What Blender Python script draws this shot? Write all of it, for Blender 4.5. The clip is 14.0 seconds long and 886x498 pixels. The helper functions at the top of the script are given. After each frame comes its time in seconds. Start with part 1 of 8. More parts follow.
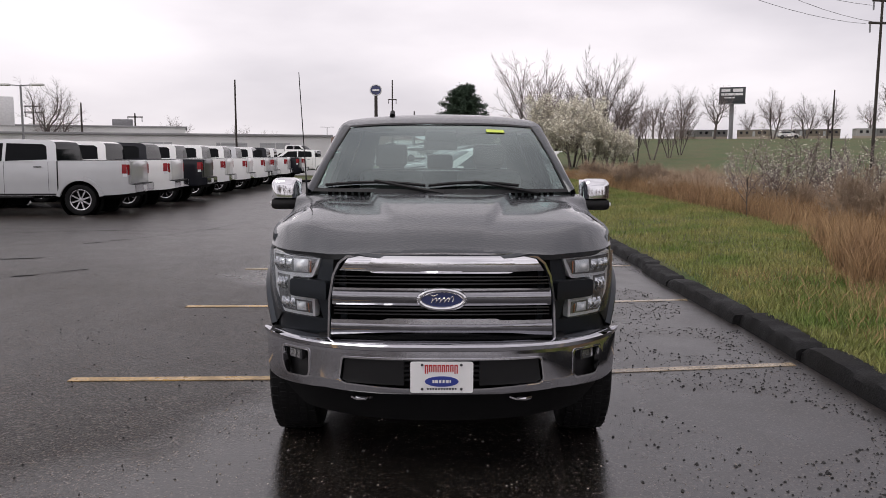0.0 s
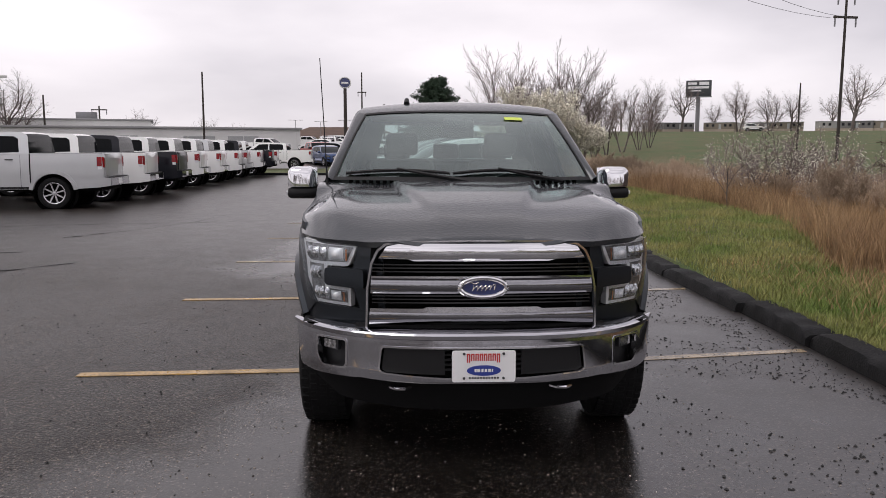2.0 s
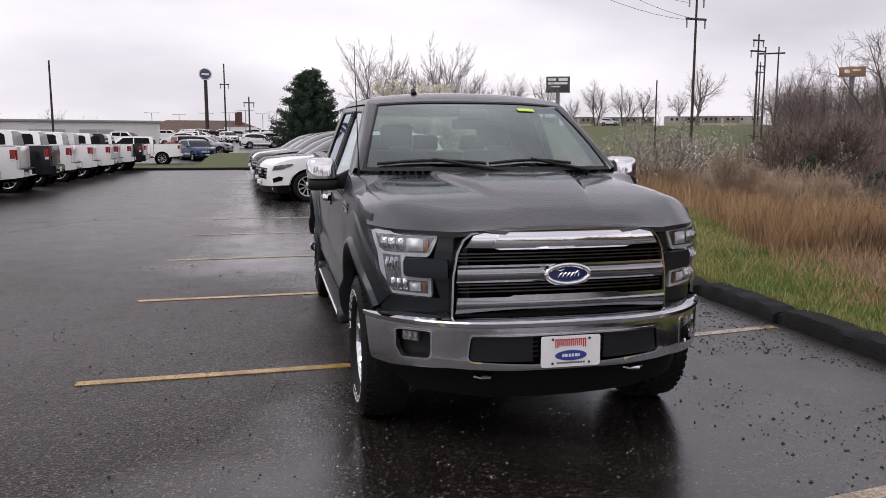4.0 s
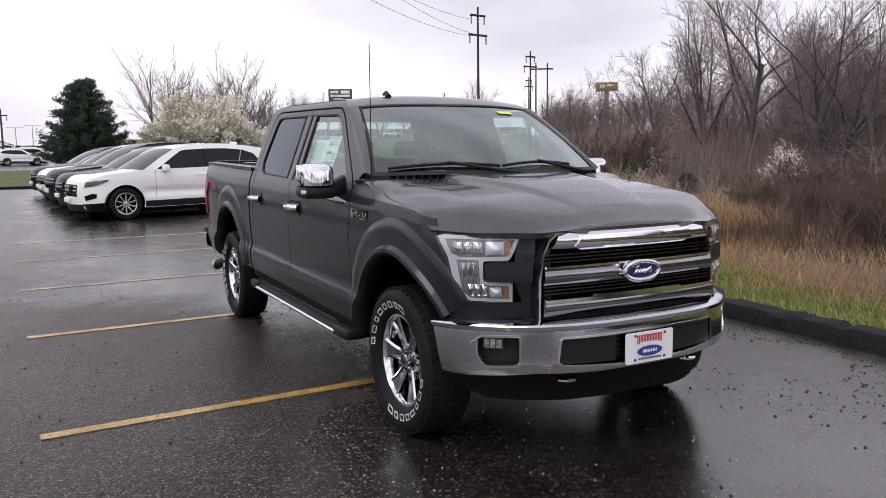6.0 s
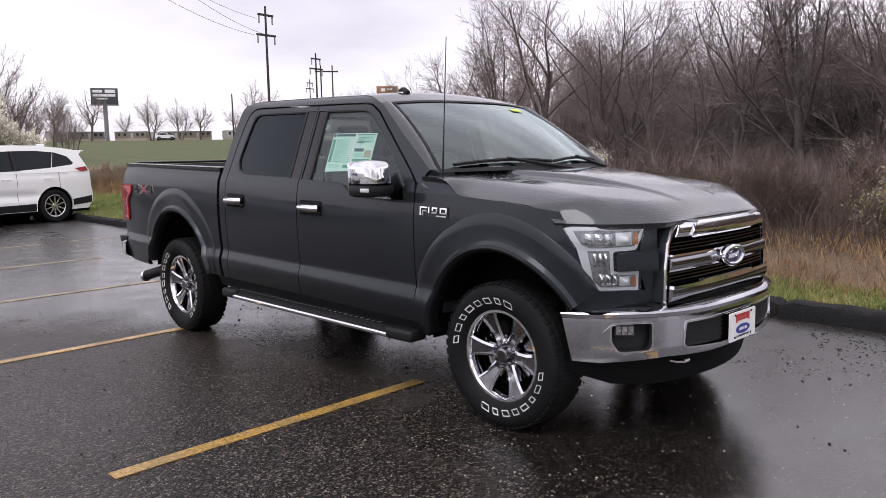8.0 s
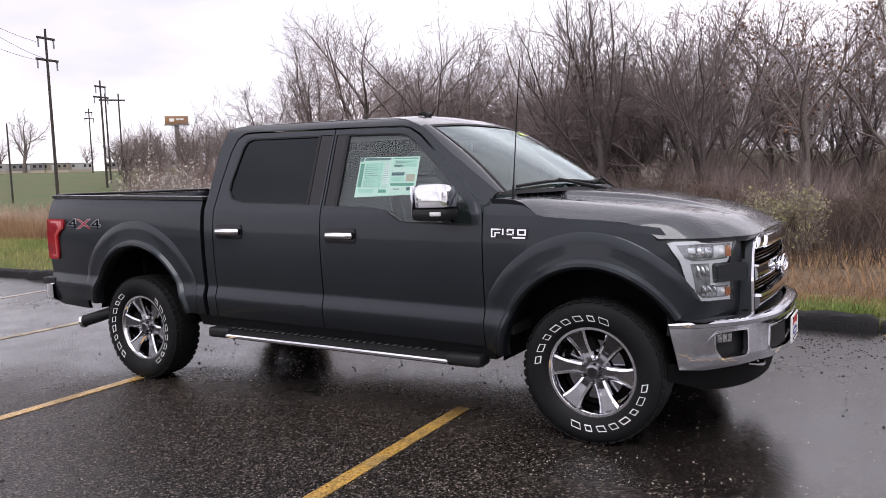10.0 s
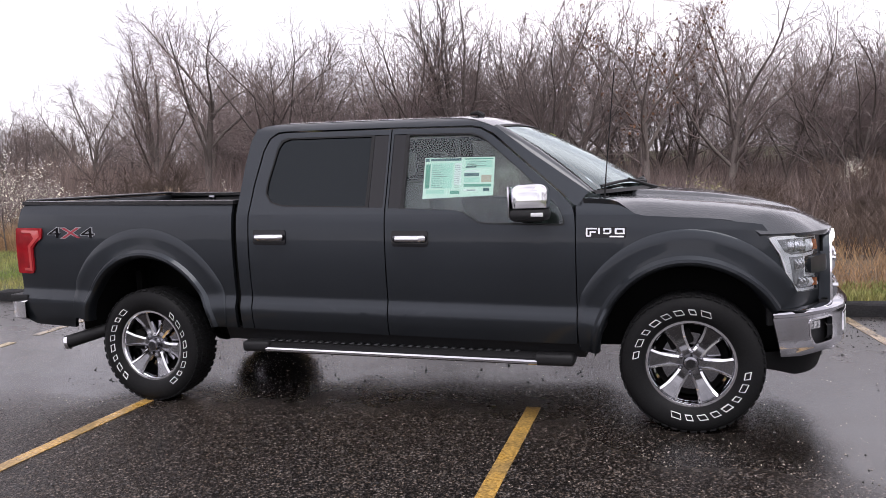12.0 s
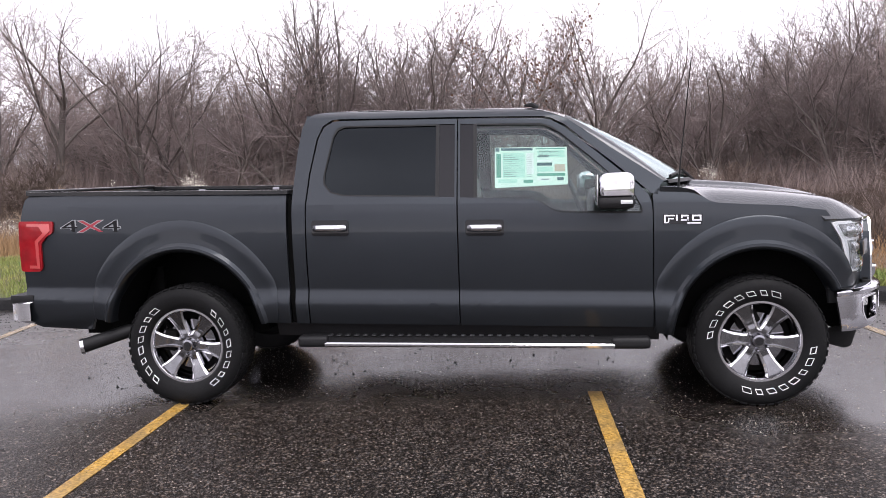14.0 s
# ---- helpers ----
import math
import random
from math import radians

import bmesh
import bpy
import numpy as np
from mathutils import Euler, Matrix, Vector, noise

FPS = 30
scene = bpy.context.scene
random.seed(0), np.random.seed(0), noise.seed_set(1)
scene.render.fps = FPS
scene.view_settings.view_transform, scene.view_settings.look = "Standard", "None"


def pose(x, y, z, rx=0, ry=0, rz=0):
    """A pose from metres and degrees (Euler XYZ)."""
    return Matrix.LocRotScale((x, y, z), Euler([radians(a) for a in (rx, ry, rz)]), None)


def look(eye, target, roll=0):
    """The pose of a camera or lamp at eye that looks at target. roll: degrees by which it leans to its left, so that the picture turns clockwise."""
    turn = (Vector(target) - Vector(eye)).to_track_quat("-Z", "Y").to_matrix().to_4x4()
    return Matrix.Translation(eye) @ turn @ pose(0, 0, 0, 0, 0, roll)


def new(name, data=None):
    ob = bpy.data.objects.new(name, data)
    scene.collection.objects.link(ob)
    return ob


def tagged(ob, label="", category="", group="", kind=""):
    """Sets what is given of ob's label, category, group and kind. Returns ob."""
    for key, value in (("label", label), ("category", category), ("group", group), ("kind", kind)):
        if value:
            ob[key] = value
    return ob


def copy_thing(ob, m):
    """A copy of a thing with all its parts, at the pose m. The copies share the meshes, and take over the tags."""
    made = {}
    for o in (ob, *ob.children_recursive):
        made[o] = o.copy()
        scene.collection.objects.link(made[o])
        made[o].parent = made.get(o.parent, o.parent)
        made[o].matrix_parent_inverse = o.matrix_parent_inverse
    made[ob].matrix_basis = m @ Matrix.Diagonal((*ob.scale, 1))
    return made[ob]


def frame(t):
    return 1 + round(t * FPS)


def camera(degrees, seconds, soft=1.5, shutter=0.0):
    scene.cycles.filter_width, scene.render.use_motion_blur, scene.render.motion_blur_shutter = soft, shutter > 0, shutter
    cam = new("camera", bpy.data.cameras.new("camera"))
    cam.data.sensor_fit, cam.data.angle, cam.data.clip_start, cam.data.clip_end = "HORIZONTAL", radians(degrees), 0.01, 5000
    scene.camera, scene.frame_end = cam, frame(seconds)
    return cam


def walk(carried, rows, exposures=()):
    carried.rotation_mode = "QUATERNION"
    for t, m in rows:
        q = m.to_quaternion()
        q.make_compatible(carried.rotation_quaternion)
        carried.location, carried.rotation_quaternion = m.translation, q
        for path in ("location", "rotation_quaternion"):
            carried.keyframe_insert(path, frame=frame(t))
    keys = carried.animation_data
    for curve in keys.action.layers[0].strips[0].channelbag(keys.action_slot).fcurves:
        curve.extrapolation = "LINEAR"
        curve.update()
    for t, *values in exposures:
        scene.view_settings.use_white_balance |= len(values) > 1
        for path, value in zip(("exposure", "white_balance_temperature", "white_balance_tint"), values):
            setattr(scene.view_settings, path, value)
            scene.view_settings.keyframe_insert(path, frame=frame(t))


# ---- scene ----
cam = camera(58.8, 14.0, soft=0.72)
PATH = [
    (0, (-0.024, -4.638, 1.63), (-0.009, -2.653, 1.391), 0.2),
    (0.5, (-0.085, -4.633, 1.626), (-0.06, -2.647, 1.385), 0.1),
    (1, (-0.169, -4.599, 1.611), (-0.129, -2.614, 1.367), 0.2),
    (1.5, (-0.266, -4.581, 1.6), (-0.204, -2.598, 1.351), 0.2),
    (2, (-0.37, -4.574, 1.594), (-0.276, -2.592, 1.338), 0.1),
    (2.5, (-0.533, -4.527, 1.559), (-0.375, -2.549, 1.307), -0.2),
    (3, (-0.74, -4.512, 1.576), (-0.51, -2.543, 1.307), -0.0),
    (3.2, (-0.899, -4.559, 1.577), (-0.634, -2.596, 1.303), 0.1),
    (5.3, (-2.202, -4.086, 1.525), (-1.445, -2.251, 1.284), -0.4),
    (5.5, (-2.358, -4.039, 1.518), (-1.548, -2.226, 1.279), -0.4),
    (6, (-2.701, -3.787, 1.519), (-1.758, -2.041, 1.276), -0.8),
    (6.5, (-3.092, -3.565, 1.505), (-2.026, -1.889, 1.266), -0.7),
    (7, (-3.391, -3.3, 1.495), (-2.211, -1.704, 1.254), -0.8),
    (7.5, (-3.711, -3.005, 1.508), (-2.419, -1.499, 1.262), -1.1),
    (8, (-4.055, -2.76, 1.506), (-2.664, -1.344, 1.261), -1.1),
    (8.5, (-4.367, -2.511, 1.499), (-2.873, -1.205, 1.249), -1.4),
    (9, (-4.623, -2.191, 1.487), (-3.041, -0.985, 1.284), -1.4),
    (9.2, (-4.723, -2.031, 1.489), (-3.104, -0.871, 1.301), -1.5),
    (11.3, (-5.305, -0.572, 1.557), (-3.474, 0.203, 1.341), -2.6),
    (11.5, (-5.386, -0.403, 1.568), (-3.533, 0.319, 1.357), -2.7),
    (12, (-5.548, -0.027, 1.558), (-3.654, 0.583, 1.361), -2.3),
    (12.5, (-5.653, 0.373, 1.522), (-3.726, 0.867, 1.317), -2.0),
    (13, (-5.757, 0.703, 1.478), (-3.808, 1.105, 1.278), -1.9),
    (13.5, (-5.836, 1.042, 1.429), (-3.868, 1.353, 1.251), -1.7),
    (14, (-5.854, 1.354, 1.501), (-3.877, 1.588, 1.306), -1.9),
]
# the clip's camera brightens as it comes round to the dark flank
EXPOSURES = [(0.0, 0.03, 6500, 10), (3.0, 0.05, 6450, 10), (5.5, 0.3, 6300, 12), (6.5, 0.38, 6280, 12), (8.0, 0.47, 6280, 12), (9.0, 0.56, 6280, 12), (11.5, 0.70, 6280, 12), (12.5, 0.74, 6280, 12), (13.5, 0.93, 6280, 12), (14.0, 1.09, 6280, 12)]
walk(cam, [(t, look(eye, target, roll)) for t, eye, target, roll in PATH], EXPOSURES)

# ---------------------------------------------------------------- world, sun
scene.view_settings.exposure = 0.0
SUN_ELEV, SUN_ROT = radians(58), radians(240)
world = bpy.data.worlds.new("overcast_sky")
scene.world = world
world.use_nodes = True
wt = world.node_tree
wt.nodes.clear()
w_out = wt.nodes.new("ShaderNodeOutputWorld")
w_bg = wt.nodes.new("ShaderNodeBackground")
w_sky = wt.nodes.new("ShaderNodeTexSky")
w_sky.sky_type = "NISHITA"
w_sky.sun_disc = False
w_sky.sun_elevation, w_sky.sun_rotation = SUN_ELEV, SUN_ROT
w_tc = wt.nodes.new("ShaderNodeTexCoord")
w_map = wt.nodes.new("ShaderNodeMapping")
w_map.inputs["Scale"].default_value = (1.0, 1.0, 3.2)
w_map.inputs["Location"].default_value = (0.35, 0.1, 0.0)
w_noise = wt.nodes.new("ShaderNodeTexNoise")
w_noise.inputs["Scale"].default_value = 1.7
w_noise.inputs["Detail"].default_value = 6.0
w_noise.inputs["Roughness"].default_value = 0.45
w_ramp = wt.nodes.new("ShaderNodeValToRGB")
w_ramp.color_ramp.elements[0].position = 0.34
w_ramp.color_ramp.elements[0].color = (0.54, 0.505, 0.55, 1)
w_ramp.color_ramp.elements[1].position = 0.62
w_ramp.color_ramp.elements[1].color = (0.96, 0.895, 0.93, 1)
w_gain = wt.nodes.new("ShaderNodeMix")
w_gain.data_type, w_gain.blend_type = "RGBA", "MULTIPLY"
w_gain.inputs[0].default_value = 1.0
w_gain.inputs[7].default_value = (11.5, 11.5, 11.5, 1)
w_mix = wt.nodes.new("ShaderNodeMix")
w_mix.data_type = "RGBA"
w_mix.inputs[0].default_value = 0.93
wt.links.new(w_tc.outputs["Generated"], w_map.inputs["Vector"])
wt.links.new(w_map.outputs["Vector"], w_noise.inputs["Vector"])
wt.links.new(w_noise.outputs["Fac"], w_ramp.inputs["Fac"])
wt.links.new(w_ramp.outputs["Color"], w_gain.inputs[6])
wt.links.new(w_sky.outputs["Color"], w_mix.inputs[6])
wt.links.new(w_gain.outputs[2], w_mix.inputs[7])
wt.links.new(w_mix.outputs[2], w_bg.inputs["Color"])
w_bg.inputs["Strength"].default_value = 0.1
wt.links.new(w_bg.outputs["Background"], w_out.inputs["Surface"])

sun_data = bpy.data.lights.new("sun", "SUN")
sun_data.energy, sun_data.angle, sun_data.color = 1.1, radians(36), (1.0, 0.97, 0.93)
sun = new("sun", sun_data)
sun.matrix_world = look((0, 0, 30), (math.sin(SUN_ROT) * -20, math.cos(SUN_ROT) * -20, 30 - 20 * math.tan(SUN_ELEV)))


# ---------------------------------------------------------------- materials
def rgb(c):
    return (c[0], c[1], c[2], 1.0)


def mat(name, base, rough=0.5, metal=0.0, second=None, scale=4.0, amount=0.5, fine=0.0, fine_scale=60.0,
        bump=0.0, bump_scale=80.0, coat=0.0, spec=0.5, random_tint=0.0, rough_var=0.0, island=False, coat_rough=0.03):
    """A principled material: two colours blended by soft noise, fine grain, relief, varying gloss."""
    m = bpy.data.materials.new(name)
    m.use_nodes = True
    n, l = m.node_tree.nodes, m.node_tree.links
    p = n["Principled BSDF"]
    p.inputs["Roughness"].default_value, p.inputs["Metallic"].default_value = rough, metal
    p.inputs["Coat Weight"].default_value, p.inputs["Coat Roughness"].default_value = coat, coat_rough
    p.inputs["Specular IOR Level"].default_value = spec
    tc = n.new("ShaderNodeTexCoord")
    big = n.new("ShaderNodeTexNoise")
    big.inputs["Scale"].default_value, big.inputs["Detail"].default_value = scale, 5.0
    l.new(tc.outputs["Object"], big.inputs["Vector"])
    mix = n.new("ShaderNodeMix")
    mix.data_type = "RGBA"
    mix.inputs[6].default_value = rgb(base)
    mix.inputs[7].default_value = rgb(second or [c * 0.8 for c in base])
    ramp = n.new("ShaderNodeMapRange")
    ramp.inputs["From Min"].default_value, ramp.inputs["From Max"].default_value = 0.35, 0.65
    ramp.inputs["To Max"].default_value = amount
    l.new(big.outputs["Fac"], ramp.inputs["Value"])
    l.new(ramp.outputs["Result"], mix.inputs[0])
    colour = mix.outputs[2]
    if fine:
        grain = n.new("ShaderNodeTexNoise")
        grain.inputs["Scale"].default_value, grain.inputs["Detail"].default_value = fine_scale, 3.0
        l.new(tc.outputs["Object"], grain.inputs["Vector"])
        mr = n.new("ShaderNodeMapRange")
        mr.inputs["From Min"].default_value, mr.inputs["From Max"].default_value = 0.3, 0.7
        mr.inputs["To Min"].default_value, mr.inputs["To Max"].default_value = 1 - fine, 1 + fine
        l.new(grain.outputs["Fac"], mr.inputs["Value"])
        mul = n.new("ShaderNodeVectorMath")
        mul.operation = "SCALE"
        l.new(colour, mul.inputs[0])
        l.new(mr.outputs["Result"], mul.inputs["Scale"])
        colour = mul.outputs["Vector"]
    if random_tint:
        oi = n.new("ShaderNodeNewGeometry" if island else "ShaderNodeObjectInfo")
        mr = n.new("ShaderNodeMapRange")
        mr.inputs["To Min"].default_value, mr.inputs["To Max"].default_value = 1 - random_tint, 1 + random_tint
        l.new(oi.outputs["Random Per Island" if island else "Random"], mr.inputs["Value"])
        mul = n.new("ShaderNodeVectorMath")
        mul.operation = "SCALE"
        l.new(colour, mul.inputs[0])
        l.new(mr.outputs["Result"], mul.inputs["Scale"])
        colour = mul.outputs["Vector"]
    l.new(colour, p.inputs["Base Color"])
    if rough_var:
        mr = n.new("ShaderNodeMapRange")
        mr.inputs["From Min"].default_value, mr.inputs["From Max"].default_value = 0.35, 0.65
        mr.inputs["To Min"].default_value, mr.inputs["To Max"].default_value = rough - rough_var, rough + rough_var
        l.new(big.outputs["Fac"], mr.inputs["Value"])
        l.new(mr.outputs["Result"], p.inputs["Roughness"])
    if bump:
        bn = n.new("ShaderNodeTexNoise")
        bn.inputs["Scale"].default_value, bn.inputs["Detail"].default_value = bump_scale, 4.0
        l.new(tc.outputs["Object"], bn.inputs["Vector"])
        b = n.new("ShaderNodeBump")
        b.inputs["Strength"].default_value, b.inputs["Distance"].default_value = bump, 0.01
        l.new(bn.outputs["Fac"], b.inputs["Height"])
        l.new(b.outputs["Normal"], p.inputs["Normal"])
    return m


def glass_mat(name, tint, f0=0.045, rough=0.02, gloss=(0.93, 0.97, 1.0), power=5.0):
    """Thin tinted glass: see-through film plus a glossy face."""
    m = bpy.data.materials.new(name)
    m.use_nodes = True
    n, l = m.node_tree.nodes, m.node_tree.links
    n.clear()
    out = n.new("ShaderNodeOutputMaterial")
    tr = n.new("ShaderNodeBsdfTransparent")
    tr.inputs["Color"].default_value = rgb(tint)
    gl = n.new("ShaderNodeBsdfGlossy")
    gl.inputs["Roughness"].default_value = rough
    gl.inputs["Color"].default_value = rgb(gloss)
    lw = n.new("ShaderNodeLayerWeight")
    pw = n.new("ShaderNodeMath")
    pw.operation = "POWER"
    pw.inputs[1].default_value = power
    fr = n.new("ShaderNodeMapRange")
    fr.inputs["To Min"].default_value = f0
    l.new(lw.outputs["Facing"], pw.inputs[0])
    l.new(pw.outputs[0], fr.inputs["Value"])
    mx = n.new("ShaderNodeMixShader")
    l.new(fr.outputs["Result"], mx.inputs["Fac"])
    l.new(tr.outputs["BSDF"], mx.inputs[1])
    l.new(gl.outputs["BSDF"], mx.inputs[2])
    l.new(mx.outputs["Shader"], out.inputs["Surface"])
    return m


PAINT = mat("magnetic_grey_paint", (0.0335, 0.0385, 0.0450), 0.45, 0.85, (0.0300, 0.0342, 0.0402), 1.5, 0.6, fine=0.12, fine_scale=900, coat=0.42, spec=0.1, bump=0.010, bump_scale=190, coat_rough=0.06)
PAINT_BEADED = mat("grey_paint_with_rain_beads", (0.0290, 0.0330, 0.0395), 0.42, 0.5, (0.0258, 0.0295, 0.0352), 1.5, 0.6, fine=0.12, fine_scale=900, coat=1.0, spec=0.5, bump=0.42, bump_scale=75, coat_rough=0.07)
WET_PLASTIC = mat("wet_black_plastic", (0.012, 0.012, 0.013), 0.22, fine=0.2, fine_scale=300, bump=0.08, bump_scale=300, spec=0.5)
BLACK_PLASTIC = mat("black_plastic", (0.009, 0.009, 0.010), 0.55, fine=0.2, fine_scale=300, bump=0.15, bump_scale=500, spec=0.3)
DAM_BLACK = mat("matt_black_plastic", (0.005, 0.005, 0.0055), 0.7, fine=0.2, fine_scale=200, bump=0.15, bump_scale=300, spec=0.15)
GLOSS_BLACK = mat("gloss_black_trim", (0.006, 0.006, 0.008), 0.12, coat=0.15, spec=0.3)
DARK_TRIM = mat("dark_grey_trim", (0.035, 0.036, 0.039), 0.35, fine=0.1, coat=0.3)
UNDER = mat("underbody_black", (0.005, 0.005, 0.005), 0.9, spec=0.1)
# chrome with the dark reflection of wet asphalt put into its base colour
DARKENED_CHROME = mat("darkened_chrome", (0.56, 0.56, 0.59), 0.07, 1.0, (0.48, 0.48, 0.51), 2.0, 0.6, bump=0.006, bump_scale=40)
CHROME = mat("chrome", (0.78, 0.78, 0.80), 0.06, 1.0, (0.72, 0.72, 0.75), 3.0, 0.5)
SATIN_CHROME = mat("satin_chrome", (0.30, 0.30, 0.32), 0.09, 1.0, fine=0.05)
RUBBER = mat("tyre_rubber", (0.010, 0.010, 0.0105), 0.6, fine=0.25, fine_scale=120, bump=0.2, bump_scale=300, rough_var=0.1, spec=0.13)
WHITE_RUBBER = mat("white_rubber_lettering", (0.75, 0.75, 0.74), 0.6)
LAMP_CLEAR = mat("lamp_reflector", (0.86, 0.86, 0.86), 0.10, 0.9, (0.30, 0.31, 0.32), 60, 1.0)
LAMP_WHITE = mat("lamp_light_guide", (0.74, 0.75, 0.76), 0.3, 0.3)
SPOKE_FACE = mat("machined_spoke_face", (0.24, 0.24, 0.25), 0.22, 1.0, (0.17, 0.17, 0.18), 12.0, 0.6, fine=0.06)
AMBER = mat("amber_lens", (0.42, 0.14, 0.045), 0.25, coat=0.6)
RED_LENS = mat("red_lens", (0.30, 0.008, 0.013), 0.25, second=(0.10, 0.004, 0.006), scale=9, coat=0.35, spec=0.15)
RED_PALE = mat("red_light_guide", (0.48, 0.05, 0.05), 0.25, coat=1.0)
WHITE_PLATE = mat("white_plate", (0.82, 0.82, 0.82), 0.4)
BADGE_BLUE = mat("badge_blue", (0.012, 0.022, 0.11), 0.2, coat=1.0)
PLATE_BLUE = mat("plate_blue", (0.03, 0.05, 0.28), 0.4)
PLATE_RED = mat("plate_red", (0.50, 0.03, 0.03), 0.4)
INK = mat("ink_dark", (0.03, 0.03, 0.035), 0.6)
SEAT = mat("seat_leather_dark", (0.03, 0.028, 0.027), 0.5, fine=0.2, fine_scale=200)
INTERIOR = mat("interior_plastic", (0.035, 0.035, 0.036), 0.55)
GLASS = glass_mat("window_glass", (0.86, 0.92, 0.90), 0.045)
GLASS_WS = glass_mat("windshield_glass", (0.58, 0.71, 0.69), 0.13, 0.05, (0.82, 0.93, 0.92), 3.4)
GLASS_DARK = glass_mat("privacy_glass", (0.05, 0.062, 0.08), 0.028, 0.02, (0.82, 0.92, 1.0))
BILLET = mat("dark_billet", (0.10, 0.10, 0.105), 0.2, 1.0)
BOWL = mat("lamp_bowl", (0.42, 0.425, 0.43), 0.25, 0.6, (0.16, 0.162, 0.165), 30, 0.9)


# ---------------------------------------------------------------- mesh helpers
from mathutils.geometry import tessellate_polygon


def link_mesh(name, bm, material, parent=None, label="", smooth=True):
    me = bpy.data.meshes.new(name)
    bm.normal_update()
    if smooth:
        for f in bm.faces:
            f.smooth = True
        for e in bm.edges:
            if len(e.link_faces) == 2 and e.calc_face_angle(0) > 0.6:
                e.smooth = False
    bm.to_mesh(me)
    bm.free()
    me.materials.append(material)
    ob = new(name, me)
    if parent:
        ob.parent = parent
    if label:
        ob["label"] = label
    return ob


def part(name, bm, material, parent, label="", smooth=True):
    return link_mesh(name, bm, material, parent, label, smooth)


def thing(name, label, category, group="", kind="", m=None):
    ob = tagged(new(name), label, category, group, kind)
    if m is not None:
        ob.matrix_basis = m
    return ob


def sheet(outline, place, thick=0.02, holes=(), step=0.04, step_v=None, extra_v=(), extra_u=(), bm=None):
    """A plate cut from the flat outline (u, v) with holes, sliced and bent by place(u, v, depth), with thickness."""
    flat = bmesh.new()
    loops = [[Vector((u, v, 0)) for u, v in outline]] + [[Vector((u, v, 0)) for u, v in h] for h in holes]
    pts = [p for loop in loops for p in loop]
    vs = [flat.verts.new(p) for p in pts]
    for tri in tessellate_polygon(loops):
        try:
            flat.faces.new([vs[i] for i in tri])
        except ValueError:
            pass
    bmesh.ops.remove_doubles(flat, verts=flat.verts, dist=1e-5)
    for axis, st, ex in ((0, step, extra_u), (1, step_v or step, extra_v)):
        lo, hi = min(p[axis] for p in pts), max(p[axis] for p in pts)
        count = max(1, round((hi - lo) / st))
        cuts = [lo + (hi - lo) * i / count for i in range(1, count)] + [c for c in ex if lo < c < hi]
        no = (1, 0, 0) if axis == 0 else (0, 1, 0)
        for c in cuts:
            co = (c, 0, 0) if axis == 0 else (0, c, 0)
            bmesh.ops.bisect_plane(flat, geom=flat.verts[:] + flat.edges[:] + flat.faces[:], dist=1e-5, plane_co=co, plane_no=no)
    flat.normal_update()
    for f in flat.faces:
        if f.normal.z < 0:
            f.normal_flip()
    out = bm or bmesh.new()
    front = {v: out.verts.new(place(v.co.x, v.co.y, 0.0)) for v in flat.verts}
    back = {v: out.verts.new(place(v.co.x, v.co.y, thick)) for v in flat.verts}
    for f in flat.faces:
        out.faces.new([front[v] for v in f.verts])
        out.faces.new([back[v] for v in reversed(f.verts)])
    for e in flat.edges:
        if len(e.link_faces) == 1:
            a, b = e.verts
            loop = e.link_loops[0]
            if loop.vert is not a:
                a, b = b, a
            out.faces.new([front[b], front[a], back[a], back[b]])
    flat.free()
    return out


def fix(bm):
    bmesh.ops.recalc_face_normals(bm, faces=bm.faces)
    return bm


def outward(bm):
    """Turns the faces of an open upper surface upwards."""
    bm.normal_update()
    for f in bm.faces:
        if f.normal.z < 0:
            f.normal_flip()
    return bm


def facing(bm, way):
    """Turns the faces of an open surface to look along way."""
    bm.normal_update()
    way = Vector(way)
    for f in bm.faces:
        if f.normal.dot(way) < 0:
            f.normal_flip()
    return bm


def away(bm, centre):
    """Turns the faces of an open shell away from an inner point (None for a coordinate follows the face)."""
    bm.normal_update()
    for f in bm.faces:
        c = f.calc_center_median()
        o = Vector([c[i] if centre[i] is None else centre[i] for i in range(3)])
        if f.normal.dot(c - o) < 0:
            f.normal_flip()
    return bm


def box(x0, x1, y0, y1, z0, z1, bevel=0.0, bm=None, segs=2):
    own = bmesh.new()
    bmesh.ops.create_cube(own, size=1.0)
    for v in own.verts:
        v.co = Vector(((x0 + x1) / 2 + v.co.x * (x1 - x0), (y0 + y1) / 2 + v.co.y * (y1 - y0), (z0 + z1) / 2 + v.co.z * (z1 - z0)))
    if bevel:
        bmesh.ops.bevel(own, geom=own.edges[:], offset=bevel, segments=segs, affect="EDGES", profile=0.5)
    return merge(own, bm)


def merge(own, bm):
    """Adds own to bm and frees it."""
    if bm is None:
        return own
    table = {v: bm.verts.new(v.co) for v in own.verts}
    for f in own.faces:
        try:
            bm.faces.new([table[v] for v in f.verts])
        except ValueError:
            pass
    own.free()
    return bm


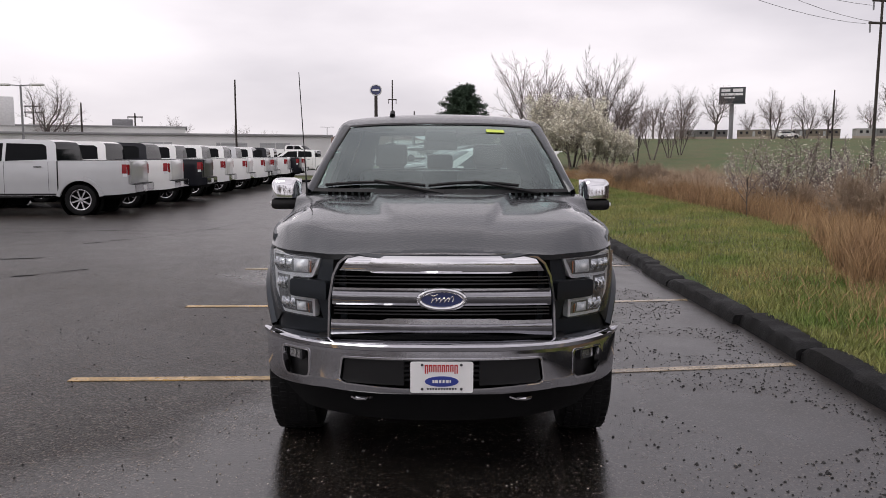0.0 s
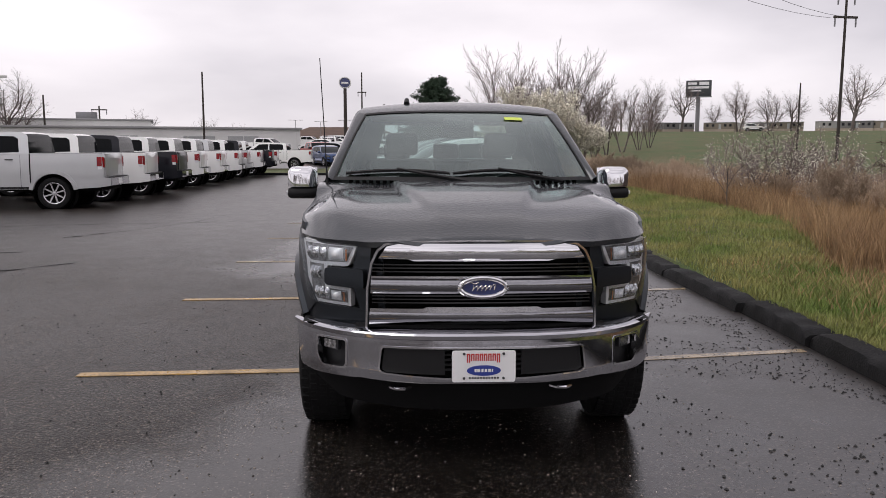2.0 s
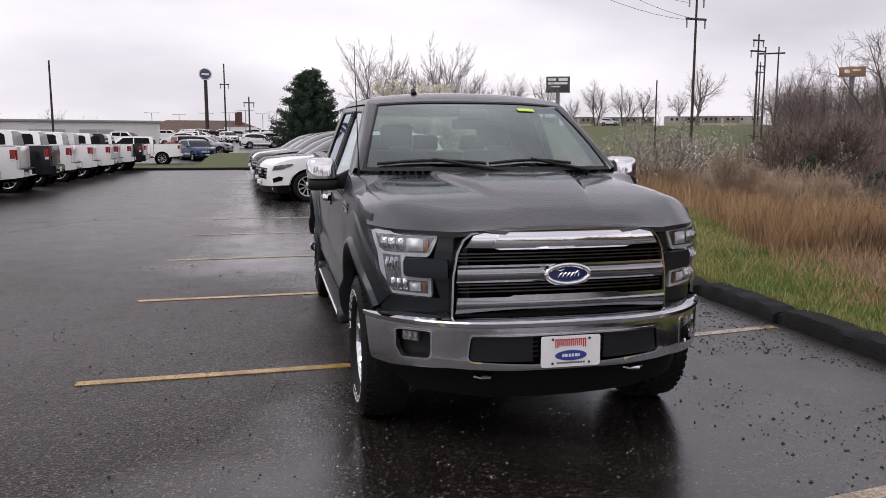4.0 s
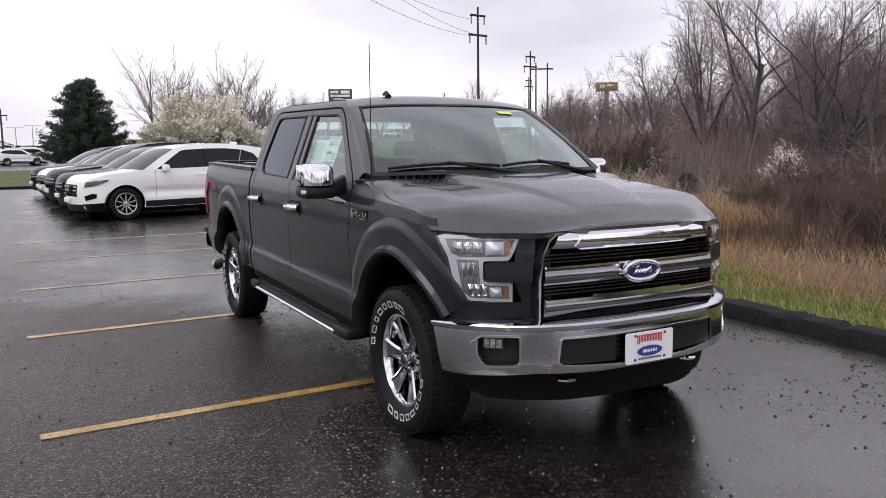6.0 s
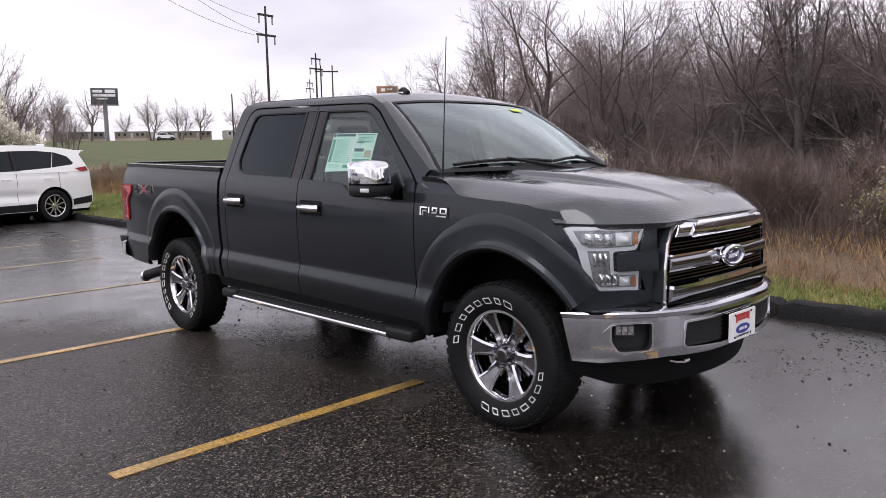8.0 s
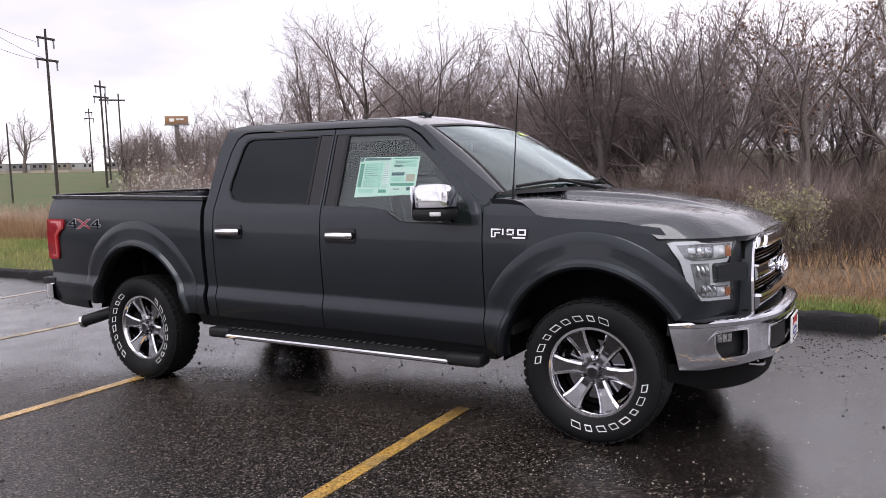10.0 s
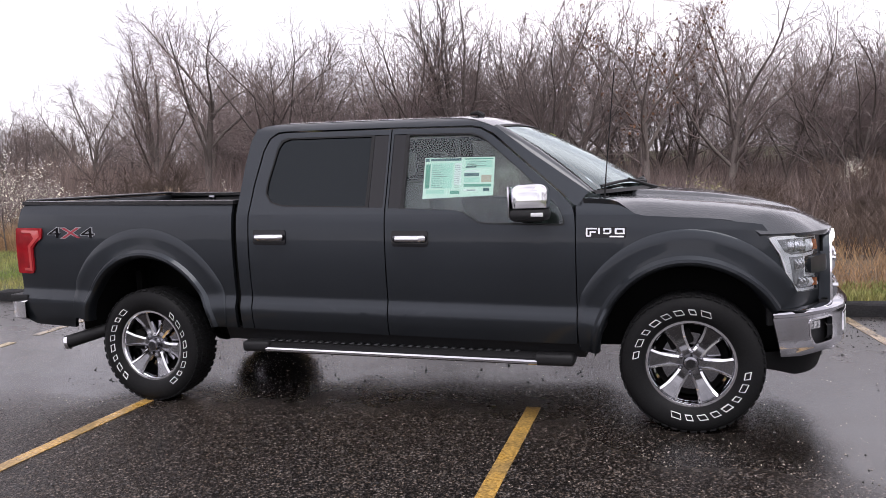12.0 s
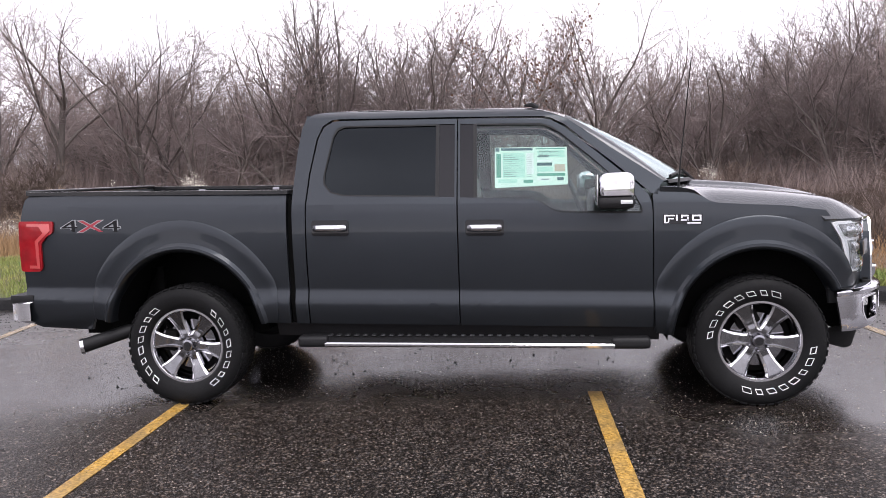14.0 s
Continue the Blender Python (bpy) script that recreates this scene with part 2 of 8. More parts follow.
def tube(points, radii, sides=8, bm=None, caps=True):
    """A tapered tube along points."""
    bm = bm or bmesh.new()
    pts = [Vector(p) for p in points]
    if not hasattr(radii, "__len__"):
        radii = [radii] * len(pts)
    rings, up = [], Vector((0.31, 0.17, 0.93))
    for i, p in enumerate(pts):
        d = (pts[min(i + 1, len(pts) - 1)] - pts[max(i - 1, 0)]).normalized()
        a = d.cross(up)
        if a.length < 0.05:
            a = d.cross(Vector((1, 0, 0)))
        a.normalize()
        b = d.cross(a)
        rings.append([bm.verts.new(p + (a * math.cos(2 * math.pi * k / sides) + b * math.sin(2 * math.pi * k / sides)) * radii[i]) for k in range(sides)])
    for r, s in zip(rings, rings[1:]):
        for k in range(sides):
            bm.faces.new((r[k], s[k], s[(k + 1) % sides], r[(k + 1) % sides]))
    if caps:
        bm.faces.new(rings[0])
        bm.faces.new(rings[-1][::-1])
    return bm


def lathe(profile, segs=48, axis="x", centre=(0, 0, 0), bm=None, closed=False):
    """Turns (distance along the axis, radius) about the x axis."""
    bm = bm or bmesh.new()
    rings = []
    for d, r in profile:
        rings.append([bm.verts.new((centre[0] + d, centre[1] + r * math.cos(2 * math.pi * k / segs), centre[2] + r * math.sin(2 * math.pi * k / segs))) for k in range(segs)])
    pairs = list(zip(rings, rings[1:])) + ([(rings[-1], rings[0])] if closed else [])
    for a, b in pairs:
        for k in range(segs):
            bm.faces.new((a[k], a[(k + 1) % segs], b[(k + 1) % segs], b[k]))
    return bm


def grid(us, vs, fn, bm=None, thick=None):
    """A bent grid of quads; fn(u, v) gives a place."""
    bm = bm or bmesh.new()
    rows = [[bm.verts.new(fn(u, v)) for u in us] for v in vs]
    for a, b in zip(rows, rows[1:]):
        for i in range(len(us) - 1):
            bm.faces.new((a[i], a[i + 1], b[i + 1], b[i]))
    return bm


def span(a, b, n):
    return [a + (b - a) * i / n for i in range(n + 1)]


def curve(table, x):
    """Smooth interpolation through (x, y) pairs in rising x."""
    xs = [p[0] for p in table]
    if x <= xs[0]:
        return table[0][1]
    if x >= xs[-1]:
        return table[-1][1]
    i = max(j for j in range(len(xs) - 1) if xs[j] <= x)
    p0, p1, p2, p3 = table[max(i - 1, 0)], table[i], table[i + 1], table[min(i + 2, len(xs) - 1)]
    h = p2[0] - p1[0]
    t = (x - p1[0]) / h
    m1 = (p2[1] - p0[1]) / (p2[0] - p0[0]) * h
    m2 = (p3[1] - p1[1]) / (p3[0] - p1[0]) * h
    return (2 * t**3 - 3 * t**2 + 1) * p1[1] + (t**3 - 2 * t**2 + t) * m1 + (-2 * t**3 + 3 * t**2) * p2[1] + (t**3 - t**2) * m2


def arc(cu, cv, r, a0, a1, n, rv=None):
    return [(cu + r * math.cos(radians(a0 + (a1 - a0) * i / n)), cv + (rv or r) * math.sin(radians(a0 + (a1 - a0) * i / n))) for i in range(n + 1)]


def rounded(outline, r, n=4):
    """Rounds every corner of an outline."""
    out = []
    for i, p in enumerate(outline):
        a, b, c = Vector(outline[i - 1]), Vector(p), Vector(outline[(i + 1) % len(outline)])
        ra = min(r, (a - b).length * 0.45)
        rc = min(r, (c - b).length * 0.45)
        s, e = b + (a - b).normalized() * ra, b + (c - b).normalized() * rc
        for k in range(n + 1):
            t = k / n
            q = s * (1 - t) ** 2 + b * 2 * t * (1 - t) + e * t * t
            out.append((q.x, q.y))
    return out


# ---------------------------------------------------------------- ground
def kerb_x(y):
    """The kerb's face, on the lot side."""
    return 2.83 + 0.012 * (y - 1.0)


def smooth01(t):
    t = max(0.0, min(1.0, t))
    return t * t * (3 - 2 * t)


def land(x, y):
    """Height of the land."""
    d = x - kerb_x(y)
    if y > 42:
        d = min(d, 0) if x < -4 else d
    z = -0.06 + 0.17 * smooth01((d - 0.09) / 0.12)
    if d > 0:
        z += 0.10 * smooth01(d / 3.0) - 0.45 * smooth01((d - 4) / 8.0)
        z -= 1.1 * smooth01((d - 5) / 14.0) * (1 - smooth01((y - 12) / 16.0))
        far = math.hypot(max(0, x - 10), max(0, y - 10))
        z += 5.6 * smooth01((far - 20) / 160.0)
        z += 0.05 * noise.noise((x * 0.4, y * 0.4, 0))
    return z


def asphalt():
    """Old asphalt: pale aggregate in dark binder; wetter and smoother towards the kerb, where the water drains."""
    m = bpy.data.materials.new("wet_asphalt")
    m.use_nodes = True
    n, l = m.node_tree.nodes, m.node_tree.links
    p = n["Principled BSDF"]
    tc = n.new("ShaderNodeTexCoord")
    sep = n.new("ShaderNodeSeparateXYZ")
    l.new(tc.outputs["Object"], sep.inputs[0])

    def tex(kind, scale, detail=4.0):
        t = n.new(kind)
        t.inputs["Scale"].default_value = scale
        if kind == "ShaderNodeTexNoise":
            t.inputs["Detail"].default_value = detail
        l.new(tc.outputs["Object"], t.inputs["Vector"])
        return t

    def ranged(src, a, b, c, d):
        r = n.new("ShaderNodeMapRange")
        for k, v in (("From Min", a), ("From Max", b), ("To Min", c), ("To Max", d)):
            r.inputs[k].default_value = v
        l.new(src, r.inputs["Value"])
        return r.outputs["Result"]

    def math_(op, a, b):
        k = n.new("ShaderNodeMath")
        k.operation = op
        for i, v in enumerate((a, b)):
            if isinstance(v, float):
                k.inputs[i].default_value = v
            else:
                l.new(v, k.inputs[i])
        return k.outputs[0]

    def mixed(f, a, b):
        k = n.new("ShaderNodeMix")
        k.data_type = "RGBA"
        l.new(f, k.inputs[0])
        for i, v in ((6, a), (7, b)):
            if isinstance(v, tuple):
                k.inputs[i].default_value = rgb(v)
            else:
                l.new(v, k.inputs[i])
        return k.outputs[2]

    patch = tex("ShaderNodeTexNoise", 0.45)
    mid = tex("ShaderNodeTexNoise", 2.3)
    fine = tex("ShaderNodeTexNoise", 210.0, 2.0)
    stone = tex("ShaderNodeTexVoronoi", 60.0)
    chip = tex("ShaderNodeTexVoronoi", 115.0)
    wob = math_("MULTIPLY", patch.outputs["Fac"], 3.2)
    wet = ranged(math_("ADD", math_("ADD", sep.outputs["X"], wob), math_("ADD", ranged(sep.outputs["Y"], -0.9, 0.6, 1.5, 0.0), math_("ADD", ranged(sep.outputs["Y"], -3.4, -2.2, -1.3, 0.0), ranged(sep.outputs["Y"], 3.0, 6.0, 0.0, 1.5)))), 0.45, 1.45, 0.0, 1.0)
    base = mixed(ranged(patch.outputs["Fac"], 0.35, 0.65, 0.0, 1.0), (0.0185, 0.0146, 0.0124), (0.0105, 0.0088, 0.0080))
    sepc = n.new("ShaderNodeSeparateColor")
    l.new(stone.outputs["Color"], sepc.inputs[0])
    sepd = n.new("ShaderNodeSeparateColor")
    l.new(chip.outputs["Color"], sepd.inputs[0])
    big = math_("MULTIPLY", ranged(sepc.outputs[0], 0.60, 0.92, 0.0, 1.0), ranged(stone.outputs["Distance"], 0.34, 0.56, 1.0, 0.0))
    small = ranged(sepd.outputs[0], 0.62, 1.0, 0.0, 0.75)
    speck = math_("ADD", big, math_("MULTIPLY", small, ranged(chip.outputs["Distance"], 0.3, 0.7, 1.0, 0.2)))
    speck = math_("MULTIPLY", speck, ranged(wet, 0.0, 1.0, 1.0, 0.42))
    col = mixed(speck, base, mixed(sepd.outputs[1], (0.27, 0.20, 0.148), (0.25, 0.235, 0.232)))
    dark = ranged(fine.outputs["Fac"], 0.38, 0.62, 0.40, 1.10)
    dark = math_("MULTIPLY", dark, ranged(mid.outputs["Fac"], 0.35, 0.65, 0.68, 0.90))
    sc = n.new("ShaderNodeVectorMath")
    sc.operation = "SCALE"
    l.new(col, sc.inputs[0])
    l.new(dark, sc.inputs["Scale"])
    l.new(sc.outputs["Vector"], p.inputs["Base Color"])
    dry_rough = ranged(mid.outputs["Fac"], 0.3, 0.7, 0.28, 0.34)
    wet_rough = ranged(mid.outputs["Fac"], 0.3, 0.7, 0.15, 0.25)
    rough = n.new("ShaderNodeMix")
    l.new(wet, rough.inputs[0])
    l.new(dry_rough, rough.inputs[2])
    l.new(wet_rough, rough.inputs[3])
    l.new(math_("ADD", rough.outputs[0], ranged(sep.outputs["X"], 0.6, 1.9, 0.0, 0.12)), p.inputs["Roughness"])
    worn = tex("ShaderNodeTexNoise", 0.22, 6.0)
    film = math_("MULTIPLY", ranged(wet, 0.0, 1.0, 0.16, 0.95), ranged(worn.outputs["Fac"], 0.36, 0.64, 0.45, 1.25))
    l.new(math_("ADD", math_("ADD", film, ranged(sep.outputs["Y"], 4.5, 13.0, 0.0, 0.42)), ranged(sep.outputs["X"], 0.4, 1.6, 0.0, 0.36)), p.inputs["Specular IOR Level"])
    bump = n.new("ShaderNodeBump")
    bump.inputs["Distance"].default_value = 0.006
    l.new(ranged(wet, 0.0, 1.0, 0.42, 0.08), bump.inputs["Strength"])
    l.new(math_("SUBTRACT", fine.outputs["Fac"], stone.outputs["Distance"]), bump.inputs["Height"])
    l.new(bump.outputs["Normal"], p.inputs["Normal"])
    return m


ASPHALT = asphalt()
GRASS_SOIL = mat("grass_ground", (0.055, 0.085, 0.022), 0.9, 0.0, (0.10, 0.085, 0.035), 0.35, 0.8, fine=0.4, fine_scale=25, bump=0.6, bump_scale=30)
KERB = mat("black_asphalt_kerb", (0.010, 0.010, 0.011), 0.72, 0.0, (0.017, 0.0165, 0.0165), 3.0, 0.8, fine=0.4, fine_scale=70, bump=0.5, bump_scale=60, rough_var=0.12, spec=0.14)
LINE = mat("faded_yellow_line", (0.42, 0.25, 0.06), 0.34, 0.0, (0.22, 0.15, 0.06), 5.0, 0.8, fine=0.5, fine_scale=60, rough_var=0.1)

LINE_PALE = mat("pale_worn_line", (0.40, 0.32, 0.20), 0.5, 0.0, (0.17, 0.14, 0.10), 5.0, 0.9, fine=0.5, fine_scale=60, rough_var=0.1)
LINE_WORN = mat("worn_off_line", (0.36, 0.28, 0.18), 0.18, 0.0, (0.20, 0.16, 0.11), 7.0, 1.0, fine=0.5, fine_scale=60)

xs = [-2500, -900, -400, -200, -120, -80, -60, -30, -10, 0] + span(1.5, 8, 52) + span(8.5, 30, 40) + span(32, 80, 20) + [100, 130, 170, 230, 320, 500, 900, 2500]
ys = [-2500, -900, -400, -200, -120, -80, -60, -45] + span(-30, 60, 150) + span(62, 110, 24) + [125, 145, 170, 200, 240, 300, 400, 600, 1000, 2500]
tagged(link_mesh("ground", fix(grid(xs, ys, lambda x, y: Vector((x, y, land(x, y))))), GRASS_SOIL), "grass and bare soil reaching to the horizon", "ground", kind="structure")

bm = sheet([(-90, -30), (kerb_x(-30) + 0.03, -30), (kerb_x(44) + 0.03, 44), (-90, 44)], lambda u, v, d: Vector((u, v, -d)), 0.05, [], 200)
tagged(link_mesh("parking_lot", fix(bm), ASPHALT), "wet dark asphalt parking lot with worn patches", "asphalt", kind="structure")

# stall lines: skewed a little to the truck
SKEW = 0.030
for y0, x0 in ((-1.74, -2.62), (1.00, -2.68), (3.76, -2.71), (6.52, -2.74), (9.40, -2.80), (12.2, -2.86)):
    # worn away where the truck's side of the stall stays wet
    cut = -0.62 if y0 < 5 else 0.6
    for a, b, mm in ((x0, cut, LINE if y0 < 5 else LINE_PALE), (0.95, kerb_x(y0) - 0.05, LINE_WORN)):
        bm = sheet([(a, -0.046), (b, -0.046), (b, 0.046), (a, 0.046)], lambda u, v, d: Vector((u, y0 + v + SKEW * u + 0.11 * max(0.0, u - 0.2), 0.005 - d)), 0.004, [], 0.5)
        tagged(link_mesh("stall_line", fix(bm), mm), "worn yellow parking stall line on asphalt" if mm is not LINE_WORN else "nearly worn-off stall line on wet asphalt", "road marking", group="stall lines", kind="structure")

# kerb of separate dark lengths
kerb = thing("kerb", "low black kerb of separate worn lengths along the grass", "kerb", kind="structure")
rnd = random.Random(5)
y = -14.0
while y < 42:
    ln = rnd.uniform(1.1, 2.3)
    bm = bmesh.new()
    prof = [(-0.01, -0.04), (0.010, 0.085), (0.032, 0.122), (0.07, 0.134), (0.23, 0.134), (0.275, 0.09), (0.28, -0.04)]
    rows = []
    n = 22
    sx, sz, turn = rnd.uniform(-0.05, 0.05), rnd.uniform(-0.015, 0.012), rnd.uniform(-0.05, 0.05)
    for i in range(n + 1):
        yy = y + (ln - 0.02) * i / n
        f = (0.72, 0.93)[min(i, n - i)] if i in (0, 1, n - 1, n) else 1.0
        rows.append([bm.verts.new((kerb_x(yy) + sx + turn * (i / n - 0.5) + px + 0.016 * noise.noise((yy * 5, j, 1)) + 0.010 * noise.noise((yy * 14, j * 1.3, 4)), yy, (pz + sz) * f + 0.018 * noise.noise((yy * 5, j * 0.7, 5)) + 0.010 * noise.noise((yy * 15, j * 1.7, 8)))) for j, (px, pz) in enumerate(prof)])
    for a, b in zip(rows, rows[1:]):
        for j in range(len(prof) - 1):
            bm.faces.new((a[j], a[j + 1], b[j + 1], b[j]))
    bm.faces.new(rows[0])
    bm.faces.new(rows[-1])
    part("kerb_length", fix(bm), KERB, kerb)
    y += ln


# ---------------------------------------------------------------- grit, cracks, scraps on the lot
def grit(name, label, count, where, lo, hi, material, seed):
    r = np.random.RandomState(seed)
    x, y = where(r, count)
    n = len(x)
    base = np.array([(1, 0, 0), (0, 1, 0), (-1, 0, 0), (0, -1, 0), (0, 0, 0.8), (0, 0, -0.5)], float)
    tri = np.array([(0, 1, 4), (1, 2, 4), (2, 3, 4), (3, 0, 4), (1, 0, 5), (2, 1, 5), (3, 2, 5), (0, 3, 5)])
    s = lo + (hi - lo) * r.rand(n) ** 3
    a = r.uniform(0, 6.28, n)
    ca, sa = np.cos(a), np.sin(a)
    v = base[None] * (s[:, None, None] * r.uniform(0.8, 1.15, (n, 6, 1)))
    vx = v[:, :, 0] * ca[:, None] - v[:, :, 1] * sa[:, None] + x[:, None]
    vy = v[:, :, 0] * sa[:, None] + v[:, :, 1] * ca[:, None] + y[:, None]
    vz = v[:, :, 2] + (s * 0.2)[:, None]
    verts = np.stack([vx, vy, vz], 2).reshape(-1, 3)
    faces = (tri[None] + (np.arange(n) * 6)[:, None, None]).reshape(-1, 3)
    me = bpy.data.meshes.new(name)
    me.from_pydata(verts.tolist(), [], faces.tolist())
    me.materials.append(material)
    return tagged(new(name, me), label, "gravel", kind="stuff")


GRIT_DARK = mat("dark_grit", (0.016, 0.015, 0.015), 0.6, random_tint=0.5, island=True)
GRIT_PALE = mat("pale_grit", (0.24, 0.21, 0.18), 0.7, random_tint=0.4, island=True)


def near_kerb(r, n):
    y = r.uniform(-5.5, 9, n)
    x = kerb_x(y) - 0.05 - np.abs(r.normal(0, 0.85, n))
    k = np.array([noise.noise((a * 0.9, b * 0.9, 7.7)) for a, b in zip(x, y)]) > -0.12
    return x[k], y[k]


def over_lot(r, n):
    x, y = r.uniform(-5.5, 0.8, n), r.uniform(-5.5, 6, n)
    # thinned out from beside the truck towards the kerb
    k = r.rand(n) > np.clip((x + 1.7) / 1.0, 0, 0.8)
    return x[k], y[k]


grit("gravel", "loose dark gravel scattered on wet asphalt", 9000, near_kerb, 0.003, 0.013, GRIT_DARK, 31)
grit("gravel", "loose dark gravel scattered on wet asphalt", 2600, over_lot, 0.003, 0.011, GRIT_DARK, 32)
grit("gravel", "pale stone chips on wet asphalt", 6000, near_kerb, 0.002, 0.0065, GRIT_PALE, 35)
grit("gravel", "pale stone chips on asphalt", 22000, over_lot, 0.0022, 0.0068, GRIT_PALE, 33)
grit("gravel", "loose dark gravel scattered on wet asphalt", 500, lambda r, n: (r.uniform(-0.6, 1.2, n), r.uniform(0.6, 5.0, n)), 0.004, 0.014, GRIT_DARK, 34)


def crack(points, width, seed):
    r = random.Random(seed)
    bm = bmesh.new()
    pts = []
    for a, b in zip(points, points[1:]):
        n = max(2, int(math.hypot(b[0] - a[0], b[1] - a[1]) / 0.18))
        pts += [(a[0] + (b[0] - a[0]) * i / n + r.uniform(-0.05, 0.05), a[1] + (b[1] - a[1]) * i / n + r.uniform(-0.05, 0.05)) for i in range(n)]
    pts.append(points[-1])
    prev = None
    for i, (x, y) in enumerate(pts):
        w = width * r.uniform(0.3, 1.0)
        cur = (bm.verts.new((x, y - w, 0.005)), bm.verts.new((x + 0.01, y + w, 0.005)))
        if prev:
            bm.faces.new((prev[0], cur[0], cur[1], prev[1]))
        prev = cur
    tagged(link_mesh("asphalt_crack", outward(bm), UNDER), "dark jagged crack in old asphalt", "crack", "asphalt cracks", "structure")


crack([(-7.2, 4.6), (-6.3, 5.0), (-5.6, 5.7), (-4.95, 6.4)], 0.045, 1)
crack([(-7.6, 6.6), (-6.9, 7.3), (-6.2, 7.6)], 0.04, 2)
crack([(-6.4, 9.5), (-5.5, 11.0), (-4.9, 12.4), (-4.6, 14.5)], 0.045, 3)
crack([(-9.5, 11.2), (-7.0, 12.0), (-4.8, 12.3), (-3.0, 12.9)], 0.02, 4)


# ---------------------------------------------------------------- vegetation
BARK = mat("bare_bark", (0.104, 0.086, 0.079), 0.9, 0.0, (0.150, 0.127, 0.114), 2.0, 0.8, fine=0.3, fine_scale=30, random_tint=0.25)
TWIG = mat("bare_twigs", (0.185, 0.150, 0.146), 0.9, 0.0, (0.24, 0.188, 0.174), 0.6, 0.8, random_tint=0.3)
BRUSH = mat("brown_brush", (0.125, 0.088, 0.066), 0.9, 0.0, (0.085, 0.062, 0.052), 0.5, 0.9, random_tint=0.35)
TAN_BRUSH = mat("tan_dry_brush", (0.42, 0.325, 0.235), 0.9, 0.0, (0.30, 0.22, 0.16), 0.5, 0.9, random_tint=0.35)
DRY = mat("dry_tall_grass", (0.40, 0.265, 0.14), 0.9, 0.0, (0.25, 0.15, 0.08), 0.35, 1.0, random_tint=0.4, island=True)
THICKET = mat("thicket_twigs", (0.160, 0.124, 0.118), 0.95, 0.0, (0.215, 0.162, 0.142), 0.12, 1.0, random_tint=0.45, island=True)
GREEN_TWIG = mat("budding_twigs", (0.10, 0.095, 0.035), 0.9, 0.0, (0.075, 0.08, 0.03), 0.5, 0.8, random_tint=0.4, island=True)
BLOSSOM = mat("white_blossom", (0.80, 0.77, 0.68), 0.8, 0.0, (0.62, 0.57, 0.45), 3.0, 0.7, random_tint=0.3, island=True)
BUD_YELLOW = mat("yellow_green_buds", (0.36, 0.33, 0.17), 0.8, 0.0, (0.24, 0.23, 0.12), 3.0, 0.7, random_tint=0.3, island=True)
LAWN = mat("lawn_blades", (0.14, 0.20, 0.042), 0.75, 0.0, (0.34, 0.29, 0.11), 1.1, 0.8, random_tint=0.4, island=True)
NEEDLES = mat("pine_needles", (0.020, 0.042, 0.024), 0.8, 0.0, (0.032, 0.056, 0.030), 1.0, 0.8, random_tint=0.4, island=True)
RUSSET = mat("russet_leaves", (0.16, 0.075, 0.035), 0.85, 0.0, (0.10, 0.05, 0.03), 1.0, 0.8, random_tint=0.4, island=True)


class Soup:
    """Verts and faces gathered fast, for from_pydata."""
    def __init__(self):
        self.v, self.f = [], []

    def limb(self, pts, radii, sides, anchor=None):
        """A tapered limb; anchor ties its foot to a vertex of the wood that bears it."""
        base, up = len(self.v), Vector((0.37, 0.11, 0.92))
        n = len(pts)
        for i, p in enumerate(pts):
            d = (pts[min(i + 1, n - 1)] - pts[max(i - 1, 0)]).normalized()
            a = d.cross(up)
            if a.length < 0.05:
                a = d.cross(Vector((1, 0, 0)))
            a.normalize()
            b = d.cross(a)
            r = radii[i]
            for k in range(sides):
                t = 2 * math.pi * k / sides
                self.v.append(p + a * (math.cos(t) * r) + b * (math.sin(t) * r))
        for i in range(n - 1):
            o = base + i * sides
            for k in range(sides):
                k2 = (k + 1) % sides
                self.f.append((o + k, o + sides + k, o + sides + k2, o + k2))
        if anchor is not None:
            self.f.append((base, base + 1, anchor))
        return base

    def leaf(self, p, size, rnd):
        o = len(self.v)
        a = Vector((rnd.uniform(-1, 1), rnd.uniform(-1, 1), rnd.uniform(-1, 1))).normalized()
        b = a.orthogonal().normalized()
        c = a.cross(b)
        self.v += [p + b * size, p + (c * 0.6 - b * 0.3) * size, p - b * size * 0.8, p - (c * 0.6 + b * 0.2) * size]
        self.f.append((o, o + 1, o + 2, o + 3))

    def mesh(self, name, material, parent=None, label="", smooth=True):
        me = bpy.data.meshes.new(name)
        me.from_pydata([tuple(v) for v in self.v], [], self.f)
        if smooth:
            me.polygons.foreach_set("use_smooth", [True] * len(self.f))
        me.materials.append(material)
        ob = new(name, me)
        if parent:
            ob.parent = parent
        if label:
            ob["label"] = label
        return ob


def wander(start, d, length, n, rnd, bend, lift):
    pts, p, v = [start.copy()], start.copy(), d.normalized()
    for i in range(n):
        v = (v + Vector((rnd.uniform(-bend, bend), rnd.uniform(-bend, bend), rnd.uniform(-bend, bend) + lift))).normalized()
        p = p + v * (length / n)
        pts.append(p)
    return pts, v


